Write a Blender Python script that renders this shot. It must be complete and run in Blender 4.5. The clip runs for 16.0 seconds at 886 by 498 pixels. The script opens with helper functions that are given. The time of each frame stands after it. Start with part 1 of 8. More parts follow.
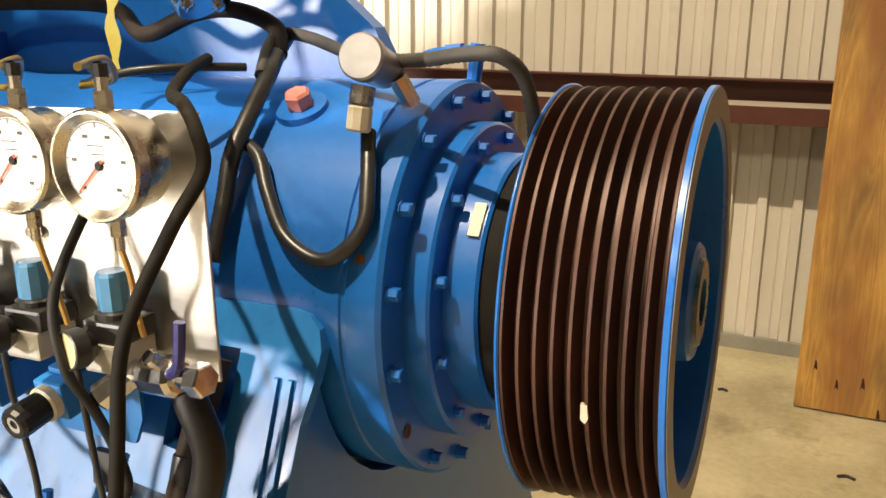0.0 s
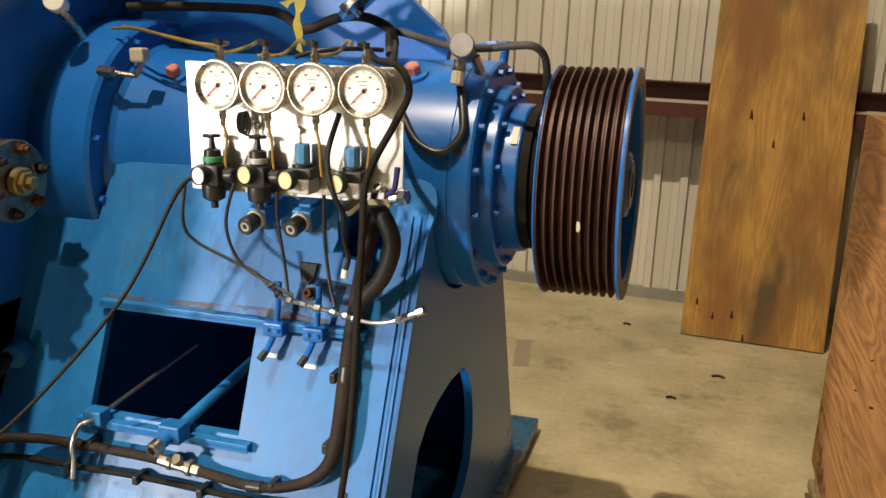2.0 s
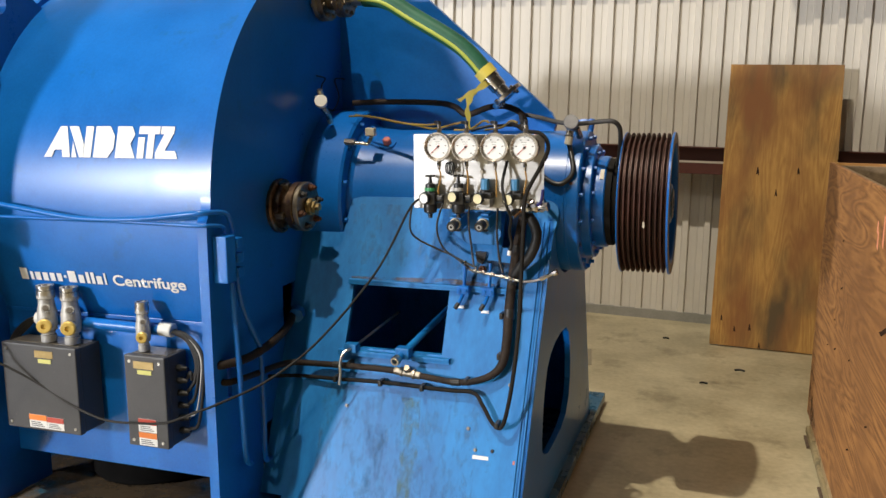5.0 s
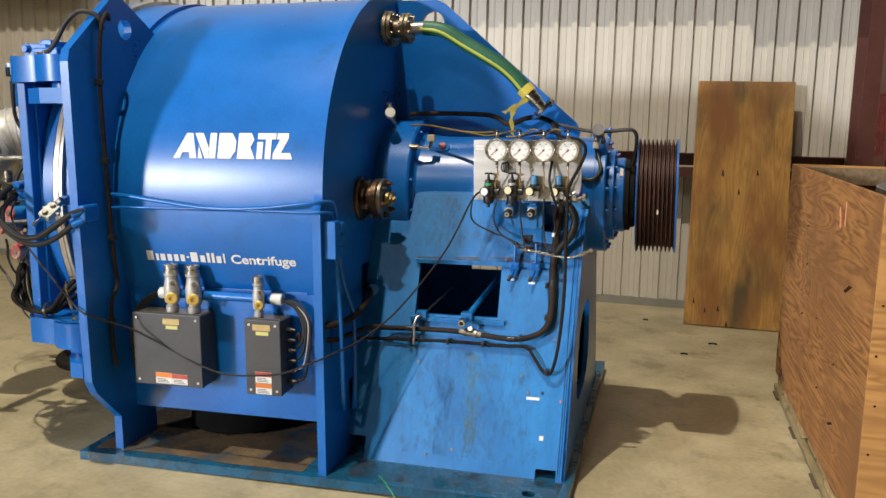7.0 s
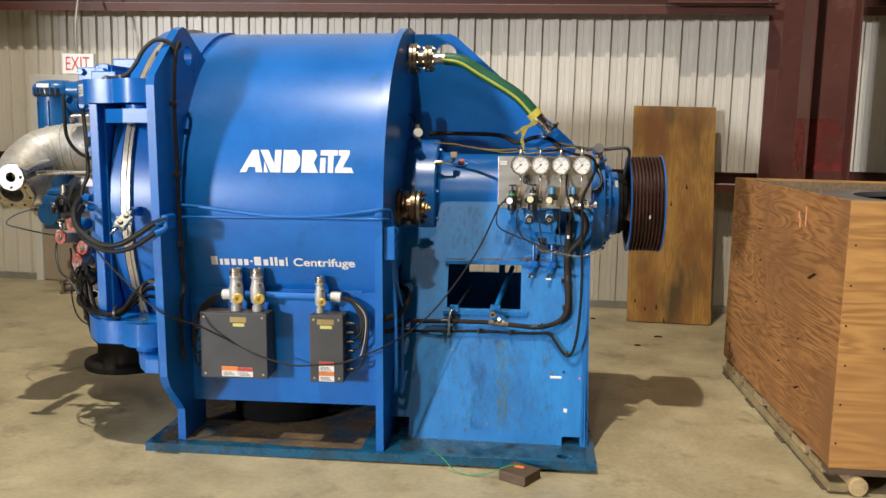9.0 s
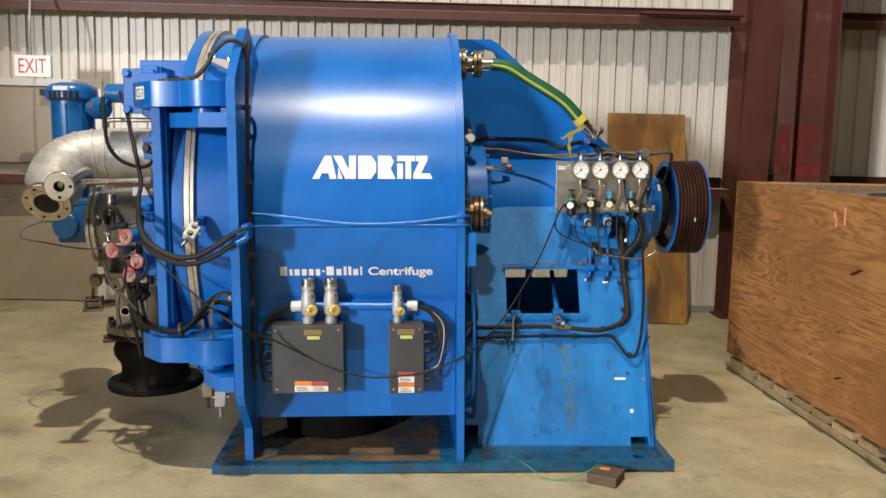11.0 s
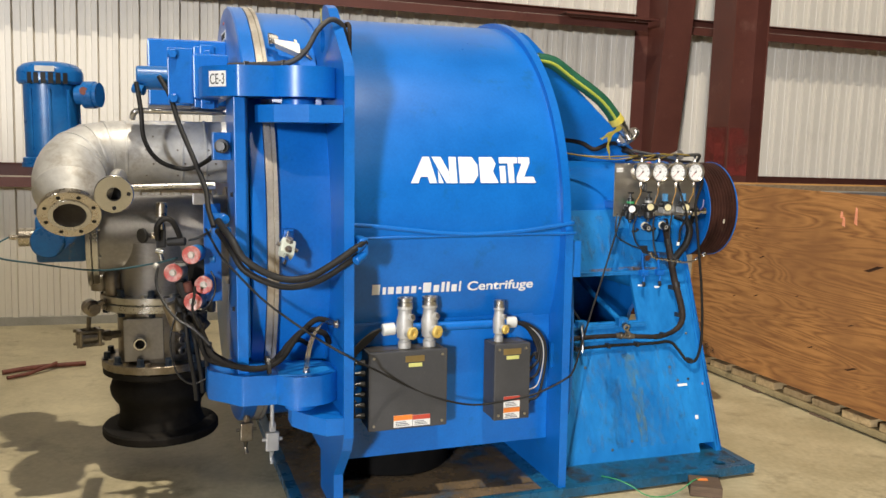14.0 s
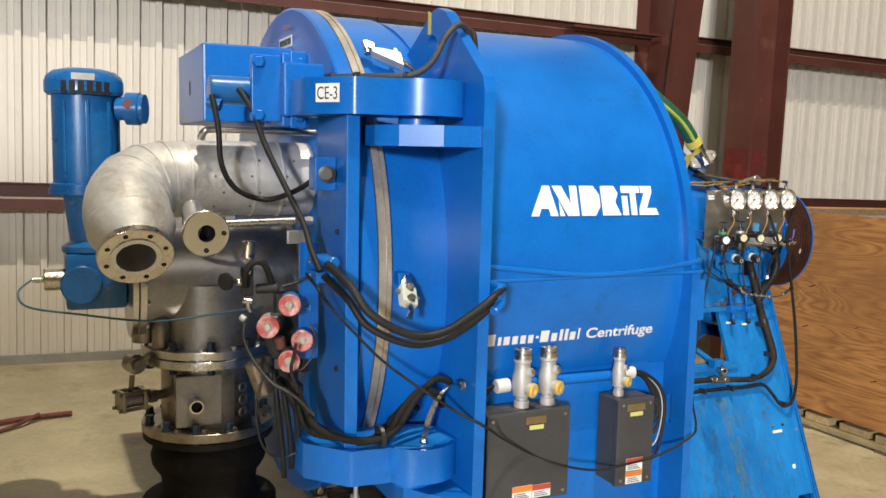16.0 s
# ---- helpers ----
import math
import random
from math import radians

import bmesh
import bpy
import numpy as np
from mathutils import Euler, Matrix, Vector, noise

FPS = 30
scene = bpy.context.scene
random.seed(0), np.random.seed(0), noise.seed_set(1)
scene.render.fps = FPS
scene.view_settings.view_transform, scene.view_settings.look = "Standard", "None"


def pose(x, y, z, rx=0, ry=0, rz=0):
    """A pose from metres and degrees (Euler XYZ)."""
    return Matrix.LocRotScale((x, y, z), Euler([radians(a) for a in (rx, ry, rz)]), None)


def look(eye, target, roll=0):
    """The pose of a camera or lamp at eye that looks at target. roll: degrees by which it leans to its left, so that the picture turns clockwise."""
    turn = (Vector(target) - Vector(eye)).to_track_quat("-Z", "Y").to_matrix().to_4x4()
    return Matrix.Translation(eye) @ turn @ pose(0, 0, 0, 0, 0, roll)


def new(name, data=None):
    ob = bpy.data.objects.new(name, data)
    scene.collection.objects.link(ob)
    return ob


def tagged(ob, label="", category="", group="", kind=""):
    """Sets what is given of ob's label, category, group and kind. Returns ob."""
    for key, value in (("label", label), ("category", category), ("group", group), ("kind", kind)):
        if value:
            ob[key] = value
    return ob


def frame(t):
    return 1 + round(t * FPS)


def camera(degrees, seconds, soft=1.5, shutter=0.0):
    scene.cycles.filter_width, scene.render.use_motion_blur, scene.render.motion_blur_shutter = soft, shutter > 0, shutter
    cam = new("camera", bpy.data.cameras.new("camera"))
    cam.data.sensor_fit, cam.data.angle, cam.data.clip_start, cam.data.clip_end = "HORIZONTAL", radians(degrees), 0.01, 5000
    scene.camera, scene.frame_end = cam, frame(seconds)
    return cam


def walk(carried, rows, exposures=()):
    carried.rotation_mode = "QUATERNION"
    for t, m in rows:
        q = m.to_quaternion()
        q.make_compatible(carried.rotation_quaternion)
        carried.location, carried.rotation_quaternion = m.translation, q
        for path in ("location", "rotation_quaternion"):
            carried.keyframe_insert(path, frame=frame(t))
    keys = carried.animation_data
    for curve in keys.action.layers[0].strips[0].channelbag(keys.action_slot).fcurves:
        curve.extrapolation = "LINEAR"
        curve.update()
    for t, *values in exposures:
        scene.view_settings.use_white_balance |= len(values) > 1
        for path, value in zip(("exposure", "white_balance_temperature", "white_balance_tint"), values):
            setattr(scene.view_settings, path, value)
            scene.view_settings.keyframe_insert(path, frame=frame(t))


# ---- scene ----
cam = camera(54.5, 16.0)
EXPOSURES = [(0, 0.75, 7900, 10), (0.5, 0.36, 7900, 10), (1.0, 0.14, 7800, 10), (2.0, 0.2, 7500, 10), (3.0, 0.17, 7100, 10), (3.5, 0.18, 6900, 10), (4.0, 0.16, 6700, 10), (4.5, -0.03, 6500, 10), (4.7, -0.05, 6500, 10), (7, -0.12, 6500, 10), (9.5, -0.14, 6500, 10), (12, -0.16, 6500, 10), (12.5, -0.27, 6500, 10), (13.0, -0.10, 6500, 10), (14.5, 0.0, 6500, 10), (16, 0.04, 6500, 10)]
PATH = [
    (0, (0.076, 0.106, 1.651), (-0.743, 1.852, 1.122), 0.2),
    (0.5, (0.089, -0.145, 1.673), (-0.638, 1.648, 1.165), -0.1),
    (1, (0.172, -0.387, 1.673), (-0.525, 1.422, 1.183), 1.7),
    (1.5, (0.2, -0.638, 1.678), (-0.455, 1.189, 1.194), 2.7),
    (2, (0.146, -0.887, 1.652), (-0.459, 0.949, 1.14), 2.2),
    (2.5, (0.205, -1.108, 1.661), (-0.421, 0.727, 1.171), 2.5),
    (3, (0.288, -1.321, 1.659), (-0.401, 0.502, 1.208), 2.3),
    (3.5, (0.25, -1.576, 1.669), (-0.431, 0.258, 1.252), 0.9),
    (4, (0.193, -1.815, 1.676), (-0.44, 0.039, 1.274), 0.4),
    (4.5, (0.23, -2.073, 1.674), (-0.434, -0.222, 1.309), 0.7),
    (4.7, (0.246, -2.167, 1.675), (-0.434, -0.319, 1.328), 0.8),
    (6.8, (0.036, -3.123, 1.682), (-0.524, -1.232, 1.35), 1.3),
    (7, (-0.003, -3.208, 1.685), (-0.549, -1.311, 1.365), 1.1),
    (7.5, (-0.167, -3.414, 1.685), (-0.675, -1.501, 1.396), -0.4),
    (8, (-0.311, -3.614, 1.69), (-0.74, -1.68, 1.42), 0.2),
    (8.5, (-0.444, -3.814, 1.675), (-0.778, -1.862, 1.392), 1.2),
    (9, (-0.673, -3.97, 1.67), (-0.931, -2.005, 1.401), 1.4),
    (9.5, (-0.935, -4.045, 1.685), (-1.123, -2.07, 1.431), 0.7),
    (9.7, (-1.022, -4.053, 1.685), (-1.184, -2.077, 1.428), 0.9),
    (11.8, (-2.099, -3.836, 1.604), (-1.962, -1.853, 1.391), 2.0),
    (12, (-2.187, -3.782, 1.611), (-2.029, -1.799, 1.407), 2.4),
    (12.5, (-2.474, -3.699, 1.6), (-2.204, -1.727, 1.404), 2.6),
    (13, (-2.764, -3.644, 1.616), (-2.378, -1.695, 1.387), 2.1),
    (13.5, (-2.995, -3.482, 1.589), (-2.534, -1.551, 1.351), 2.3),
    (14, (-3.243, -3.32, 1.606), (-2.636, -1.429, 1.369), 1.9),
    (14.5, (-3.504, -3.188, 1.633), (-2.79, -1.338, 1.37), 1.6),
    (15, (-3.631, -2.985, 1.628), (-2.855, -1.158, 1.376), 2.7),
    (15.5, (-3.69, -2.769, 1.633), (-2.903, -0.942, 1.429), 3.0),
    (16, (-3.818, -2.547, 1.631), (-3.019, -0.725, 1.43), 2.3),
]
walk(cam, [(t, look(eye, target, roll)) for t, eye, target, roll in PATH], exposures=EXPOSURES)

# ---------------------------------------------------------------- light
world = bpy.data.worlds.new("sky")
scene.world = world
world.use_nodes = True
_wn = world.node_tree.nodes
_sky = _wn.new("ShaderNodeTexSky")
_sky.sky_type, _sky.sun_disc = "NISHITA", False
_sky.sun_elevation, _sky.sun_rotation = radians(38), radians(150)
world.node_tree.links.new(_sky.outputs[0], _wn["Background"].inputs[0])
_wn["Background"].inputs[1].default_value = 0.12


def lamp(name, where, target, watts, size, colour, size_y=None):
    d = bpy.data.lights.new(name, "AREA")
    d.energy, d.size, d.color = watts, size, colour
    d.shape = "RECTANGLE" if size_y else "DISK"
    if size_y:
        d.size_y = size_y
    ob = new(name, d)
    ob.matrix_world = look(where, target)
    return ob


WARM = (1.0, 0.90, 0.74)
lamp("high_bay_lamp", (-2.52, -2.55, 10.75), (-2.52, -2.55, 0), 1120, 0.2, WARM)
# Unseen fill lamp, added to raise the general light level.
lamp("high_bay_lamp", (-2.5, -11.0, 10.75), (-2.5, -11.0, 0), 420, 0.2, WARM)
# Unseen source set from highlights and shadows; a window there is assumed.
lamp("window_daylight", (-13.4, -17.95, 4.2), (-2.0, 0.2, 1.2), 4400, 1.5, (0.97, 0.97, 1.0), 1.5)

# ---------------------------------------------------------------- materials


def nodes_of(m):
    m.use_nodes = True
    return m.node_tree.nodes, m.node_tree.links, m.node_tree.nodes["Principled BSDF"]


def surface(name, a, b, rough=0.5, metal=0.0, scale=6.0, fine=60.0, bump=0.1, stretch=(1, 1, 1), dirt=None, dirt_amount=0.0, dirt_scale=3.0,
            rough_var=0.12, coat=0.0, island=0.0, spec=0.5):
    """Two base colours mixed at two scales, a stain colour over them, uneven gloss and fine relief."""
    m = bpy.data.materials.new(name)
    n, l, p = nodes_of(m)
    tc = n.new("ShaderNodeTexCoord")
    mp = n.new("ShaderNodeMapping")
    mp.inputs["Scale"].default_value = stretch
    l.new(tc.outputs["Object"], mp.inputs[0])
    n1 = n.new("ShaderNodeTexNoise")
    n1.inputs["Scale"].default_value, n1.inputs["Detail"].default_value, n1.inputs["Roughness"].default_value = scale, 6, 0.62
    n2 = n.new("ShaderNodeTexNoise")
    n2.inputs["Scale"].default_value, n2.inputs["Detail"].default_value = fine, 4
    l.new(mp.outputs[0], n1.inputs[0])
    l.new(mp.outputs[0], n2.inputs[0])
    ad = n.new("ShaderNodeMath")
    ad.operation = "MULTIPLY_ADD"
    ad.inputs[1].default_value, ad.inputs[2].default_value = 0.35, -0.17
    l.new(n2.outputs[0], ad.inputs[0])
    sm = n.new("ShaderNodeMath")
    l.new(n1.outputs[0], sm.inputs[0])
    l.new(ad.outputs[0], sm.inputs[1])
    rp = n.new("ShaderNodeValToRGB")
    rp.color_ramp.elements[0].position, rp.color_ramp.elements[1].position = 0.32, 0.7
    rp.color_ramp.elements[0].color, rp.color_ramp.elements[1].color = (*a, 1), (*b, 1)
    l.new(sm.outputs[0], rp.inputs[0])
    col = rp.outputs[0]
    if island:
        oi = n.new("ShaderNodeObjectInfo")
        hs = n.new("ShaderNodeHueSaturation")
        mr = n.new("ShaderNodeMapRange")
        mr.inputs[3].default_value, mr.inputs[4].default_value = 1 - island, 1 + island
        l.new(oi.outputs["Random"], mr.inputs[0])
        l.new(mr.outputs[0], hs.inputs["Value"])
        l.new(col, hs.inputs["Color"])
        col = hs.outputs[0]
    if dirt:
        n3 = n.new("ShaderNodeTexNoise")
        n3.inputs["Scale"].default_value, n3.inputs["Detail"].default_value, n3.inputs["Roughness"].default_value = dirt_scale, 9, 0.7
        l.new(tc.outputs["Object"], n3.inputs[0])
        r3 = n.new("ShaderNodeValToRGB")
        r3.color_ramp.elements[0].position, r3.color_ramp.elements[1].position = 0.66 - 0.25 * dirt_amount, 0.76 - 0.1 * dirt_amount
        l.new(n3.outputs[0], r3.inputs[0])
        mx = n.new("ShaderNodeMix")
        mx.data_type = "RGBA"
        l.new(r3.outputs[0], mx.inputs[0])
        l.new(col, mx.inputs[6])
        mx.inputs[7].default_value = (*dirt, 1)
        col = mx.outputs[2]
    l.new(col, p.inputs["Base Color"])
    rr = n.new("ShaderNodeMapRange")
    rr.inputs[3].default_value, rr.inputs[4].default_value = max(0.03, rough - rough_var), min(1, rough + rough_var)
    l.new(sm.outputs[0], rr.inputs[0])
    l.new(rr.outputs[0], p.inputs["Roughness"])
    p.inputs["Metallic"].default_value = metal
    p.inputs["Coat Weight"].default_value = coat
    p.inputs["Specular IOR Level"].default_value = spec
    if bump:
        bp = n.new("ShaderNodeBump")
        bp.inputs["Strength"].default_value, bp.inputs["Distance"].default_value = bump, 0.004
        l.new(sm.outputs[0], bp.inputs["Height"])
        l.new(bp.outputs[0], p.inputs["Normal"])
    return m


def plywood(name, a, b, c, scale=2.0, axis=2, figure=0.5, blotch=(1.7, 0.46, 0.74), second=None, along=0.38, tall=(1, 1, 1), rings=22, sharp=(0.2, 0.85)):
    """Rotary-cut veneer: long wavering figure, knots and weather stains."""
    m = bpy.data.materials.new(name)
    n, l, p = nodes_of(m)
    tc = n.new("ShaderNodeTexCoord")
    mp = n.new("ShaderNodeMapping")
    s = [scale * 3.2] * 3
    s[axis] = scale * along
    mp.inputs["Scale"].default_value = s
    l.new(tc.outputs["Object"], mp.inputs[0])
    w = n.new("ShaderNodeTexNoise")
    w.inputs["Scale"].default_value, w.inputs["Detail"].default_value, w.inputs["Distortion"].default_value = 1.1, 2.5, 0.9
    l.new(mp.outputs[0], w.inputs[0])
    mu = n.new("ShaderNodeMath")
    mu.operation = "MULTIPLY"
    mu.inputs[1].default_value = rings
    l.new(w.outputs[0], mu.inputs[0])
    fr = n.new("ShaderNodeMath")
    fr.operation = "PINGPONG"
    fr.inputs[1].default_value = 1.0
    l.new(mu.outputs[0], fr.inputs[0])
    fi = n.new("ShaderNodeTexNoise")
    fi.inputs["Scale"].default_value, fi.inputs["Detail"].default_value = 14, 5
    l.new(mp.outputs[0], fi.inputs[0])
    av = n.new("ShaderNodeMath")
    av.operation = "MULTIPLY_ADD"
    av.inputs[1].default_value = 0.6
    l.new(fi.outputs[0], av.inputs[0])
    sc = n.new("ShaderNodeMath")
    sc.operation = "MULTIPLY"
    sc.inputs[1].default_value = figure
    l.new(fr.outputs[0], sc.inputs[0])
    l.new(sc.outputs[0], av.inputs[2])
    rp = n.new("ShaderNodeValToRGB")
    rp.color_ramp.elements[0].position, rp.color_ramp.elements[1].position = sharp
    rp.color_ramp.elements[0].color, rp.color_ramp.elements[1].color = (*b, 1), (*a, 1)
    l.new(av.outputs[0], rp.inputs[0])
    st = n.new("ShaderNodeTexNoise")
    st.inputs["Scale"].default_value, st.inputs["Detail"].default_value = blotch[0], 7
    sm = n.new("ShaderNodeMapping")
    sm.inputs["Scale"].default_value = tall
    l.new(tc.outputs["Object"], sm.inputs[0])
    l.new(sm.outputs[0], st.inputs[0])
    sr = n.new("ShaderNodeValToRGB")
    sr.color_ramp.elements[0].position, sr.color_ramp.elements[1].position = blotch[1], blotch[2]
    l.new(st.outputs[0], sr.inputs[0])
    mx = n.new("ShaderNodeMix")
    mx.data_type = "RGBA"
    l.new(sr.outputs[0], mx.inputs[0])
    l.new(rp.outputs[0], mx.inputs[6])
    mx.inputs[7].default_value = (*c, 1)
    col = mx.outputs[2]
    if second:
        s2 = n.new("ShaderNodeTexNoise")
        s2.noise_dimensions = "4D"
        s2.inputs["W"].default_value = 3.7
        s2.inputs["Scale"].default_value, s2.inputs["Detail"].default_value = 2.6, 5
        l.new(sm.outputs[0], s2.inputs[0])
        r2 = n.new("ShaderNodeValToRGB")
        r2.color_ramp.elements[0].position, r2.color_ramp.elements[1].position = 0.45, 0.68
        l.new(s2.outputs[0], r2.inputs[0])
        m2 = n.new("ShaderNodeMix")
        m2.data_type = "RGBA"
        l.new(r2.outputs[0], m2.inputs[0])
        l.new(col, m2.inputs[6])
        m2.inputs[7].default_value = (*second, 1)
        col = m2.outputs[2]
    l.new(col, p.inputs["Base Color"])
    p.inputs["Roughness"].default_value = 0.72
    bp = n.new("ShaderNodeBump")
    bp.inputs["Strength"].default_value, bp.inputs["Distance"].default_value = 0.25, 0.002
    l.new(av.outputs[0], bp.inputs["Height"])
    l.new(bp.outputs[0], p.inputs["Normal"])
    return m


BLUE = surface("blue_machine_paint", (0.003, 0.109, 0.418), (0.005, 0.153, 0.55), 0.31, 0, 2.6, 90, 0.06, dirt=(0.007, 0.105, 0.32), dirt_amount=0.3, dirt_scale=7, rough_var=0.09)
BLUE_WORN = surface("stained_blue_paint", (0.004, 0.122, 0.38), (0.010, 0.21, 0.57), 0.44, 0, 7.0, 50, 0.08, stretch=(1, 1, 0.16), dirt=(0.008, 0.105, 0.26), dirt_amount=0.25, dirt_scale=8)
RUST = surface("rust", (0.06, 0.022, 0.010), (0.16, 0.06, 0.025), 0.8, 0.1, 12, 80, 0.3)
DUST = surface("grey_dust", (0.36, 0.31, 0.25), (0.44, 0.39, 0.32), 0.9, 0, 5, 60, 0.1)
NOZZLE_RUST = surface("bronzed_rusty_steel", (0.10, 0.055, 0.03), (0.28, 0.19, 0.12), 0.3, 0.85, 9, 60, 0.2, dirt=(0.035, 0.016, 0.009), dirt_amount=0.7, dirt_scale=14)
BLUE_GRIMY = surface("grimy_blue_green_paint", (0.012, 0.062, 0.115), (0.007, 0.112, 0.235), 0.28, 0, 9.0, 60, 0.15, dirt=(0.05, 0.062, 0.05), dirt_amount=0.55, dirt_scale=6)
BLUE_MOTOR = surface("motor_blue_paint", (0.006, 0.09, 0.29), (0.012, 0.14, 0.40), 0.30, 0, 7, 70, 0.1, dirt=(0.20, 0.20, 0.18), dirt_amount=0.22, dirt_scale=11)
STEEL = surface("stainless_steel", (0.46, 0.45, 0.43), (0.62, 0.60, 0.57), 0.3, 1.0, 5, 80, 0.05)
STEEL_BRIGHT = surface("polished_steel", (0.55, 0.54, 0.52), (0.72, 0.70, 0.67), 0.2, 1.0, 8, 90, 0.04, dirt=(0.25, 0.19, 0.13), dirt_amount=0.3, dirt_scale=9)
BAND = surface("bare_sealing_band_steel", (0.42, 0.37, 0.30), (0.66, 0.62, 0.55), 0.36, 0.65, 3.5, 80, 0.04, dirt=(0.24, 0.17, 0.10), dirt_amount=0.6, dirt_scale=2.5)
STEEL_PANEL = surface("brushed_steel_sheet", (0.50, 0.49, 0.47), (0.62, 0.61, 0.59), 0.38, 1.0, 9, 120, 0.05, stretch=(0.1, 1, 3))
STEEL_DIRTY = surface("rust_stained_steel", (0.22, 0.19, 0.155), (0.36, 0.33, 0.29), 0.42, 0.85, 6, 50, 0.12, dirt=(0.10, 0.05, 0.025), dirt_amount=0.55, dirt_scale=7)
STEEL_GREY = surface("satin_grey_steel", (0.27, 0.26, 0.255), (0.40, 0.385, 0.375), 0.42, 0.75, 3, 60, 0.06, dirt=(0.20, 0.18, 0.165), dirt_amount=0.4, dirt_scale=4)
STEEL_BROWN = surface("browned_flange_steel", (0.20, 0.165, 0.12), (0.34, 0.30, 0.235), 0.36, 0.85, 7, 60, 0.1, dirt=(0.09, 0.045, 0.022), dirt_amount=0.6, dirt_scale=9)
BOLT_BLUE = surface("dark_blue_coated_bolts", (0.012, 0.02, 0.035), (0.03, 0.045, 0.07), 0.5, 0.2, 20, 80, 0.1)
INSULATION = surface("aluminium_jacketing", (0.50, 0.49, 0.465), (0.72, 0.71, 0.68), 0.52, 0.5, 7, 40, 0.9, dirt=(0.33, 0.28, 0.22), dirt_amount=0.5, dirt_scale=6)
BRASS_NICKEL = surface("nickel_fittings", (0.45, 0.40, 0.33), (0.62, 0.57, 0.49), 0.28, 1.0, 12, 90, 0.05)
CAST_GREY = surface("grey_cast_aluminium", (0.40, 0.39, 0.37), (0.52, 0.51, 0.48), 0.5, 0.35, 10, 90, 0.12)
RUST_GROOVE = surface("rusty_pulley_grooves", (0.034, 0.014, 0.010), (0.082, 0.032, 0.022), 0.48, 0.3, 7, 70, 0.15, stretch=(3, 1, 1), dirt=(0.12, 0.07, 0.045), dirt_amount=0.25, dirt_scale=10)
RIM_GREY = surface("blue_grey_bare_face", (0.10, 0.125, 0.155), (0.17, 0.19, 0.215), 0.42, 0.3, 9, 80, 0.06)
RUBBER = surface("black_rubber", (0.008, 0.0075, 0.007), (0.020, 0.019, 0.018), 0.55, 0, 8, 80, 0.1, spec=0.3)
# Black outlet flange, with the shade under the drum put into its colour.
SHADED_BLACK = surface("shaded_matt_black", (0.004, 0.004, 0.004), (0.009, 0.0085, 0.008), 0.85, 0, 8, 60, 0.1, spec=0.05)
RUBBER_DUSTY = surface("dusty_black_rubber", (0.008, 0.0075, 0.007), (0.022, 0.019, 0.016), 0.75, 0, 6, 60, 0.15, spec=0.15)
BROWN_HOSE = surface("brown_wrapped_hose", (0.010, 0.007, 0.006), (0.034, 0.023, 0.017), 0.7, 0, 16, 90, 0.2, spec=0.25)
GREY_LOOM = surface("grey_cable_sleeve", (0.025, 0.024, 0.023), (0.055, 0.052, 0.05), 0.62, 0, 14, 90, 0.15)
BLACK_PLASTIC = surface("black_plastic", (0.012, 0.012, 0.012), (0.025, 0.025, 0.025), 0.38, 0, 10, 90, 0.05)
BOX_GREY = surface("dark_grey_enclosure_paint", (0.040, 0.041, 0.044), (0.060, 0.060, 0.063), 0.5, 0, 5, 120, 0.12, dirt=(0.14, 0.13, 0.12), dirt_amount=0.1, dirt_scale=6)
WHITE = surface("white_vinyl", (0.74, 0.74, 0.72), (0.82, 0.82, 0.80), 0.45, 0, 10, 90, 0.02)
DIAL = surface("white_dial", (0.80, 0.80, 0.78), (0.86, 0.86, 0.84), 0.5, 0, 12, 90, 0.0)
DIAL_CREAM = surface("cream_dial", (0.62, 0.55, 0.30), (0.70, 0.63, 0.38), 0.5, 0, 12, 90, 0.0)
# Print black, also used flat where the shade inside holes is painted.
INK_AND_HOLE = surface("ink_and_hole_black", (0.02, 0.02, 0.02), (0.03, 0.03, 0.03), 0.5, 0, 10, 90, 0.0, spec=0.1)
RED = surface("red_plastic", (0.42, 0.05, 0.035), (0.52, 0.08, 0.05), 0.4, 0, 12, 90, 0.05)
CAP_RED = surface("scratched_red_cap", (0.40, 0.05, 0.045), (0.50, 0.10, 0.085), 0.42, 0, 14, 90, 0.06, dirt=(0.60, 0.48, 0.44), dirt_amount=0.85, dirt_scale=22)
PINK_RED = surface("faded_red_cap", (0.48, 0.13, 0.11), (0.62, 0.23, 0.19), 0.45, 0, 14, 90, 0.05)
ORANGE = surface("orange_label", (0.75, 0.20, 0.03), (0.82, 0.25, 0.05), 0.5, 0, 12, 90, 0.0)
YELLOW = surface("yellow_tape", (0.64, 0.52, 0.08), (0.74, 0.63, 0.14), 0.5, 0, 8, 90, 0.1)
YELLOW_TUBE = surface("yellow_tubing", (0.17, 0.115, 0.02), (0.27, 0.185, 0.03), 0.4, 0, 10, 90, 0.05)
AMBER_TUBE = surface("amber_tubing", (0.45, 0.24, 0.06), (0.55, 0.32, 0.10), 0.35, 0, 10, 90, 0.03)
GREEN_HOSE = surface("green_hose", (0.012, 0.085, 0.045), (0.02, 0.12, 0.065), 0.5, 0, 9, 70, 0.15)
GREEN_WIRE = surface("green_wire", (0.03, 0.25, 0.09), (0.05, 0.32, 0.12), 0.45, 0, 9, 70, 0.0)
BLUE_KNOB = surface("pale_blue_plastic", (0.06, 0.22, 0.42), (0.09, 0.28, 0.50), 0.4, 0, 9, 70, 0.03)
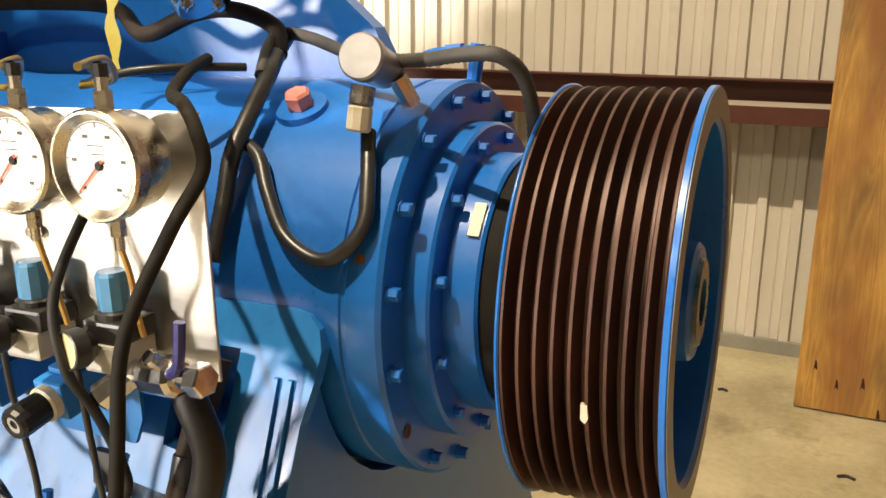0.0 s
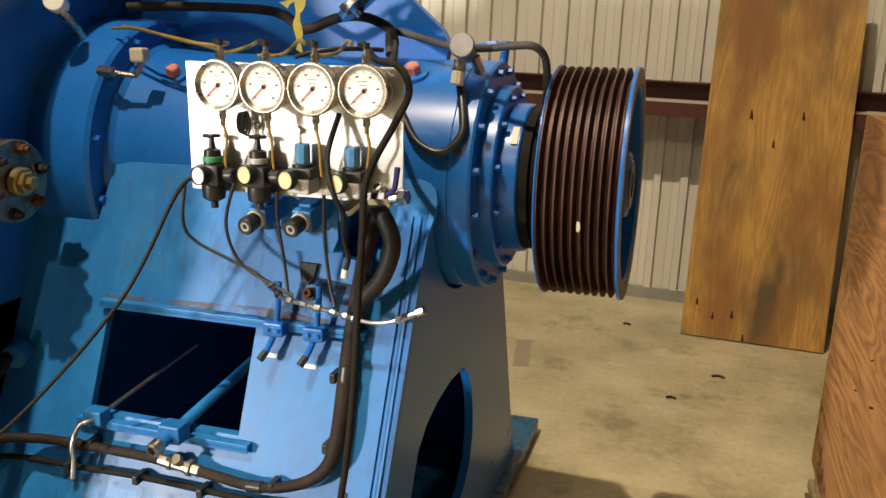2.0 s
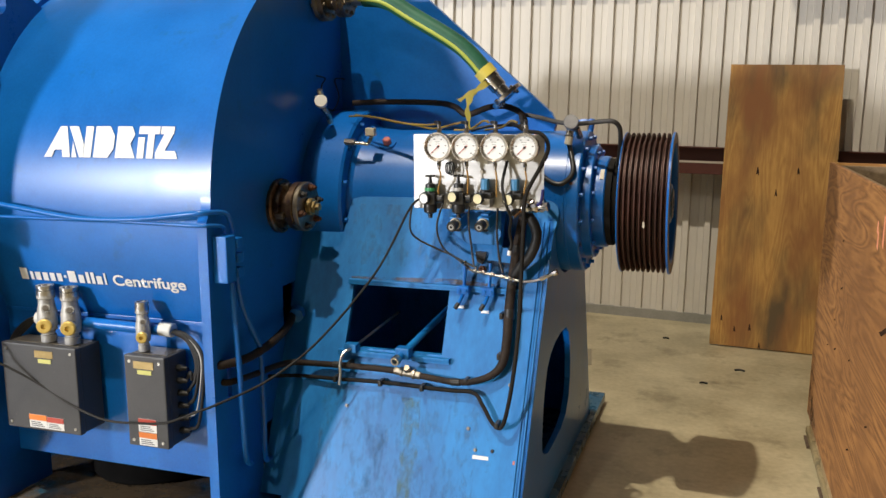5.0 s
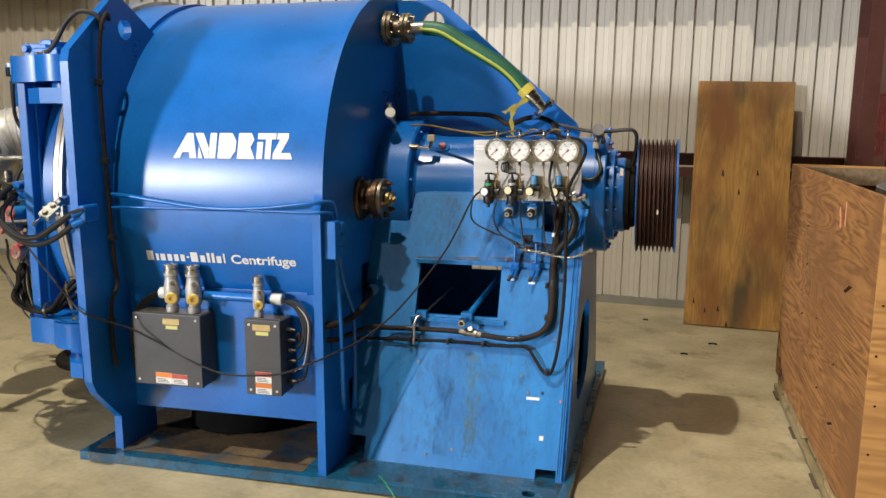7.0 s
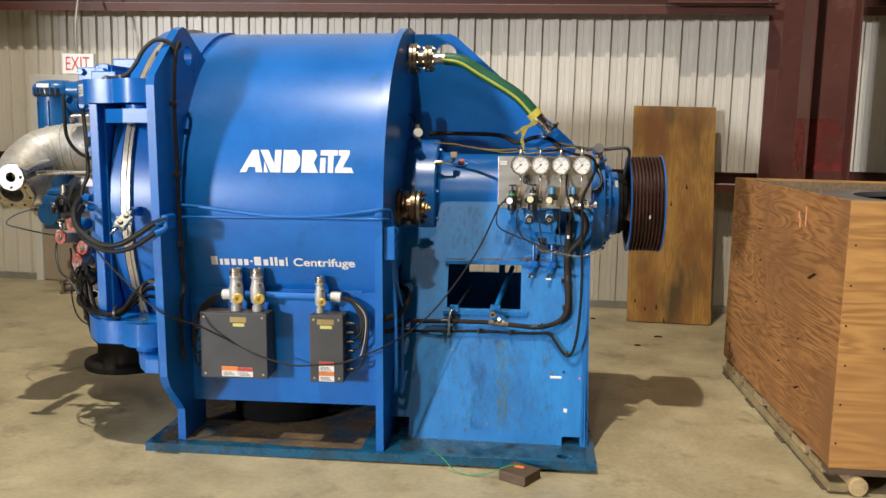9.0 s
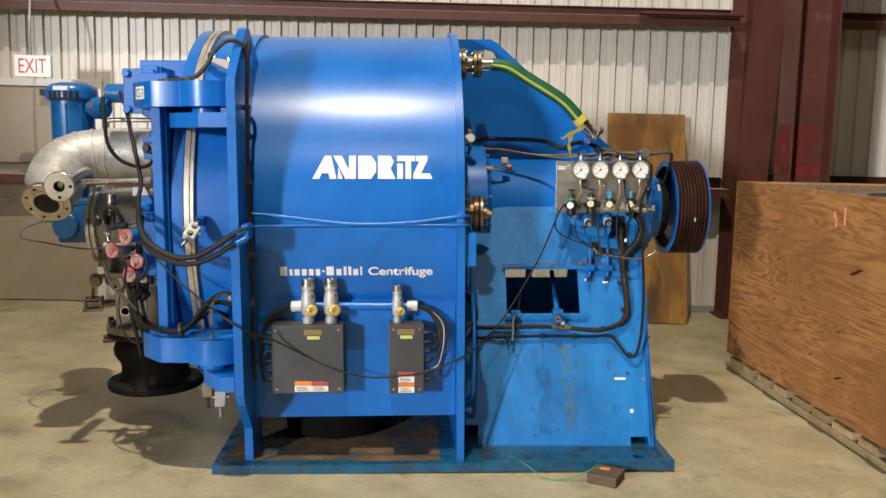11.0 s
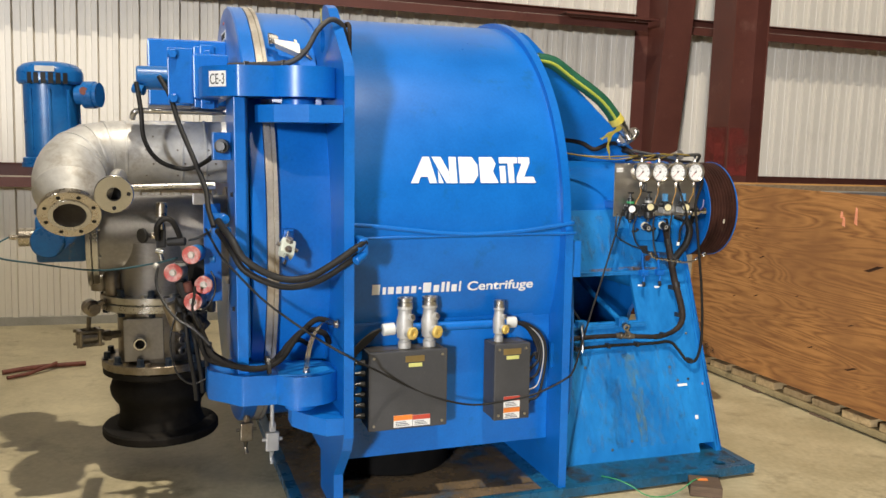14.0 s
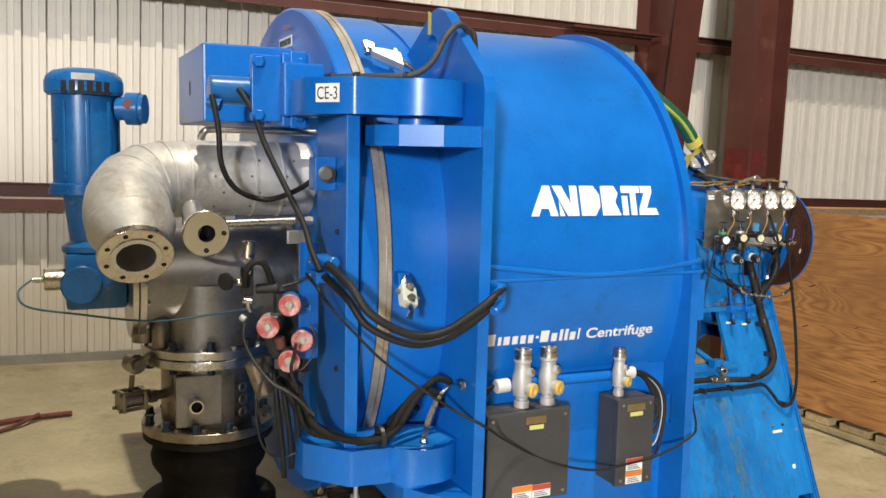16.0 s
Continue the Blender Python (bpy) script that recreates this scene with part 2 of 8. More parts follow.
OFF_WHITE = surface("grubby_white_plastic", (0.55, 0.56, 0.53), (0.66, 0.66, 0.62), 0.5, 0, 9, 70, 0.03, dirt=(0.32, 0.30, 0.25), dirt_amount=0.3, dirt_scale=20)
PALE_LATCH = surface("pale_green_cast_latch", (0.46, 0.50, 0.42), (0.58, 0.61, 0.52), 0.5, 0.1, 12, 80, 0.08, dirt=(0.25, 0.21, 0.14), dirt_amount=0.4, dirt_scale=18)
CREAM = surface("cream_plastic", (0.52, 0.47, 0.36), (0.62, 0.57, 0.45), 0.45, 0, 9, 70, 0.03)
BRASS = surface("brass_plate", (0.30, 0.22, 0.09), (0.40, 0.30, 0.14), 0.4, 0.8, 10, 90, 0.05)
GOLD_CAP = surface("yellow_brass_cap", (0.62, 0.44, 0.10), (0.74, 0.54, 0.16), 0.4, 0.3, 10, 90, 0.05)
CONCRETE = surface("concrete_floor", (0.325, 0.278, 0.168), (0.55, 0.478, 0.31), 0.44, 0, 2.2, 34, 0.06, dirt=(0.21, 0.175, 0.105), dirt_amount=0.5, dirt_scale=2.6, rough_var=0.16)
# Unseen roof and walls, coloured dark to hold down bounce light.
CEILING = surface("dark_roof_lining", (0.06, 0.055, 0.05), (0.09, 0.083, 0.075), 0.6, 0, 1.0, 30, 0.02)
BACK_WALL = surface("dark_wall_sheet", (0.09, 0.08, 0.07), (0.12, 0.108, 0.095), 0.5, 0, 1.0, 30, 0.02)
LINER = surface("off_white_wall_sheet", (0.60, 0.56, 0.485), (0.66, 0.62, 0.545), 0.42, 0, 2.0, 60, 0.02, stretch=(1, 1, 0.3), dirt=(0.50, 0.46, 0.40), dirt_amount=0.25, dirt_scale=1.4, island=0.03)
WHITE_PAINT = surface("white_door_paint", (0.66, 0.64, 0.60), (0.72, 0.70, 0.66), 0.45, 0, 2.0, 60, 0.02)
# Tan of the white door's leaf: its shade is put into the colour.
DOOR_SHADED = surface("shaded_door_tan", (0.33, 0.265, 0.20), (0.40, 0.33, 0.255), 0.5, 0, 2.0, 60, 0.02)
PRIMER = surface("red_oxide_primer", (0.068, 0.018, 0.012), (0.098, 0.028, 0.018), 0.55, 0, 3, 60, 0.06, dirt=(0.13, 0.055, 0.04), dirt_amount=0.25, dirt_scale=4)
PLY_OLD = plywood("weathered_plywood", (0.60, 0.34, 0.085), (0.33, 0.16, 0.038), (0.105, 0.068, 0.028), 2.0, 2, 0.3, (2.2, 0.47, 0.68), (0.24, 0.095, 0.026), tall=(1.7, 1.7, 0.6))
# Crate sides: darker copy of the plywood, their shade put into the colour.
PLY_SHADED = plywood("shaded_pine_plywood", (0.43, 0.20, 0.06), (0.185, 0.074, 0.021), (0.24, 0.105, 0.034), 1.7, 1, 0.42, (1.6, 0.46, 0.70), along=0.33, rings=30, sharp=(0.22, 0.70))
# Crate ends: lighter copy, the light on the front put into the colour.
PLY_LIT_X = plywood("lit_pine_plywood_end", (0.56, 0.295, 0.09), (0.29, 0.128, 0.034), (0.42, 0.21, 0.07), 1.6, 0, 0.5, along=0.3, rings=16, sharp=(0.22, 0.75))
TIMBER = surface("rough_sawn_timber", (0.15, 0.10, 0.055), (0.29, 0.205, 0.115), 0.75, 0, 6, 60, 0.2, stretch=(6, 0.6, 6), island=0.15)
TIMBER_PALE = surface("pale_sawn_timber", (0.30, 0.21, 0.10), (0.50, 0.37, 0.20), 0.7, 0, 6, 60, 0.2, stretch=(0.8, 5, 5), dirt=(0.16, 0.11, 0.06), dirt_amount=0.4, dirt_scale=8, island=0.18)
TIMBER_GREEN = surface("greenish_weathered_timber", (0.20, 0.155, 0.075), (0.34, 0.27, 0.14), 0.78, 0, 5, 60, 0.25, stretch=(5, 0.8, 5), dirt=(0.10, 0.085, 0.045), dirt_amount=0.5, dirt_scale=7)
TIMBER_DARK = surface("dirty_timber_block", (0.07, 0.045, 0.028), (0.15, 0.10, 0.065), 0.8, 0, 9, 60, 0.25, stretch=(1, 5, 5))
KNOT = surface("dark_knot", (0.03, 0.016, 0.01), (0.06, 0.03, 0.018), 0.8, 0, 30, 90, 0.2, spec=0.1)
DARK = surface("dark_steel", (0.02, 0.02, 0.022), (0.04, 0.04, 0.042), 0.6, 0.3, 8, 60, 0.1)
FADED_PINK = surface("orange_spray_mark", (0.72, 0.24, 0.12), (0.80, 0.36, 0.22), 0.6, 0, 20, 80, 0.0)
TWIG = surface("rusty_bar", (0.12, 0.04, 0.03), (0.22, 0.08, 0.06), 0.7, 0.2, 20, 80, 0.2)
EXIT_RED = surface("exit_red", (0.60, 0.02, 0.015), (0.65, 0.03, 0.02), 0.5, 0, 10, 80, 0.0)
GALV = surface("galvanised_trim", (0.30, 0.30, 0.27), (0.40, 0.39, 0.36), 0.5, 0.4, 4, 60, 0.05)


def stain(name, colour, scale, amount, stretch=(1, 1, 1), most=0.6):
    """A thin broken film of dirt or rust: noise decides where it lies."""
    m = bpy.data.materials.new(name)
    n, l, p = nodes_of(m)
    tc = n.new("ShaderNodeTexCoord")
    mp = n.new("ShaderNodeMapping")
    mp.inputs["Scale"].default_value = stretch
    l.new(tc.outputs["Object"], mp.inputs[0])
    t1 = n.new("ShaderNodeTexNoise")
    t1.inputs["Scale"].default_value, t1.inputs["Detail"].default_value, t1.inputs["Roughness"].default_value = scale, 8, 0.68
    l.new(mp.outputs[0], t1.inputs[0])
    r = n.new("ShaderNodeValToRGB")
    r.color_ramp.elements[0].position, r.color_ramp.elements[1].position = 0.62 - 0.3 * amount, 0.85 - 0.3 * amount
    r.color_ramp.elements[1].color = (most, most, most, 1)
    l.new(t1.outputs[0], r.inputs[0])
    l.new(r.outputs[0], p.inputs["Alpha"])
    p.inputs["Base Color"].default_value = (*colour, 1)
    p.inputs["Roughness"].default_value = 0.8
    return m


RUST_FILM = stain("rust_film", (0.20, 0.13, 0.045), 18, 0.6, (0.4, 1, 1), 0.6)
OCHRE_FILM = stain("pale_run_stain", (0.10, 0.22, 0.34), 10, 0.4, (3.0, 3.0, 0.3), 0.22)
PRIMER_FILM = stain("worn_red_primer", (0.19, 0.022, 0.016), 5, 0.75, (1, 1, 1), 0.75)
DUST_FILM = stain("settled_brown_dust", (0.17, 0.115, 0.06), 3.2, 0.85, (1, 1, 1), 0.85)
OLIVE_FILM = stain("olive_run_stain", (0.15, 0.25, 0.19), 14, 0.62, (3.0, 3.0, 0.25), 0.3)
GRIME_RUN = stain("greasy_run_stain", (0.012, 0.08, 0.2), 12, 0.55, (3.0, 3.0, 0.3), 0.2)
GRIME_FILM = stain("dark_grime_film", (0.035, 0.03, 0.026), 9, 0.45, (1, 1, 1), 0.6)

# ---------------------------------------------------------------- builders
V = Vector
MACH = Matrix.Translation((-1.5, 0.9, 0)) @ pose(0, 0, 0, 0, -1.2, 1.5) @ Matrix.Translation((1.5, -0.9, 0))
AY, AZ, DR = 1.2, 1.25, 0.995


def thing(name, label, category, base=None, group="", kind=""):
    ob = new(name)
    ob.empty_display_size = 0.05
    if base is not None:
        ob.matrix_world = base
    return tagged(ob, label, category, group, kind)


def part(name, bm, material, parent=None, label="", smooth=None):
    me = bpy.data.meshes.new(name)
    bmesh.ops.recalc_face_normals(bm, faces=bm.faces)
    bm.to_mesh(me)
    bm.free()
    for m in (material if isinstance(material, (list, tuple)) else [material]):
        me.materials.append(m)
    ob = new(name, me)
    if smooth is not None:
        me.shade_smooth()
        me.set_sharp_from_angle(angle=radians(smooth))
    if parent is not None:
        ob.parent = parent
    if label:
        tagged(ob, label)
    return ob


def solid(name, bm, material, label, category, base=None, group="", kind="", smooth=None):
    ob = part(name, bm, material, None, "", smooth)
    if base is not None:
        ob.matrix_world = base
    return tagged(ob, label, category, group, kind)


def B():
    return bmesh.new()


def box(bm, x0, x1, y0, y1, z0, z1, bevel=0.0, m=None):
    r = bmesh.ops.create_cube(bm, size=1)
    vs = r["verts"]
    for v in vs:
        v.co = V(((x0 + x1) / 2 + v.co.x * (x1 - x0), (y0 + y1) / 2 + v.co.y * (y1 - y0), (z0 + z1) / 2 + v.co.z * (z1 - z0)))
    if bevel:
        es = list({e for v in vs for e in v.link_edges})
        g = bmesh.ops.bevel(bm, geom=es, offset=bevel, segments=2, affect="EDGES", profile=0.6)
        vs = list({v for f in g["faces"] for v in f.verts} | {v for v in vs if v.is_valid})
    if m is not None:
        for v in vs:
            v.co = m @ v.co
    return bm


def frame_of(d):
    d = V(d).normalized()
    u = d.cross(V((0, 0, 1)) if abs(d.z) < 0.9 else V((1, 0, 0))).normalized()
    return d, u, d.cross(u).normalized()


def lathe(bm, origin, axis, profile, seg=32, closed=False):
    """Turns (along, radius) pairs round an axis. A radius of 0 closes the end."""
    o = V(origin)
    d, u, w = frame_of(axis)
    rings = []
    for s, r in profile:
        if r <= 1e-6:
            rings.append([bm.verts.new(o + d * s)])
        else:
            rings.append([bm.verts.new(o + d * s + (u * math.cos(a) + w * math.sin(a)) * r) for a in (2 * math.pi * i / seg for i in range(seg))])
    pairs = list(zip(rings, rings[1:])) + ([(rings[-1], rings[0])] if closed else [])
    for a, b in pairs:
        if len(a) == 1 and len(b) == 1:
            continue
        for i in range(seg):
            j = (i + 1) % seg
            if len(a) == 1:
                bm.faces.new((a[0], b[i], b[j]))
            elif len(b) == 1:
                bm.faces.new((a[i], a[j], b[0]))
            else:
                bm.faces.new((a[i], a[j], b[j], b[i]))
    return bm


def rod(bm, p, q, r, r2=None, seg=16, bevel=0.0):
    p, q = V(p), V(q)
    n = (q - p).length
    r2 = r if r2 is None else r2
    c = min(bevel, n / 3)
    prof = [(0, 0), (0, r - c), (c, r), (n - c, r2), (n, r2 - c), (n, 0)] if c else [(0, 0), (0, r), (n, r2), (n, 0)]
    return lathe(bm, p, q - p, prof, seg)


def ring(bm, origin, axis, s0, s1, r_in, r_out, seg=40, c=0.002):
    return lathe(bm, origin, axis, [(s0, r_in), (s0, r_out - c), (s0 + c, r_out), (s1 - c, r_out), (s1, r_out - c), (s1, r_in)], seg, closed=True)


def hexbolt(bm, p, axis, r=0.012, h=0.012):
    o = V(p)
    d = V(axis).normalized()
    lathe(bm, o, d, [(0, 0), (0, r * 1.25), (h * 0.2, r * 1.25), (h * 0.2, 0)], 10)
    return lathe(bm, o + d * h * 0.2, d, [(0, 0), (0, r), (h * 0.75, r), (h * 0.85, r * 0.85), (h * 0.85, 0)], 6)


def smooth_path(pts, n=8):
    pts = [V(p) for p in pts]
    out = []
    for i in range(len(pts) - 1):
        p0, p1, p2, p3 = pts[max(i - 1, 0)], pts[i], pts[i + 1], pts[min(i + 2, len(pts) - 1)]
        for k in range(n):
            t = k / n
            out.append(0.5 * ((2 * p1) + (p2 - p0) * t + (2 * p0 - 5 * p1 + 4 * p2 - p3) * t * t + (3 * p1 - p0 - 3 * p2 + p3) * t ** 3))
    return out + [pts[-1]]


def tube(bm, pts, r, seg=10, n=8, radii=None, ribs=0.0):
    """A round tube along a smooth line through the points; radii vary along it, ribs corrugate it."""
    path = smooth_path(pts, n) if n > 1 else [V(p) for p in pts]
    k = len(path)
    rings = []
    d0 = (path[1] - path[0]).normalized()
    u = frame_of(d0)[1]
    for i, p in enumerate(path):
        d = (path[min(i + 1, k - 1)] - path[max(i - 1, 0)]).normalized()
        u = (u - d * u.dot(d)).normalized()
        w = d.cross(u)
        f = i / (k - 1)
        rr = r
        if radii:
            g = f * (len(radii) - 1)
            a = min(int(g), len(radii) - 2)
            rr = radii[a] + (radii[a + 1] - radii[a]) * (g - a)
        if ribs and i % 2:
            rr *= 1 - ribs
        rings.append([bm.verts.new(p + (u * math.cos(t) + w * math.sin(t)) * rr) for t in (2 * math.pi * j / seg for j in range(seg))])
    for a, b in zip(rings, rings[1:]):
        for j in range(seg):
            bm.faces.new((a[j], a[(j + 1) % seg], b[(j + 1) % seg], b[j]))
    bm.faces.new(rings[0][::-1])
    bm.faces.new(rings[-1])
    return bm


def arc(cx, cy, r, a0, a1, n=24):
    return [(cx + r * math.cos(radians(a0 + (a1 - a0) * i / n)), cy + r * math.sin(radians(a0 + (a1 - a0) * i / n))) for i in range(n + 1)]


def plate(bm, outline, to3, t, holes=()):
    """A flat plate with holes: outlines in 2D, to3(u, v) its front, t the vector through its thickness."""
    t = V(t)
    loops = [outline, *holes]
    front, back = [], []
    for lp in loops:
        front.append([bm.verts.new(to3(*p)) for p in lp])
        back.append([bm.verts.new(V(to3(*p)) + t) for p in lp])
    for side in (front, back):
        es = []
        for lp in side:
            for i in range(len(lp)):
                es.append(bm.edges.new((lp[i], lp[(i + 1) % len(lp)])))
        bmesh.ops.triangle_fill(bm, edges=es, use_beauty=True)
    for f, b in zip(front, back):
        for i in range(len(f)):
            j = (i + 1) % len(f)
            bm.faces.new((f[i], f[j], b[j], b[i]))
    return bm


def circle(cx, cy, r, n=24):
    return [(cx + r * math.cos(2 * math.pi * i / n), cy + r * math.sin(2 * math.pi * i / n)) for i in range(n)]


def letters(word, size, depth=0.0, bold=0.0):
    """A word in the built-in font as a flat bmesh in the xy plane, its left bottom at 0, 0."""
    cu = bpy.data.curves.new("word", "FONT")
    cu.body, cu.size, cu.extrude, cu.offset = word, size, depth, bold
    ob = bpy.data.objects.new("word", cu)
    me = bpy.data.meshes.new_from_object(ob)
    bm = B()
    bm.from_mesh(me)
    bpy.data.objects.remove(ob)
    bpy.data.curves.remove(cu)
    bpy.data.meshes.remove(me)
    return bm


def fit_letters(bm, w, h):
    xs, ys = [v.co.x for v in bm.verts], [v.co.y for v in bm.verts]
    x0, y0, sx, sy = min(xs), min(ys), w / (max(xs) - min(xs)), h / (max(ys) - min(ys))
    for v in bm.verts:
        v.co = V(((v.co.x - x0) * sx, (v.co.y - y0) * sy, v.co.z))
    return bm


def place(bm, m):
    bm.transform(m)
    return bm


def flange(bm, origin, axis, s0, s1, r_in, r_out, bolts=8, br=0.009, pc=0.82, seg=36, nuts=True):
    ring(bm, origin, axis, s0, s1, r_in, r_out, seg)
    if nuts:
        d, u, w = frame_of(axis)
        for i in range(bolts):
            a = 2 * math.pi * (i + 0.5) / bolts
            q = V(origin) + (u * math.cos(a) + w * math.sin(a)) * r_out * pc
            hexbolt(bm, q + d * s1, d, br, br)
            hexbolt(bm, q + d * s0, -d, br, br)
    return bm
# ---------------------------------------------------------------- building
WY, X0, X1, Y0, H = 4.5, -22.0, 14.0, -18.0, 11.4
bm = B()
box(bm, X0 - 0.3, X1 + 0.3, Y0 - 0.3, WY + 0.3, -0.25, 0.0)
floor = solid("floor", bm, CONCRETE, "tan stained concrete workshop floor with dark scuffs", "floor", kind="structure")

bm = B()
box(bm, X0 - 0.3, X1 + 0.3, Y0 - 0.3, WY + 0.3, H, H + 0.2)
solid("ceiling", bm, CEILING, "unseen roof lining, dark to cut bounce light", "ceiling", kind="structure")


def outer_wall(name, bmw, label, m=None):
    return solid(name, bmw, m or BACK_WALL, label, "wall", kind="structure")


bm = B()
box(bm, X0, X1, WY + 0.06, WY + 0.25, 0, H)
wall_north = outer_wall("wall_north", bm, "off-white ribbed metal wall behind the machine", LINER)
bm = B()
box(bm, X0 - 0.2, X0, Y0, WY + 0.2, 0, H)
outer_wall("wall_west", bm, "unseen end wall, dark to cut bounce light")
bm = B()
box(bm, X1, X1 + 0.2, Y0, WY + 0.2, 0, H)
outer_wall("wall_east", bm, "unseen end wall, dark to cut bounce light")
# Unseen wall; the opening behind the side light is assumed.
bm = B()
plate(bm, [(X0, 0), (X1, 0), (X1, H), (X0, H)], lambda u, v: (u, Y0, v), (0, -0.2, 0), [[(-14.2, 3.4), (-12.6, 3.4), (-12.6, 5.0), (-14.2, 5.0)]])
outer_wall("wall_south", bm, "unseen dark metal wall with an assumed opening at the side light")
# Unseen wall added to block the side light from the left end.
bm = B()
plate(bm, [(X0, 0), (-6.9, 0), (-6.9, 2.60), (-9.3, 2.60), (-9.3, 5.0), (X0, 5.0)], lambda u, v: (u, -6.15, v), (0, -0.15, 0))
outer_wall("wall_partition", bm, "unseen wall added to block side light")


def sheet_mesh(z0, z1, width, pitch=0.162):
    bmw = B()
    xs = []
    n = round(width / pitch)
    for i in range(n):
        a = i * pitch
        xs += [(a, 0.0), (a + 0.050, 0.0), (a + 0.056, -0.004), (a + 0.062, 0.0), (a + 0.100, 0.0), (a + 0.108, -0.032), (a + 0.150, -0.032), (a + 0.158, 0.0)]
    xs.append((width, 0.0))
    low = [bmw.verts.new((x, d, z0)) for x, d in xs]
    top = [bmw.verts.new((x, d, z1)) for x, d in xs]
    for i in range(len(xs) - 1):
        bmw.faces.new((low[i], low[i + 1], top[i + 1], top[i]))
    me = bpy.data.meshes.new("wall_sheet")
    bmw.to_mesh(me)
    bmw.free()
    me.materials.append(LINER)
    return me


# ---- girts, posts and columns
for z1, a, b in ((1.36, X0, 1.18), (1.40, 1.50, X1), (2.96, X0, 1.18), (2.96, 1.50, X1), (4.56, X0, 1.18), (4.56, 1.50, X1), (6.4, X0, 1.18), (6.4, 1.50, X1), (8.3, X0, 1.18), (8.3, 1.50, X1)):
    z0 = z1 - 0.185
    bm = B()
    pr = [(4.478, z1), (4.478, z0 + 0.07), (4.218, z0 + 0.07), (4.218, z0), (4.21, z0), (4.21, z0 + 0.078), (4.47, z0 + 0.078), (4.47, z1 - 0.008), (4.40, z1 - 0.008), (4.40, z1)]
    plate(bm, pr, lambda u, v, a=a: (a, u, v), (b - a, 0, 0))
    g = solid("girt", bm, PRIMER, "dark red-brown steel girt along the wall", "girt", kind="structure")
    bm = B()
    box(bm, a, b, 4.213, 4.44, z0 + 0.0785, z0 + 0.081)
    part("dust_layer", bm, DUST, g, "pale dust on the girt ledge")


def tapered_column(name, x0, x1, y_foot, y_head, y1, label, tf=0.014):
    """An I section whose room-side flange leans into the room as it rises."""
    bmc = B()
    yf = lambda z: y_foot + (y_head - y_foot) * z / H
    plate(bmc, [(yf(0.021), 0.021), (yf(0.021) + tf, 0.021), (yf(H) + tf, H), (yf(H), H)], lambda u, v: (x0, u, v), (x1 - x0, 0, 0))
    box(bmc, x0, x1, y1 - tf, y1, 0.021, H)
    xm = (x0 + x1) / 2
    plate(bmc, [(yf(0.021) + tf + 0.001, 0.021), (y1 - tf - 0.001, 0.021), (y1 - tf - 0.001, H), (yf(H) + tf + 0.001, H)], lambda u, v: (xm - 0.005, u, v), (0.010, 0, 0))
    box(bmc, x0 - 0.04, x1 + 0.04, y_foot - 0.04, y1, 0, 0.02)
    return solid(name, bmc, PRIMER, label, "column", kind="structure")


col = tapered_column("column_1", 1.19, 1.48, 4.21, 2.99, 4.47, "dark red-oxide tapered steel column at the wall")
for z in (2.86, 4.46):
    bm = B()
    box(bm, 0.22, 1.188, 4.02, 4.205, z, z + 0.008)
    box(bm, 0.22, 1.188, 4.012, 4.0198, z - 0.012, z + 0.008)
    part("splice_ledge", bm, PRIMER, col, "flat steel splice ledge lapping the girt")
bm = B()
hx = [(1.14, 2.78), (1.156, 2.78), (1.156, 2.924), (1.454, 2.924), (1.454, 2.78), (1.47, 2.78), (1.47, 3.08), (1.454, 3.08), (1.454, 2.936), (1.156, 2.936), (1.156, 3.08), (1.14, 3.08)]
plate(bm, hx, lambda u, v: (u, v, 0.02), (0, 0, H - 0.02))
box(bm, 1.10, 1.51, 2.74, 3.12, 0, 0.0198)
post = solid("column_2", bm, PRIMER, "red-oxide steel H post with a worn bright red patch", "column", kind="structure")
for a, b, c, d in ((1.157, 1.453, 2.9215, 2.923), (1.1375, 1.139, 2.80, 3.06)):
    bm = B()
    box(bm, a, b, c, d, 1.44, 1.84)
    part("primer_patch", bm, PRIMER_FILM, post, "worn bright red primed patch")
bm = B()
box(bm, X0, X1, WY - 0.03, WY - 0.004, 0.0, 0.07)
solid("baseboard", bm, GALV, "galvanised base trim along the wall foot", "trim", kind="structure")

# ---- door
door = thing("door_1", "closed white steel personnel door with frame and closer", "door", kind="structure")
bm = B()
for a, b, c, d in ((-6.14, -6.06, 0, 2.16), (-4.94, -4.86, 0, 2.16), (-6.06, -4.94, 2.09, 2.16)):
    box(bm, a, b, WY - 0.07, WY - 0.005, c, d, 0.006)
part("door_frame", bm, WHITE_PAINT, door)
bm = B()
box(bm, -6.055, -4.945, WY - 0.05, WY - 0.006, 0.012, 2.085, 0.004)
leaf = part("door_leaf", bm, DOOR_SHADED, door)
bm = B()
box(bm, -5.42, -5.10, WY - 0.13, WY - 0.052, 2.0, 2.06, 0.006)
tube(bm, [(-5.2, WY - 0.14, 2.03), (-5.05, WY - 0.2, 2.05), (-4.95, WY - 0.1, 2.10)], 0.008, 8, 4)
part("door_closer", bm, DARK, leaf)
bm = B()
rod(bm, (-5.82, WY - 0.052, 1.0), (-5.82, WY - 0.12, 1.0), 0.012)
tube(bm, [(-5.82, WY - 0.115, 1.0), (-5.72, WY - 0.115, 1.0)], 0.010, 8, 2)
part("door_handle", bm, STEEL, leaf)

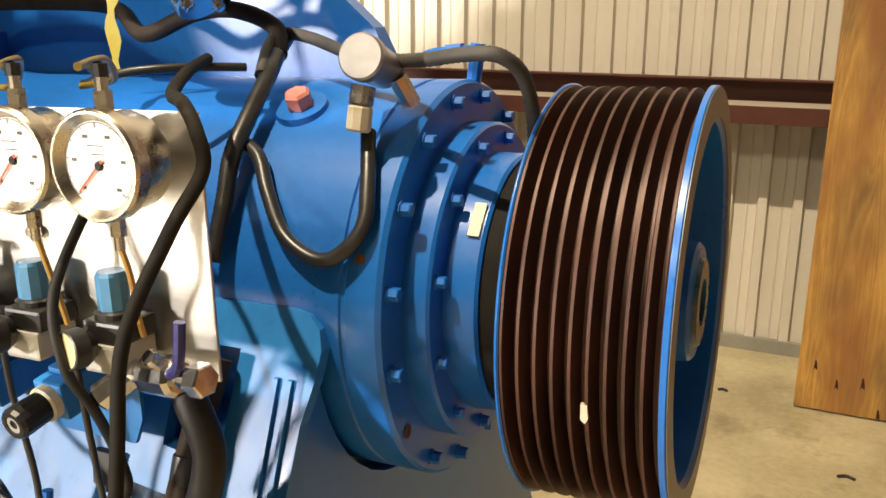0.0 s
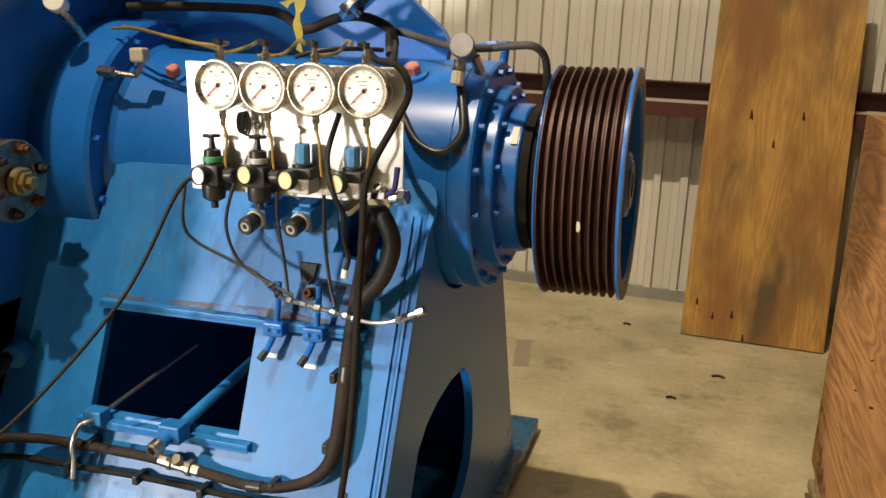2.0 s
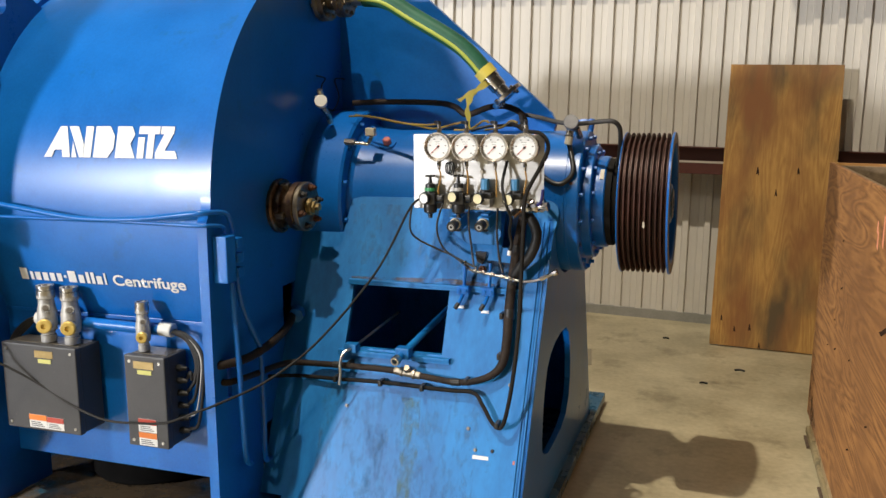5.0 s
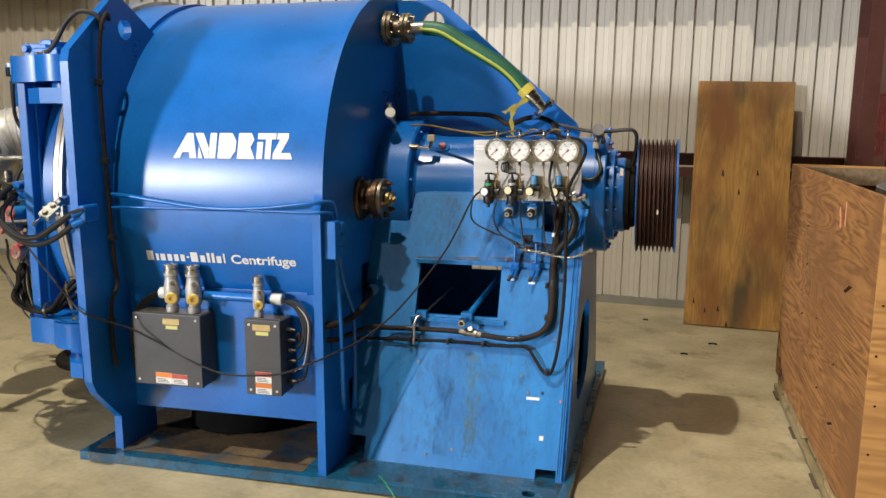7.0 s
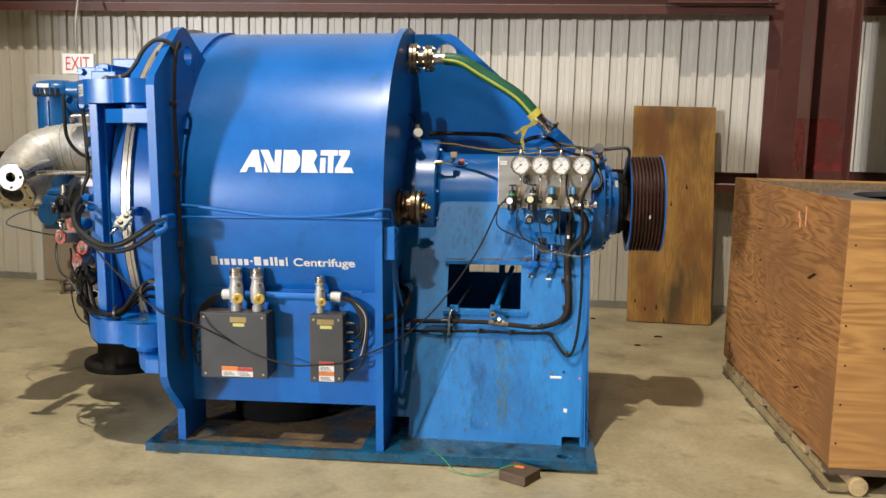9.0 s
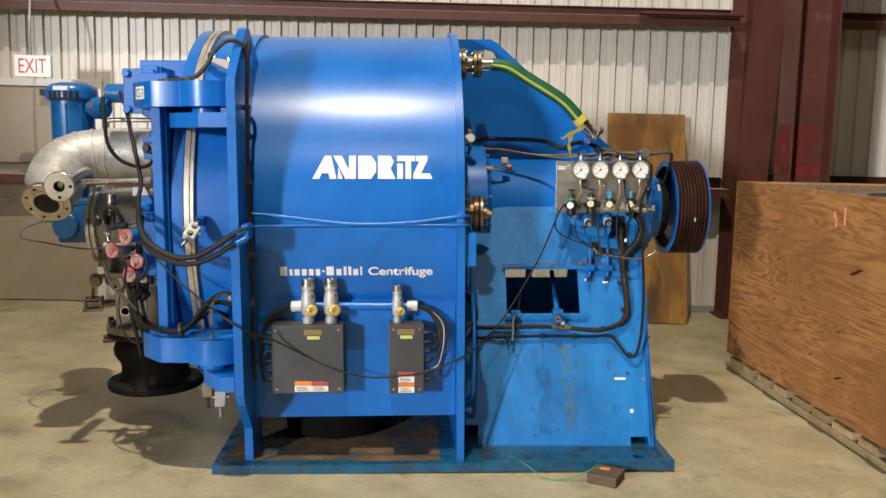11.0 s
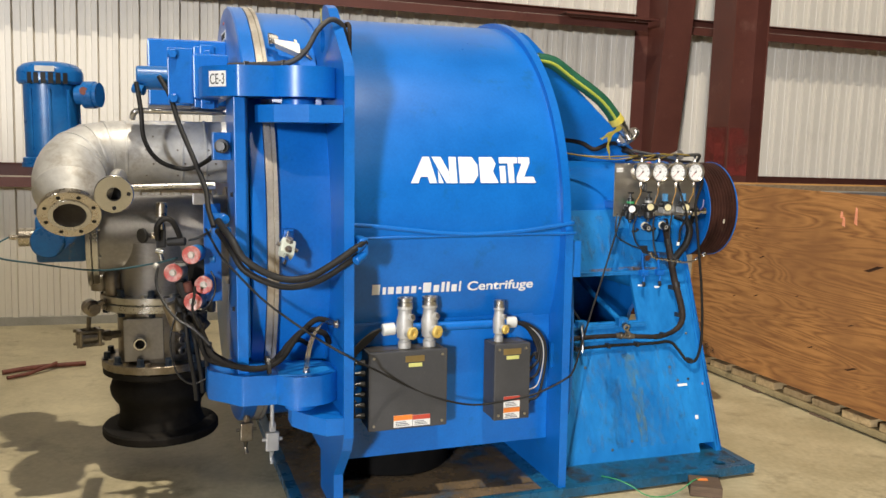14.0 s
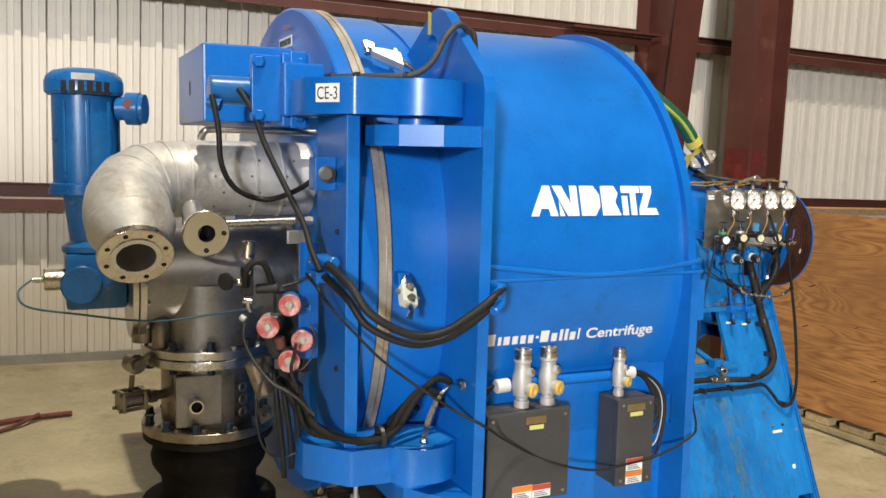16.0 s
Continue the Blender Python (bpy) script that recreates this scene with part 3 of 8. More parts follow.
# ---- exit sign
sign = thing("exit_sign", "white exit sign with red lettering on a conduit", "exit sign")
bm = B()
box(bm, -5.36, -5.04, 3.76, 3.80, 2.13, 2.32, 0.008)
part("sign_body", bm, WHITE, sign)
bm = fit_letters(letters("EXIT", 0.2), 0.24, 0.125)
part("lettering", place(bm, pose(-5.32, 3.757, 2.165, 90)), EXIT_RED, sign)
bm = B()
tube(bm, [(-5.22, 3.78, 2.322), (-5.23, 3.80, 2.6), (-5.28, 3.95, 2.9), (-5.32, 4.1, 3.2), (-5.35, 4.31, 3.8), (-5.35, 4.36, 4.42)], 0.012, 8, 5)
part("conduit", bm, GALV, sign)

# ---- plywood sheet leaning on the girt
bm = B()
box(bm, 0, 0.745, -0.018, 0.0, 0, 2.0, 0.002)
ply = solid("plywood_sheet", bm, PLY_OLD, "weathered brown plywood sheet leaning against the wall", "plywood")
ply.matrix_world = Matrix.Translation((0.0, 3.88, 0.006)) @ Matrix.Rotation(-math.atan2(0.45, 1.95), 4, "X") @ Matrix.Rotation(radians(0.6), 4, "Z")
for i, (u, v, s) in enumerate(((0.235, 1.24, 0.030), (0.50, 1.25, 0.026), (0.365, 1.09, 0.026), (0.07, 0.19, 0.022), (0.16, 0.12, 0.022), (0.26, 0.14, 0.026), (0.33, 0.02, 0.024))):
    bm = B()
    plate(bm, [(u - s * 0.35, v - s), (u - s * 0.1, v - s * 0.6), (u + s * 0.3, v - s), (u + s * 0.3, v - s * 0.3), (u, v + s), (u - s * 0.2, v + s * 0.9)], lambda a, b: (a, -0.0195, b), (0, 0.001, 0))
    part("knot", bm, KNOT, ply, "dark split knot")

# ---------------------------------------------------------------- crate
CRATE = Matrix.Translation((0.565, 2.29, 0)) @ Matrix.Rotation(radians(2.74), 4, "Z")
crate = thing("shipping_crate", "large open-topped plywood shipping crate on timber skids", "crate", CRATE)
CW, CL, CZ0, CZ1 = 2.15, 2.10, 0.128, 1.405
for nm, a, b, c, d, m in (("side_panel", 0, 0.018, -CL, 0, PLY_SHADED), ("front_panel", 0, CW, -CL - 0.019, -CL - 0.001, PLY_LIT_X), ("back_panel", 0, CW, 0.001, 0.019, PLY_LIT_X), ("side_panel", CW - 0.018, CW, -CL, 0, PLY_SHADED)):
    bm = B()
    box(bm, a, b, c, d, CZ0, CZ1, 0.0015)
    ob = part(nm, bm, m, crate)
    if nm == "front_panel":
        front = ob
    elif a == 0 and nm == "side_panel":
        side = ob
bm = B()
box(bm, 0.02, CW - 0.02, -CL, 0, CZ0, CZ0 + 0.02)
part("crate_floor", bm, PLY_LIT_X, crate)
bm = B()
box(bm, 0.0, CW, -CL - 0.018, -CL + 0.08, CZ0 - 0.034, CZ0 - 0.001, 0.003)
part("end_board", bm, TIMBER_DARK, crate, "dark weathered end board")
for x0, x1, y0, y1 in ((0.02, 0.058, -CL + 0.02, -0.02), (CW - 0.058, CW - 0.02, -CL + 0.02, -0.02), (0.06, CW - 0.06, -CL + 0.002, -CL + 0.04), (0.06, CW - 0.06, -0.04, -0.002)):
    bm = B()
    box(bm, x0, x1, y0, y1, CZ1 - 0.11, CZ1 - 0.012, 0.003)
    part("top_rail", bm, TIMBER, crate)
for i in range(3):
    bm = B()
    x = 0.045 + i * (CW - 0.15) / 2
    box(bm, x - 0.045, x + 0.05, -CL - 0.03, 0.02, 0.012, 0.052, 0.010)
    part("skid_runner", bm, TIMBER_GREEN, crate, "greenish weathered skid runner")
    for j in range(4):
        bm = B()
        y = -CL + 0.02 + j * (CL - 0.2) / 3
        box(bm, x - 0.055, x + 0.05, y, y + 0.16, 0.0, 0.0115, 0.002)
        part("skid_pad", bm, TIMBER_DARK, crate)
rnd = random.Random(4)
y = -0.03
while y > -CL + 0.12:
    w = rnd.uniform(0.17, 0.22)
    bm = B()
    box(bm, 0.010 + rnd.uniform(0, 0.02), CW - 0.02, max(y - w, -CL + 0.085), y, 0.054, CZ0 - 0.022 - rnd.uniform(0, 0.01), 0.004)
    part("deck_block", bm, TIMBER_PALE, crate)
    y -= w + rnd.uniform(0.04, 0.075)
for (y, z, s) in ((1.55, 0.93, 0.03), (0.62, 0.98, 0.075), (1.62, 1.12, 0.02), (1.2, 0.72, 0.02), (0.75, 0.62, 0.025), (1.58, 0.66, 0.03), (1.05, 0.42, 0.03), (0.72, 0.36, 0.05), (1.8, 0.62, 0.02), (1.66, 0.77, 0.018)):
    bm = B()
    y -= 2.29
    plate(bm, [(y - s, z + s * 0.3), (y - s * 0.3, z + s * 0.28), (y + s * 0.3, z + s * 0.0), (y + s, z - s * 0.25), (y + s * 0.4, z - s * 0.28), (y - s * 0.4, z + s * 0.06)], lambda a, b: (-0.001, a, b), (0.002, 0, 0))
    part("knot", bm, KNOT, side, "dark plywood knot")
bm = B()
plate(bm, [(-0.002, 0.131), (-0.34, 0.131), (-0.30, 0.20), (-0.17, 0.24), (-0.15, 0.35), (-0.002, 0.38)], lambda a, b: (-0.0015, a, b), (0.001, 0, 0))
part("scuff", bm, GRIME_FILM, side, "dark scuffed dirt at the corner foot")
for (x, z) in [(0.02 + 0.006 * (i % 3), 0.25 + 0.19 * i) for i in range(6)] + [(0.45 * i + 0.2, 0.72 + 0.03 * (i % 2)) for i in range(4)]:
    bm = B()
    rod(bm, (x, -CL - 0.0185, z), (x, -CL - 0.0205, z), 0.005, seg=8)
    part("screw_head", bm, KNOT, front, "dark screw head")
for (y, z, h) in ((0.78, 1.275, 0.055), (0.87, 1.235, 0.03), (0.89, 1.275, 0.022)):
    bm = B()
    y -= 2.29
    plate(bm, [(y - 0.012, z - h), (y + 0.012, z - h * 0.8), (y + 0.008, z + h), (y - 0.006, z + h * 0.8)], lambda a, b: (-0.001, a, b), (0.002, 0, 0))
    part("spray_mark", bm, FADED_PINK, side, "faded orange spray mark")

bm = B()
rod(bm, (0.135, -CL - 0.045, 0.046), (0.135, -CL + 0.3, 0.046), 0.0455, seg=24, bevel=0.004)
solid("timber_log", bm, TIMBER_PALE, "short round timber offcut under the crate corner", "timber", CRATE)
shell = thing("steel_drum_shell", "dark steel drum shell packed inside the open crate", "drum")
bm = B()
ring(bm, (1.62, 1.12, 0.0), (0, 0, 1), 0.152, 1.34, 0.70, 0.74, 56, 0.004)
part("shell", bm, DARK, shell, smooth=40)
bm = B()
ring(bm, (1.62, 1.12, 0.0), (0, 0, 1), 1.342, 1.372, 0.62, 0.80, 56, 0.004)
part("rim_flange", bm, STEEL_GREY, shell, smooth=40)

# ---------------------------------------------------------------- centrifuge: body
mach = thing("centrifuge", "large blue horizontal peeler centrifuge with scuffed glossy paint", "centrifuge", MACH)
yz = lambda x: (lambda u, v: (x, u, v))
TOPZ, BASEZ = 0.07, 0.026
FOOTZ = TOPZ - 0.034
base_top = lambda u: TOPZ - 0.0129 * (u + 2.75)

bm = B()
holes = [circle(x, y, 0.03, 16) for x, y in ((-2.62, 0.205), (-1.72, 0.215), (-0.61, 0.222), (-2.62, 2.13), (-1.72, 2.15), (-0.57, 2.2))]
plate(bm, [(-2.75, 0.095), (-0.442, 0.157), (-0.442, 2.35), (-2.75, 2.29)], lambda u, v: (u, v, base_top(u)), (0, 0, BASEZ - TOPZ), holes)
base = part("base_plate", bm, BLUE_GRIMY, mach, "grimy blue-green steel base plate")
for nm, pts, m, lb in (("settled_dust", [(-2.70, 0.15), (-2.30, 0.17), (-1.98, 0.15), (-1.63, 0.16), (-1.63, 1.9), (-2.70, 1.9)], DUST_FILM, "brown settled dust"),
                       ("settled_dust", [(-1.44, 0.16), (-1.20, 0.18), (-0.80, 0.18), (-0.49, 0.20), (-0.48, 0.36), (-1.44, 0.36)], GRIME_FILM, "dark greasy dirt")):
    bm = B()
    plate(bm, pts, lambda u, v: (u, v, base_top(u) + 0.0035), (0, 0, -0.001))
    part(nm, bm, m, base, lb)

# plate behind the hinged front
prof = [(0.165, TOPZ - 0.004), (0.165, 0.235), (0.0, 0.40), (-0.03, 0.46), (-0.045, 1.2), (-0.05, 1.88), (-0.035, 1.93), (0.26, 2.17), (0.32, 2.19), (0.36, 2.184), (0.62, 2.04)]
top = [p for p in arc(AY, AZ, 0.985, 125, 55, 18)]
left = prof + top
right = [(2 * AY - y, z) for y, z in reversed(prof)]
cut = [(1.95, TOPZ - 0.004), (1.95, 0.25), (0.45, 0.25), (0.45, TOPZ - 0.004)]
bm = B()
plate(bm, left + right + cut, yz(-2.60), (0.04, 0, 0), [circle(0.365, 2.05, 0.050)])
bmesh.ops.bevel(bm, geom=[e for e in bm.edges if not e.is_manifold], offset=0.001)
part("front_plate", bm, BLUE, mach)

bm = B()
lathe(bm, (-2.56, AY, AZ), (1, 0, 0), [(0, DR - 0.02), (0, DR), (1.01, DR), (1.01, DR - 0.02)], 128, closed=True)
drum = part("drum_shell", bm, BLUE, mach, smooth=40)
SK = 0.29
bm = B()
box(bm, -2.559, -1.551, SK, SK + 0.02, 0.25, 0.846, 0.002)
part("skirt_panel", bm, BLUE, mach)
bm = B()
box(bm, -2.559, -1.551, 2 * AY - SK - 0.02, 2 * AY - SK, 0.25, 0.846, 0.002)
part("skirt_panel", bm, BLUE, mach)
bm = B()
box(bm, -2.559, -1.551, SK + 0.021, 2 * AY - SK - 0.021, 0.25, 0.268)
part("bottom_panel", bm, BLUE, mach)
bm = B()
box(bm, -2.559, -1.64, SK - 0.006, SK - 0.0005, 0.842, 0.858, 0.002)
part("seam_strip", bm, BLUE, mach)
bm = B()
rod(bm, (-2.19, 0.70, 0.249), (-2.19, 0.70, 0.082), 0.275, seg=56, bevel=0.01)
part("outlet_flange", bm, SHADED_BLACK, mach, "black round outlet flange under the drum", smooth=40)

# big end plate between drum and bearing housing
FR = 1.022
out = [(0.15, FOOTZ), (0.15, AZ)] + arc(AY, AZ, FR, 180, 0, 72)[1:-1] + [(2 * AY - 0.15, AZ), (2 * AY - 0.15, FOOTZ)]
bm = B()
plate(bm, out, yz(-1.55), (0.038, 0, 0), [[(0.655, 0.70), (0.77, 0.70), (0.80, 0.93), (0.655, 0.93)], [(0.455, 0.19), (0.535, 0.19), (0.60, 0.41), (0.455, 0.41)], [(0.235, 0.60), (0.262, 0.60), (0.262, 0.72), (0.235, 0.72)]])
part("end_plate", bm, BLUE, mach, smooth=30)

# bearing housing
HR = 0.288
bm = B()
lathe(bm, (-1.51, AY, AZ), (1, 0, 0), [(-0.002, 0.30), (-0.002, 0.375), (0.17, 0.375), (0.18, 0.365), (0.18, 0.315), (0.20, 0.298), (0.30, HR), (1.082, HR), (1.084, HR - 0.003), (1.089, HR - 0.003), (1.091, HR), (1.132, HR), (1.138, HR - 0.005), (1.138, 0.20)], 96)
housing = part("bearing_housing", bm, BLUE, mach, smooth=30)
bm = B()
lathe(bm, (-0.373, AY, AZ), (1, 0, 0), [(0, 0.1), (0, 0.229), (0.034, 0.229), (0.038, 0.225), (0.038, 0.187), (0.081, 0.186), (0.085, 0.182), (0.085, 0.0)], 96)
cover = part("end_cover", bm, BLUE, mach, smooth=30)
bm = B()
lathe(bm, (-0.289, AY, AZ), (1, 0, 0), [(0, 0.0), (0, 0.178), (0.024, 0.178), (0.028, 0.165), (0.048, 0.16), (0.048, 0.09), (0.061, 0.09), (0.061, 0)], 48)
part("shaft_seal", bm, RUBBER_DUSTY, mach, "black greasy shaft seal", smooth=30)
for k in range(16):
    a = radians(11.25 + 22.5 * k)
    bm = B()
    if k in (9, 13):
        lathe(bm, (-0.3725, AY + 0.266 * math.cos(a), AZ + 0.266 * math.sin(a)), (1, 0, 0), [(0, 0), (0, 0.009), (0.002, 0.010), (0.002, 0.006), (0.001, 0)], 12)
        part("jacking_hole", bm, RUST, housing, "rust-filled tapped hole")
    else:
        hexbolt(bm, (-0.372, AY + 0.266 * math.cos(a), AZ + 0.266 * math.sin(a)), (1, 0, 0), 0.0090, 0.015)
        part("bolt", bm, BLUE, housing)
for k in range(12):
    a = radians(15 + 30 * k)
    bm = B()
    hexbolt(bm, (-0.335, AY + 0.208 * math.cos(a), AZ + 0.208 * math.sin(a)), (1, 0, 0), 0.0080, 0.013)
    part("bolt", bm, BLUE, cover)
for k in range(14):
    a = radians(12 + 360 / 14 * k)
    bm = B()
    hexbolt(bm, (-1.329, AY + 0.343 * math.cos(a), AZ + 0.343 * math.sin(a)), (1, 0, 0), 0.011, 0.014)
    part("bolt", bm, BLUE, housing)
la = math.atan2(0.13, -0.15)
bm = B()
box(bm, -0.008, 0.008, -0.024, 0.024, -0.001, 0.0015, 0, Matrix.Translation((-0.303, AY + 0.188 * math.cos(la), AZ + 0.188 * math.sin(la))) @ Matrix.Rotation(la - math.pi / 2, 4, "X"))
part("label_plate", bm, CREAM, cover, "small cream label plate")
bm = B()
lathe(bm, (-0.402, AY - 0.2715, AZ + 0.095), (0, -0.943, 0.33), [(-0.004, 0), (-0.004, 0.004), (0.0015, 0.007), (0.0015, 0.004), (0.001, 0)], 12)
part("grease_hole", bm, RUST, housing, "rusty open grease hole")

# pedestal
SL = 0.43
fy = lambda z: 0.39 + (z - 0.07) * SL
bm = B()
win = [(-1.245, 0.70), (-0.838, 0.70), (-0.838, 0.945), (-1.245, 0.945)]
slot = [(-0.648, 1.10), (-0.56, 1.09), (-0.555, 1.225), (-0.648, 1.225)]
face_out = [(-1.42, FOOTZ), (-0.609, FOOTZ), (-0.609, 0.078), (-0.604, 0.084), (-0.515, 0.084), (-0.515, FOOTZ), (-0.478, FOOTZ), (-0.457, 1.05), (-0.453, 1.15), (-0.443, 1.20), (-0.440, 1.235), (-0.447, 1.258), (-0.463, 1.273), (-0.485, 1.279), (-1.295, 1.272), (-1.31, 1.255), (-1.325, 1.13), (-1.512, 1.13), (-1.512, 0.15), (-1.42, 0.15)]
plate(bm, face_out, lambda u, v: (u, fy(v), v), (0, 0.022, 0.0), [win, slot])
face = part("pedestal_face", bm, BLUE_WORN, mach, "stained sloping blue pedestal face with a rectangular opening")
bm2 = B()
back = lambda z: 2 * AY - fy(z)
endp = [(fy(FOOTZ), FOOTZ), (fy(1.22), 1.22)] + arc(AY, AZ, 0.30, 186, 354, 20) + [(back(1.22), 1.22), (back(FOOTZ), FOOTZ)]
arch = [(0.833, 0.278), (0.913, 0.250), (1.033, 0.246), (1.184, 0.253), (1.295, 0.283), (1.356, 0.348), (1.374, 0.428), (1.363, 0.518), (1.334, 0.598), (1.289, 0.663), (1.228, 0.700), (1.107, 0.708), (0.993, 0.696), (0.913, 0.673), (0.848, 0.628), (0.808, 0.538), (0.793, 0.448), (0.793, 0.348), (0.805, 0.303)]
plate(bm2, endp, lambda u, v: (-0.476 + 0.018 * (v - 0.07), u, v), (-0.025, 0, 0), [arch])
part("pedestal_end", bm2, BLUE, mach, "blue pedestal end plate with an arched opening")
bm = B()
plate(bm, [(-1.512, FOOTZ), (-0.475, FOOTZ), (-0.475, 1.22), (-1.512, 1.22)], lambda u, v: (u, back(v), v), (0, -0.022, 0), [[(-1.2, 0.74), (-1.0, 0.74), (-1.0, 0.80), (-1.2, 0.80)], [(-0.96, 0.74), (-0.72, 0.74), (-0.72, 0.80), (-0.96, 0.80)]])
part("pedestal_back", bm, BLUE_WORN, mach)
for x in (-0.495, -0.515):
    bm = B()
    plate(bm, [(fy(FOOTZ) - 0.006, FOOTZ), (fy(1.2) - 0.006, 1.2), (fy(1.2), 1.2), (fy(FOOTZ), FOOTZ)], lambda u, v, x=x: (x + 0.016 * (v - 0.07), u, v), (0.006, 0, 0))
    part("weld_bead", bm, BLUE_WORN, mach)
for nm, pts, m, lb in (("rail_rust", [(-1.26, 0.953), (-0.66, 0.953), (-0.66, 0.966), (-0.83, 0.975), (-1.26, 0.962)], RUST_FILM, "rusty line above the opening"),
                       ("grime", [(-0.82, 0.95), (-0.58, 0.95), (-0.57, 1.04), (-0.78, 1.06)], GRIME_FILM, "dark oily grime round the fittings"),
                       ("run_stain", [(-1.30, 0.10), (-0.66, 0.10), (-0.66, 0.56), (-1.30, 0.56)], OCHRE_FILM, "pale run stains"),
                       ("run_stain", [(-0.975, 0.54), (-0.90, 0.545), (-0.885, 0.36), (-0.905, 0.12), (-0.945, 0.12), (-0.955, 0.33)], OLIVE_FILM, "yellowish green run stain"),
                       ("run_stain", [(-1.10, 0.44), (-1.02, 0.44), (-1.03, 0.10), (-1.09, 0.10)], GRIME_RUN, "dark greasy run stain"),
                       ("run_stain", [(-1.29, 1.01), (-0.80, 1.01), (-0.80, 1.245), (-1.29, 1.245)], OCHRE_FILM, "pale run stains")):
    bm = B()
    plate(bm, pts, lambda u, v: (u, fy(v) - 0.0022, v), (0, 0.0012, 0))
    part(nm, bm, m, face, lb)
# saddle casting between the pedestal and the housing
bm = B()
lathe(bm, (-0.66, AY, AZ - 0.28), (0, -1, 0), [(0.0, 0.15), (0.26, 0.15), (0.30, 0.13), (0.30, 0.0)], 32)
part("saddle", bm, BLUE_WORN, mach, smooth=40)

# lifting web
bm = B()
plate(bm, [(-1.512, 1.45), (-0.56, 1.45), (-0.53, 1.57), (-0.55, 1.61), (-1.25, 2.23), (-1.29, 2.25), (-1.512, 2.25)], lambda u, v: (u, AY + 0.06, v), (0, 0.035, 0), [circle(-1.315, 2.13, 0.062)])
part("lifting_web", bm, BLUE, mach)

# pulley
PX, PW = -0.229, 0.193
pul = part("pulley", lathe(B(), (PX, AY, AZ), (1, 0, 0), [(0.09, 0.0), (0.09, 0.249), (0.13, 0.249), (0.13, 0.0)], 72), BLUE, mach, "V-belt pulley with rusty grooves and blue rims", smooth=30)
prof, ng, w = [(0.0052, 0.25)], 9, PW - 0.0132
for i in range(ng):
    a = 0.0052 + w * i / ng
    g = w / ng
    prof += [(a, 0.281), (a + g * 0.17, 0.281), (a + g * 0.46, 0.254), (a + g * 0.70, 0.254), (a + g * 0.985, 0.281)]
prof += [(PW - 0.008, 0.281), (PW - 0.008, 0.25)]
part("groove_band", lathe(B(), (PX, AY, AZ), (1, 0, 0), prof, 128, closed=True), RUST_GROOVE, pul, "rust-brown grooved band", smooth=25)
bm = B()
ring(bm, (PX, AY, AZ), (1, 0, 0), 0.0, 0.005, 0.248, 0.2845, 96)
part("rim", bm, BLUE, pul, smooth=30)
bm = B()
lathe(bm, (PX, AY, AZ), (1, 0, 0), [(0.131, 0.238), (0.131, 0.2495), (PW - 0.0078, 0.2495), (PW - 0.0078, 0.2845), (PW - 0.001, 0.2845), (PW, 0.2835), (PW, 0.243), (PW - 0.005, 0.238)], 96, closed=True)
part("rim", bm, BLUE, pul, smooth=30)
bm = B()
ring(bm, (PX, AY, AZ), (1, 0, 0), PW + 0.0002, PW + 0.0015, 0.244, 0.2828, 96, 0.0002)
part("rim_face", bm, RIM_GREY, pul, "bare grey machined rim face", smooth=30)
bm = B()
lathe(bm, (PX, AY, AZ), (1, 0, 0), [(0.13, 0.0), (0.13, 0.085), (PW - 0.012, 0.08), (PW - 0.007, 0.075), (PW - 0.007, 0.038), (PW - 0.03, 0.038), (PW - 0.03, 0)], 40)
part("hub", bm, BLUE, pul, smooth=30)
bm = B()
lathe(bm, (PX, AY, AZ), (1, 0, 0), [(PW - 0.007, 0.032), (PW - 0.007, 0.062), (PW - 0.001, 0.058), (PW - 0.001, 0.032)], 40, closed=True)
part("bushing", bm, BLUE_GRIMY, pul, "dull blue taper bushing", smooth=30)
bm = B()
rod(bm, (PX + PW - 0.029, AY, AZ), (PX + PW - 0.010, AY, AZ), 0.031, seg=24)
part("shaft_end", bm, DARK, pul, "dark shaft end", smooth=30)
bm = B()
sag = lambda z: AY - math.sqrt(0.2838 ** 2 - (z - AZ) ** 2)
plate(bm, [(-0.129, 1.188), (-0.124, 1.183), (-0.120, 1.19), (-0.121, 1.207), (-0.128, 1.209)], lambda u, v: (u, sag(v), v), (0, 0.006, 0))
part("paint_chip", bm, CREAM, pul, "pale chipped patch")
# ---------------------------------------------------------------- lettering on the drum
def on_drum(bmw, lift=0.0035):
    for v in bmw.verts:
        z = v.co.z
        v.co.y = AY - math.sqrt((DR + lift) ** 2 - (z - AZ) ** 2)
    return bmw


def mark(bmw, outline):
    vs = [bmw.verts.new((x, 0, z)) for x, z in outline]
    bmw.faces.new(vs)


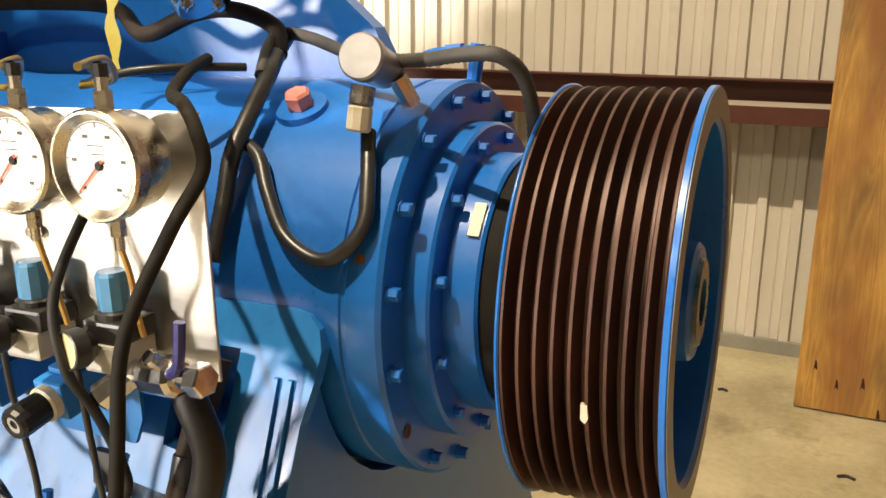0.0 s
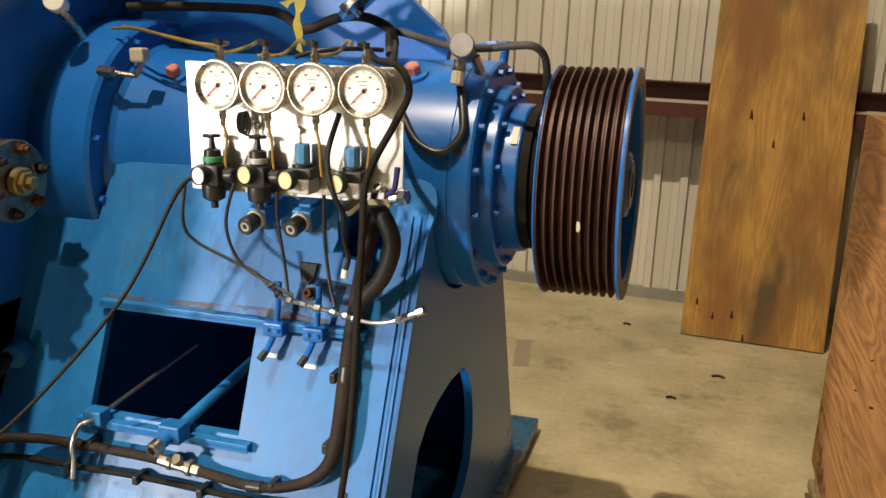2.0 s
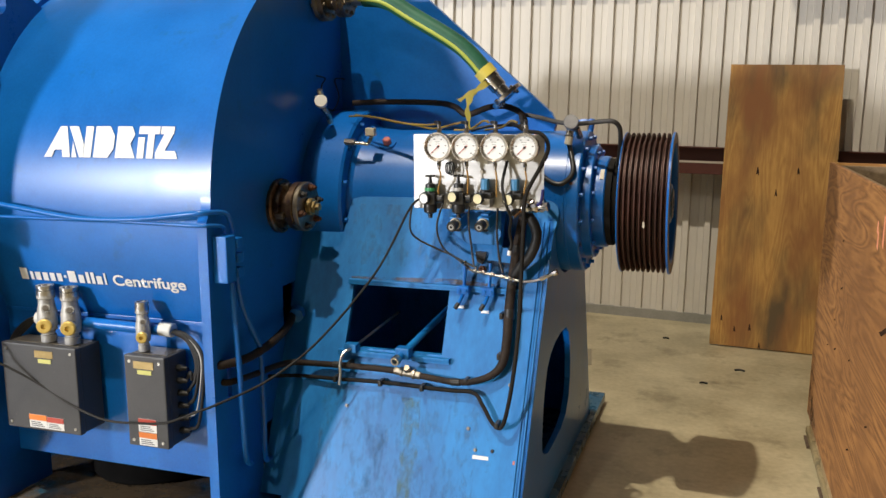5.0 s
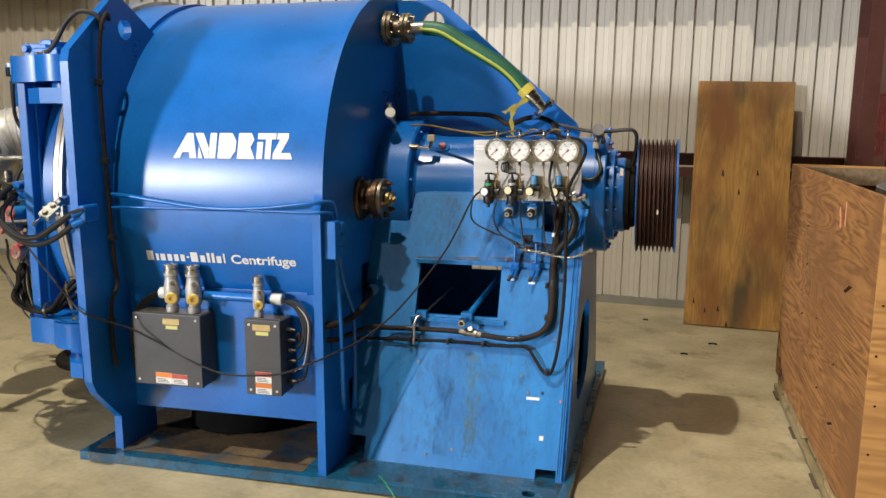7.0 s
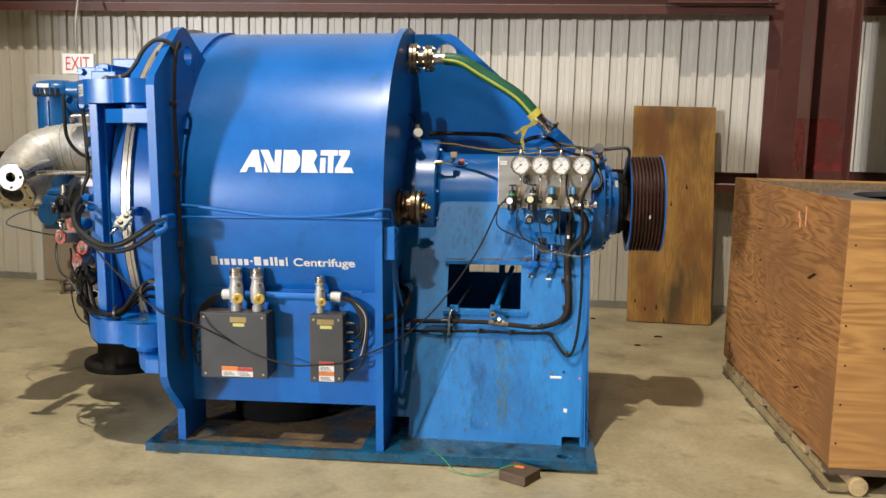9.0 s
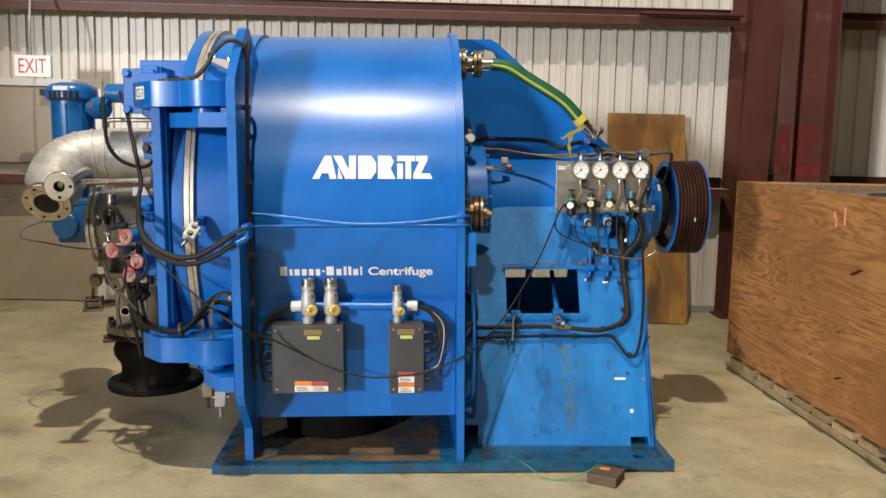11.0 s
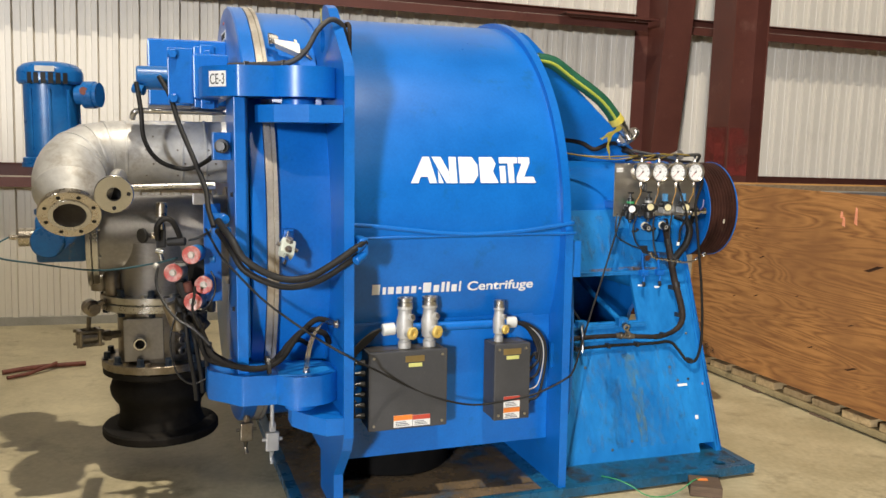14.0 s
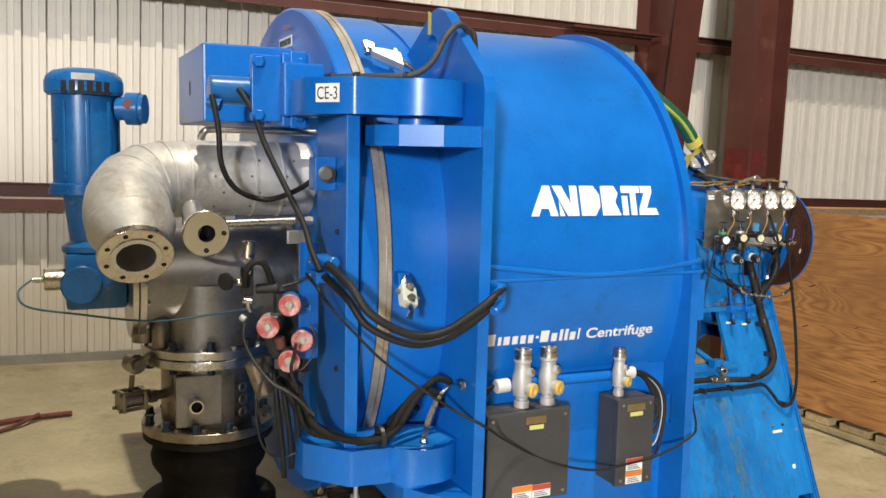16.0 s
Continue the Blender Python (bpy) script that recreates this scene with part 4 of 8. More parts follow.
LX, LZ, LH = -2.252, 1.462, 0.112
shapes = [
    [(0.0, 0), (0.060, 1), (0.090, 1), (0.118, 0), (0.084, 0), (0.078, 0.24), (0.046, 0.24), (0.034, 0)],
    [(0.100, 1), (0.142, 1), (0.176, 0.42), (0.176, 0), (0.160, 0)],
    [(0.125, 0), (0.125, 0.52), (0.148, 0)],
    [(0.1775, 0), (0.1775, 1), (0.211, 1), (0.211, 0)],
    [(0.222, 0), (0.222, 1), (0.285, 1), (0.309, 0.7), (0.309, 0.3), (0.285, 0)],
    [(0.318, 0), (0.318, 1), (0.380, 1), (0.396, 0.75), (0.380, 0.45), (0.404, 0)],
    [(0.412, 0), (0.412, 0.66), (0.440, 0.66), (0.440, 0)],
    [(0.412, 0.76), (0.412, 1), (0.500, 1), (0.500, 0.76)],
    [(0.452, 0), (0.452, 0.758), (0.480, 0.758), (0.480, 0)],
    [(0.505, 1), (0.560, 1), (0.560, 0.80), (0.528, 0.24), (0.572, 0.24), (0.584, 0), (0.490, 0), (0.490, 0.20), (0.520, 0.76), (0.505, 0.76)],
]
for s in shapes:
    bm = B()
    mark(bm, [(LX + x, LZ + z * LH) for x, z in s])
    part("logo_shape", on_drum(bm), WHITE, drum, "white vinyl logo block")
tx, wlet = -2.418, 0.0
for i, (w, h) in enumerate(((0.040, 1), (0.017, 0.72), (0.030, 0.72), (0.028, 0.72), (0.027, 0.72), (0.026, 0.72), (0.014, 0.22), (0.042, 1), (0.029, 0.72), (0.017, 1), (0.017, 1), (0.029, 0.72), (0.010, 1))):
    bm = B()
    z0 = 0.986 if h != 0.22 else 1.003
    mark(bm, [(tx, z0), (tx + w * 0.86, z0), (tx + w * 0.86, z0 + 0.046 * h), (tx, z0 + 0.046 * h)])
    part("name_bar", on_drum(bm), WHITE, drum, "small white lettering bar")
    tx += w + 0.0065
bm = fit_letters(letters("Centrifuge", 0.06, 0.0, 0.0014), 0.318, 0.056)
place(bm, pose(-1.985, 0, 0.973, 90))
part("lettering", on_drum(bm), WHITE, drum, "white vinyl word")

# ---------------------------------------------------------------- instrument panel
PY = 0.735
panel = thing("gauge_panel", "stainless instrument panel with four pressure gauges and regulators", "gauge panel", MACH)
bm = B()
box(bm, -0.972, -0.466, PY, PY + 0.004, 1.255, 1.537, 0.0012)
sheet = part("panel_sheet", bm, STEEL_PANEL, panel, "bright brushed stainless sheet")
for x in (-0.90, -0.66):
    bm = B()
    box(bm, x - 0.02, x + 0.02, PY + 0.0045, 0.93, 1.29, 1.33, 0.003)
    part("bracket", bm, BLUE, panel)
for z in (1.507, 1.495):
    bm = B()
    box(bm, -0.962, -0.925, PY - 0.0015, PY - 0.0002, z - 0.004, z + 0.004)
    part("tag", bm, WHITE, sheet, "small white label strip")


def pressure_gauge(x, z, needle=225, r=0.0505):
    c = V((x, PY - 0.072, z))
    ax = (0, -1, 0)
    bmg = B()
    lathe(bmg, c, ax, [(-0.045, 0), (-0.045, r * 0.9), (-0.04, r * 0.95), (-0.006, r * 0.95), (-0.006, r * 1.06), (0.008, r * 1.06), (0.011, r * 1.02), (0.011, r * 0.97), (0.0025, r * 0.83)], 40)
    g = part("gauge", bmg, BRASS_NICKEL, panel, "stainless pressure gauge", smooth=30)
    bmg = B()
    lathe(bmg, c, ax, [(0.002, 0), (0.002, r * 0.86)], 40)
    part("dial", bmg, DIAL, g, "white dial face")
    bmg = B()
    for k in range(11):
        a = radians(225 - 27 * k)
        w = 0.0007 if k % 5 else 0.0013
        d, p = V((math.cos(a), 0, math.sin(a))), V((-math.sin(a), 0, math.cos(a)))
        q0, q1 = c + d * r * 0.71 + V((0, -0.0028, 0)), c + d * r * 0.79 + V((0, -0.0028, 0))
        bmg.faces.new([bmg.verts.new(q) for q in (q0 - p * w / 2, q0 + p * w / 2, q1 + p * w / 2, q1 - p * w / 2)])
    for k in range(3):
        q = c + V((-0.012 + 0.004 * k, -0.0028, 0.018 - 0.008 * k))
        bmg.faces.new([bmg.verts.new(q + V(o)) for o in ((0, 0, 0), (0.02 - 0.004 * k, 0, 0), (0.02 - 0.004 * k, 0, 0.0012), (0, 0, 0.0012))])
    for k in range(36):
        a0, a1 = radians(225 - 7.5 * k), radians(225 - 7.5 * (k + 1))
        o = V((0, -0.0027, 0))
        bmg.faces.new([bmg.verts.new(c + o + V((math.cos(a), 0, math.sin(a))) * q) for a, q in ((a0, r * 0.795), (a1, r * 0.795), (a1, r * 0.81), (a0, r * 0.81))])
    for k in range(6):
        a = radians(225 - 54 * k)
        q = c + V((math.cos(a) * r * 0.60, -0.0028, math.sin(a) * r * 0.60))
        bmg.faces.new([bmg.verts.new(q + V(o)) for o in ((-0.003, 0, -0.0016), (0.003, 0, -0.0016), (0.003, 0, 0.0016), (-0.003, 0, 0.0016))])
    part("scale_marks", bmg, BOX_GREY, g)
    bmg = B()
    a = radians(needle)
    d, p = V((math.cos(a), 0, math.sin(a))), V((-math.sin(a), 0, math.cos(a)))
    q = c + V((0, -0.0042, 0))
    bmg.faces.new([bmg.verts.new(o) for o in (q - d * 0.008 - p * 0.0018, q - d * 0.008 + p * 0.0018, q + d * r * 0.74 + p * 0.0010, q + d * r * 0.74 - p * 0.0010)])
    part("needle", bmg, RED, g, "thin red needle")
    bmg = B()
    lathe(bmg, c, ax, [(0.0045, 0), (0.0045, 0.004), (0.002, 0.005)], 12)
    part("needle_hub", bmg, INK_AND_HOLE, g)
    bmg = B()
    rod(bmg, (x, PY - 0.06, z + r * 0.9), (x, PY - 0.06, z + r + 0.018), 0.009, seg=6)
    rod(bmg, (x, PY - 0.06, z + r + 0.018), (x, PY - 0.06, z + r + 0.03), 0.006, seg=10)
    part("top_fitting", bmg, BRASS_NICKEL, g)
    bmg = B()
    rod(bmg, (x, PY - 0.06, z + r + 0.03), (x, PY - 0.06, z + r + 0.042), 0.0075, seg=10)
    rod(bmg, (x - 0.002, PY - 0.06, z + r + 0.038), (x - 0.018, PY - 0.05, z + r + 0.038), 0.0065, seg=10)
    part("tube_elbow", bmg, BLACK_PLASTIC, g)
    bmg = B()
    rod(bmg, (x, PY - 0.06, z - r * 0.93), (x, PY - 0.06, z - r - 0.02), 0.0075, seg=6)
    rod(bmg, (x, PY - 0.06, z - r - 0.02), (x, PY - 0.06, z - r - 0.034), 0.005, seg=10)
    part("stem", bmg, BRASS_NICKEL, g)
    bmg = B()
    rod(bmg, (x, PY - 0.0405, z), (x, PY - 0.0005, z), 0.02, seg=16)
    part("back_clamp", bmg, STEEL, g)
    return g


GX = (-0.849, -0.743, -0.634, -0.523)
for gx, nd in zip(GX, (222, 224, 226, 224)):
    pressure_gauge(gx, 1.493, nd)


def small_dial(parent, c, ax, r, face=DIAL_CREAM):
    bmg = B()
    lathe(bmg, c, ax, [(-0.022, 0), (-0.022, r * 0.7), (-0.012, r), (0.004, r), (0.005, r * 0.9), (0.002, r * 0.86)], 24)
    d = part("small_gauge", bmg, BLACK_PLASTIC, parent, "small regulator gauge", smooth=30)
    return d


def dial_face(parent, c, ax, r, face):
    bmg = B()
    lathe(bmg, c, ax, [(0.0025, 0), (0.0025, r * 0.86)], 20)
    part("small_dial", bmg, face, parent, "cream dial" if face is DIAL_CREAM else "white dial")


def black_regulator(x, z, dial):
    bmg = B()
    box(bmg, x - 0.027, x + 0.027, PY - 0.064, PY - 0.010, z - 0.026, z + 0.02, 0.007)
    rod(bmg, (x + 0.027, PY - 0.036, z - 0.004), (x + 0.052, PY - 0.036, z - 0.004), 0.016, seg=14, bevel=0.003)
    rod(bmg, (x - 0.027, PY - 0.036, z - 0.004), (x - 0.040, PY - 0.036, z - 0.004), 0.014, seg=14, bevel=0.003)
    lathe(bmg, (x, PY - 0.037, z - 0.026), (0, 0, -1), [(0, 0), (0, 0.025), (0.012, 0.026), (0.030, 0.024), (0.036, 0.014), (0.036, 0.008), (0.052, 0.008), (0.052, 0)], 20)
    r = part("regulator", bmg, BLACK_PLASTIC, panel, "black air regulator", smooth=30)
    bmg = B()
    lathe(bmg, (x, PY - 0.037, z + 0.02), (0, 0, 1), [(0, 0.0), (0, 0.02), (0.03, 0.018), (0.034, 0.008), (0.056, 0.005), (0.056, 0)], 20)
    part("bonnet", bmg, BLACK_PLASTIC, r, smooth=30)
    bmg = B()
    ring(bmg, (x, PY - 0.037, z + 0.024), (0, 0, 1), 0.0, 0.012, 0.019, 0.0215, 20, 0.001)
    part("green_band" if dial[2] is DIAL else "grey_band", bmg, GREEN_WIRE if dial[2] is DIAL else CAST_GREY, r, smooth=30)
    bmg = B()
    for a in (0, 90):
        box(bmg, -0.019, 0.019, -0.005, 0.005, 0, 0.008, 0.003, Matrix.Translation((x, PY - 0.037, z + 0.076)) @ Matrix.Rotation(radians(a + 20), 4, "Z"))
    part("hand_knob", bmg, BLACK_PLASTIC, r)
    c, ax = V((x + dial[0], PY - 0.075, z + dial[1])), V((-0.25, -1, 0.05))
    small_dial(r, c, ax, 0.021)
    dial_face(r, c, ax, 0.021, dial[2])
    bmg = B()
    tube(bmg, [(x + 0.03, PY - 0.035, z - 0.005), (x + 0.045, PY - 0.035, z - 0.005), (x + 0.05, PY - 0.035, z + 0.012)], 0.0065, 8, 3)
    part("push_fitting", bmg, BLACK_PLASTIC, r)
    bmg = B()
    rod(bmg, (x - 0.024, PY - 0.035, z - 0.006), (x - 0.042, PY - 0.035, z - 0.006), 0.0075, seg=8)
    part("push_fitting", bmg, BLACK_PLASTIC, r)


def blue_regulator(x, z):
    bmg = B()
    box(bmg, x - 0.025, x + 0.025, PY - 0.06, PY - 0.006, z - 0.03, z + 0.002, 0.004)
    r = part("regulator", bmg, CAST_GREY, panel, "grey air regulator with a blue knob")
    bmg = B()
    box(bmg, x - 0.024, x + 0.03, PY - 0.058, PY - 0.008, z + 0.0025, z + 0.026, 0.004)
    lathe(bmg, (x, PY - 0.034, z + 0.026), (0, 0, 1), [(0, 0), (0, 0.021), (0.006, 0.021), (0.008, 0.017), (0.008, 0)], 20)
    part("regulator_body", bmg, BLACK_PLASTIC, r)
    bmg = B()
    lathe(bmg, (x, PY - 0.034, z + 0.0345), (0, 0, 1), [(0, 0), (0, 0.0165), (0.036, 0.0165), (0.04, 0.0145), (0.04, 0)], 10)
    part("blue_knob", bmg, BLUE_KNOB, r)
    c, ax = V((x - 0.014, PY - 0.085, z + 0.004)), V((-0.25, -1, 0.05))
    small_dial(r, c, ax, 0.021)
    dial_face(r, c, ax, 0.021, DIAL_CREAM)


black_regulator(-0.893, 1.302, (-0.012, -0.002, DIAL))
black_regulator(-0.782, 1.305, (-0.012, 0.004, DIAL_CREAM))
blue_regulator(-0.679, 1.302)
blue_regulator(-0.566, 1.302)
for x, y, z in ((-0.80, PY - 0.0005, 1.405), (-0.70, PY - 0.0005, 1.40)):
    bm = B()
    lathe(bm, (x, y, z), (0, -1, 0), [(0, 0), (0, 0.008), (0.012, 0.007), (0.012, 0)], 10)
    part("bulkhead_fitting", bm, BRASS_NICKEL, sheet)
for x, b in zip(GX, (-0.86, -0.745, -0.635, -0.53)):
    bm = B()
    tube(bm, [(x, PY - 0.06, 1.412), (x + 0.004, PY - 0.055, 1.38), (b, PY - 0.04, 1.335), (b, PY - 0.035, 1.31)], 0.0032, 8, 5)
    part("amber_tube", bm, AMBER_TUBE, panel, "amber plastic tube")
bm = B()
for k in range(3):
    cx = -0.826 + 0.009 * k
    tube(bm, [(cx + 0.009 * math.sin(0.7 * j), PY - 0.026 - 0.005 * k, 1.412 + (0.021 + 0.002 * k) * math.cos(0.7 * j)) for j in range(10)], 0.0028, 6, 3)
part("coiled_lead", bm, BLACK_PLASTIC, panel)
# ball valve at the lower corner
bm = B()
rod(bm, (-0.550, PY - 0.040, 1.272), (-0.438, PY - 0.056, 1.284), 0.0125, seg=14, bevel=0.002)
rod(bm, (-0.522, PY - 0.044, 1.275), (-0.474, PY - 0.051, 1.280), 0.0215, seg=10, bevel=0.005)
rod(bm, (-0.456, PY - 0.053, 1.282), (-0.436, PY - 0.056, 1.284), 0.0175, seg=6, bevel=0.002)
rod(bm, (-0.545, PY - 0.040, 1.270), (-0.572, PY - 0.066, 1.246), 0.0150, seg=6, bevel=0.002)
rod(bm, (-0.498, PY - 0.048, 1.290), (-0.498, PY - 0.066, 1.304), 0.009, seg=10, bevel=0.002)
bv = part("ball_valve", bm, STEEL_BRIGHT, panel, "nickel-plated ball valve")
bm = B()
tube(bm, [(-0.48, PY - 0.06, 1.285), (-0.462, PY - 0.065, 1.30), (-0.455, PY - 0.065, 1.345)], 0.006, 8, 4)
part("blue_lever", bm, surface("dark_blue_grip", (0.01, 0.012, 0.10), (0.02, 0.02, 0.14), 0.4), bv)

# ---------------------------------------------------------------- leads above the panel
def line(name, pts, r, material, label, category, seg=10, n=8, base=MACH, ribs=0.0, radii=None):
    bml = B()
    tube(bml, pts, r, seg, n, radii=radii, ribs=ribs)
    return solid(name, bml, material, label, category, base, smooth=60)


line("yellow_tube", [(-1.36, 1.0, 1.60), (-1.25, 0.96, 1.60), (-1.10, 0.92, 1.575), (-0.97, 0.86, 1.568), (-0.88, 0.76, 1.575), (-0.86, 0.68, 1.578)], 0.0042, YELLOW_TUBE, "yellow plastic tubing running over the bearing housing", "tube")
line("yellow_tube", [(-1.34, 1.02, 1.605), (-1.20, 0.96, 1.59), (-1.02, 0.9, 1.565), (-0.92, 0.82, 1.555), (-0.83, 0.76, 1.57), (-0.765, 0.68, 1.582)], 0.0042, YELLOW_TUBE, "yellow plastic tubing running over the bearing housing", "tube")
line("yellow_tube", [(-0.83, 0.80, 1.55), (-0.76, 0.78, 1.555), (-0.70, 0.74, 1.585), (-0.66, 0.68, 1.582)], 0.0042, YELLOW_TUBE, "yellow plastic tubing linking the gauge tops", "tube")
line("yellow_tube", [(-0.72, 0.84, 1.55), (-0.65, 0.82, 1.56), (-0.60, 0.76, 1.585), (-0.555, 0.68, 1.582)], 0.0042, YELLOW_TUBE, "yellow plastic tubing linking the gauge tops", "tube")
line("cable_loom", [(-1.40, 1.12, 1.655), (-1.28, 1.18, 1.66), (-1.05, 1.19, 1.655), (-0.95, 1.16, 1.64), (-0.88, 1.13, 1.605), (-0.79, 1.14, 1.635), (-0.72, 1.15, 1.638), (-0.66, 1.16, 1.612), (-0.63, 1.12, 1.575)], 0.0128, BROWN_HOSE, "dark grey sleeved cable loom along the lifting web", "cable")
line("cable_loom", [(-0.60, 0.90, 1.33), (-0.597, 0.93, 1.40), (-0.599, 0.955, 1.455), (-0.602, 1.0, 1.50), (-0.615, 1.07, 1.55), (-0.64, 1.14, 1.585), (-0.66, 1.19, 1.60)], 0.0125, BLACK_PLASTIC, "black corrugated cable loom beside the gauge panel", "cable", ribs=0.08, n=16)
line("cable", [(-0.62, 1.06, 1.55), (-0.645, 1.12, 1.588), (-0.655, 1.17, 1.604), (-0.60, 1.16, 1.597), (-0.50, 1.10, 1.577), (-0.43, 1.07, 1.57), (-0.36, 1.03, 1.573), (-0.30, 1.01, 1.58), (-0.257, 1.01, 1.579), (-0.238, 1.04, 1.555), (-0.238, 1.08, 1.505), (-0.245, 1.11, 1.445), (-0.255, 1.13, 1.40)], 0.0095, GREY_LOOM, "grey corrugated cable arching to the shaft end", "cable", ribs=0.1, n=14)
line("cable", [(-0.80, 0.92, 1.545), (-0.74, 0.93, 1.56), (-0.68, 0.97, 1.565), (-0.63, 1.04, 1.562)], 0.006, BLACK_PLASTIC, "black cable above the gauge panel", "cable")
line("cable", [(-0.66, 1.00, 1.575), (-0.61, 0.90, 1.565), (-0.55, 0.80, 1.548), (-0.49, 0.745, 1.543), (-0.456, 0.72, 1.52), (-0.449, 0.715, 1.483), (-0.465, 0.68, 1.43), (-0.515, 0.657, 1.322), (-0.517, 0.634, 1.212), (-0.516, 0.604, 1.057), (-0.514, 0.574, 0.90), (-0.520, 0.545, 0.744), (-0.535, 0.52, 0.601), (-0.556, 0.52, 0.51), (-0.58, 0.54, 0.482), (-0.61, 0.55, 0.50), (-0.645, 0.565, 0.548), (-0.69, 0.585, 0.59), (-0.80, 0.588, 0.588), (-1.054, 0.59, 0.592), (-1.257, 0.588, 0.587), (-1.42, 0.585, 0.585), (-1.50, 0.50, 0.60)], 0.0075, RUBBER_DUSTY, "dusty black cable looping down the pedestal face", "cable")
line("cable", [(-0.60, PY - 0.02, 1.44), (-0.603, 0.66, 1.36), (-0.585, 0.645, 1.29), (-0.57, 0.66, 1.24), (-0.582, 0.69, 1.185), (-0.577, 0.70, 1.137), (-0.584, 0.70, 1.112)], 0.0058, RUBBER, "black cable hanging below the gauge panel", "cable")
line("hose", [(-0.56, 0.78, 1.25), (-0.514, 0.74, 1.228), (-0.49, 0.735, 1.167), (-0.513, 0.735, 1.092), (-0.56, 0.74, 1.035), (-0.585, 0.745, 0.98)], 0.019, RUBBER, "thick black hose loop below the gauge panel", "hose")
thick = line("hose", [(-1.535, 0.205, 0.668), (-1.49, 0.22, 0.665), (-1.46, 0.36, 0.66), (-1.43, 0.52, 0.655), (-1.354, 0.595, 0.639), (-1.215, 0.60, 0.641), (-1.035, 0.60, 0.641), (-0.903, 0.597, 0.631), (-0.76, 0.592, 0.622), (-0.67, 0.60, 0.637), (-0.605, 0.615, 0.675), (-0.581, 0.64, 0.745), (-0.587, 0.72, 0.913), (-0.584, 0.775, 1.044), (-0.579, 0.82, 1.139), (-0.57, 0.86, 1.22)], 0.0185, BROWN_HOSE, "thick brown wrapped hose clipped to the pedestal face", "hose", seg=14, radii=[0.012] * 9 + [0.014, 0.0175, 0.0185, 0.0185, 0.0185, 0.0185])
for p, d, rr in (((-1.25, 0.6, 0.641), (1, 0, 0), 0.012), ((-0.76, 0.592, 0.622), (1, 0, 0.05), 0.0125), ((-0.583, 0.70, 0.87), (0, 0.35, 1), 0.0185), ((-0.582, 0.80, 1.095), (0, 0.4, 1), 0.0185)):
    bm = B()
    ring(bm, p, d, -0.018, 0.018, rr - 0.0015, rr + 0.0017, 18, 0.001)
    part("tape_wrap", bm, BLACK_PLASTIC, thick, "black tape wrap", smooth=40)
line("hose", [(-1.535, 0.185, 0.735), (-1.50, 0.20, 0.735), (-1.455, 0.30, 0.74), (-1.44, 0.46, 0.765), (-1.46, 0.62, 0.80), (-1.53, 0.72, 0.82)], 0.016, BROWN_HOSE, "brown hose entering an opening in the end plate", "hose", seg=14)
bm = B()
rod(bm, (-1.46, 0.66, 0.808), (-1.47, 0.70, 0.815), 0.030, seg=18)
solid("pipe_sleeve", bm, BLUE_WORN, "blue pipe sleeve round the hose", "pipe", MACH)
bm = B()
rod(bm, (-1.01, 0.600, 0.641), (-0.90, 0.597, 0.631), 0.0145, seg=10, bevel=0.003)
rod(bm, (-0.985, 0.600, 0.640), (-0.972, 0.600, 0.639), 0.019, seg=12, bevel=0.002)
rod(bm, (-0.935, 0.598, 0.635), (-0.922, 0.598, 0.634), 0.019, seg=12, bevel=0.002)
rod(bm, (-0.952, 0.59, 0.650), (-0.952, 0.577, 0.664), 0.013, seg=6)
solid("hose_coupling", bm, STEEL_BROWN, "dark rusty hose coupling with two clamps", "fitting", MACH)
for x, z, o in ((-1.20, 0.645, 0.0), (-1.06, 0.59, 0.0), (-0.89, 0.588, 0.0), (-1.25, 0.588, 0.0), (-0.72, 0.625, 0.0), (-0.605, 0.72, 0.0), (-0.612, 0.86, 0.0), (-0.585, 0.49, 0.0)):
    bm = B()
    y = fy(z)
    box(bm, x - 0.007, x + 0.007, y - 0.046, y - 0.002, z - 0.009, z + 0.014, 0.003)
    solid("cable_clip", bm, BLACK_PLASTIC, "black cable clip on the pedestal face", "clip", MACH, group="cable clips on the pedestal")
line("cable", [(-0.967, 0.70, 1.275), (-0.972, 0.70, 1.163), (-0.877, 0.715, 1.104), (-0.813, 0.715, 1.081), (-0.759, 0.70, 1.048)], 0.004, BLACK_PLASTIC, "thin black air tube below the panel", "tube")
line("cable", [(-0.843, 0.70, 1.285), (-0.869, 0.70, 1.187), (-0.838, 0.70, 1.104), (-0.756, 0.70, 1.059), (-0.71, 0.70, 1.04)], 0.004, BLACK_PLASTIC, "thin black air tube below the panel", "tube")
line("cable", [(-0.741, 0.70, 1.27), (-0.744, 0.705, 1.207), (-0.733, 0.71, 1.105), (-0.722, 0.70, 1.045)], 0.004, BLACK_PLASTIC, "thin black air tube below the panel", "tube")
line("cable", [(-0.631, 0.70, 1.27), (-0.636, 0.71, 1.178), (-0.626, 0.71, 1.077), (-0.609, 0.70, 1.028)], 0.004, BLACK_PLASTIC, "thin black air tube below the panel", "tube")
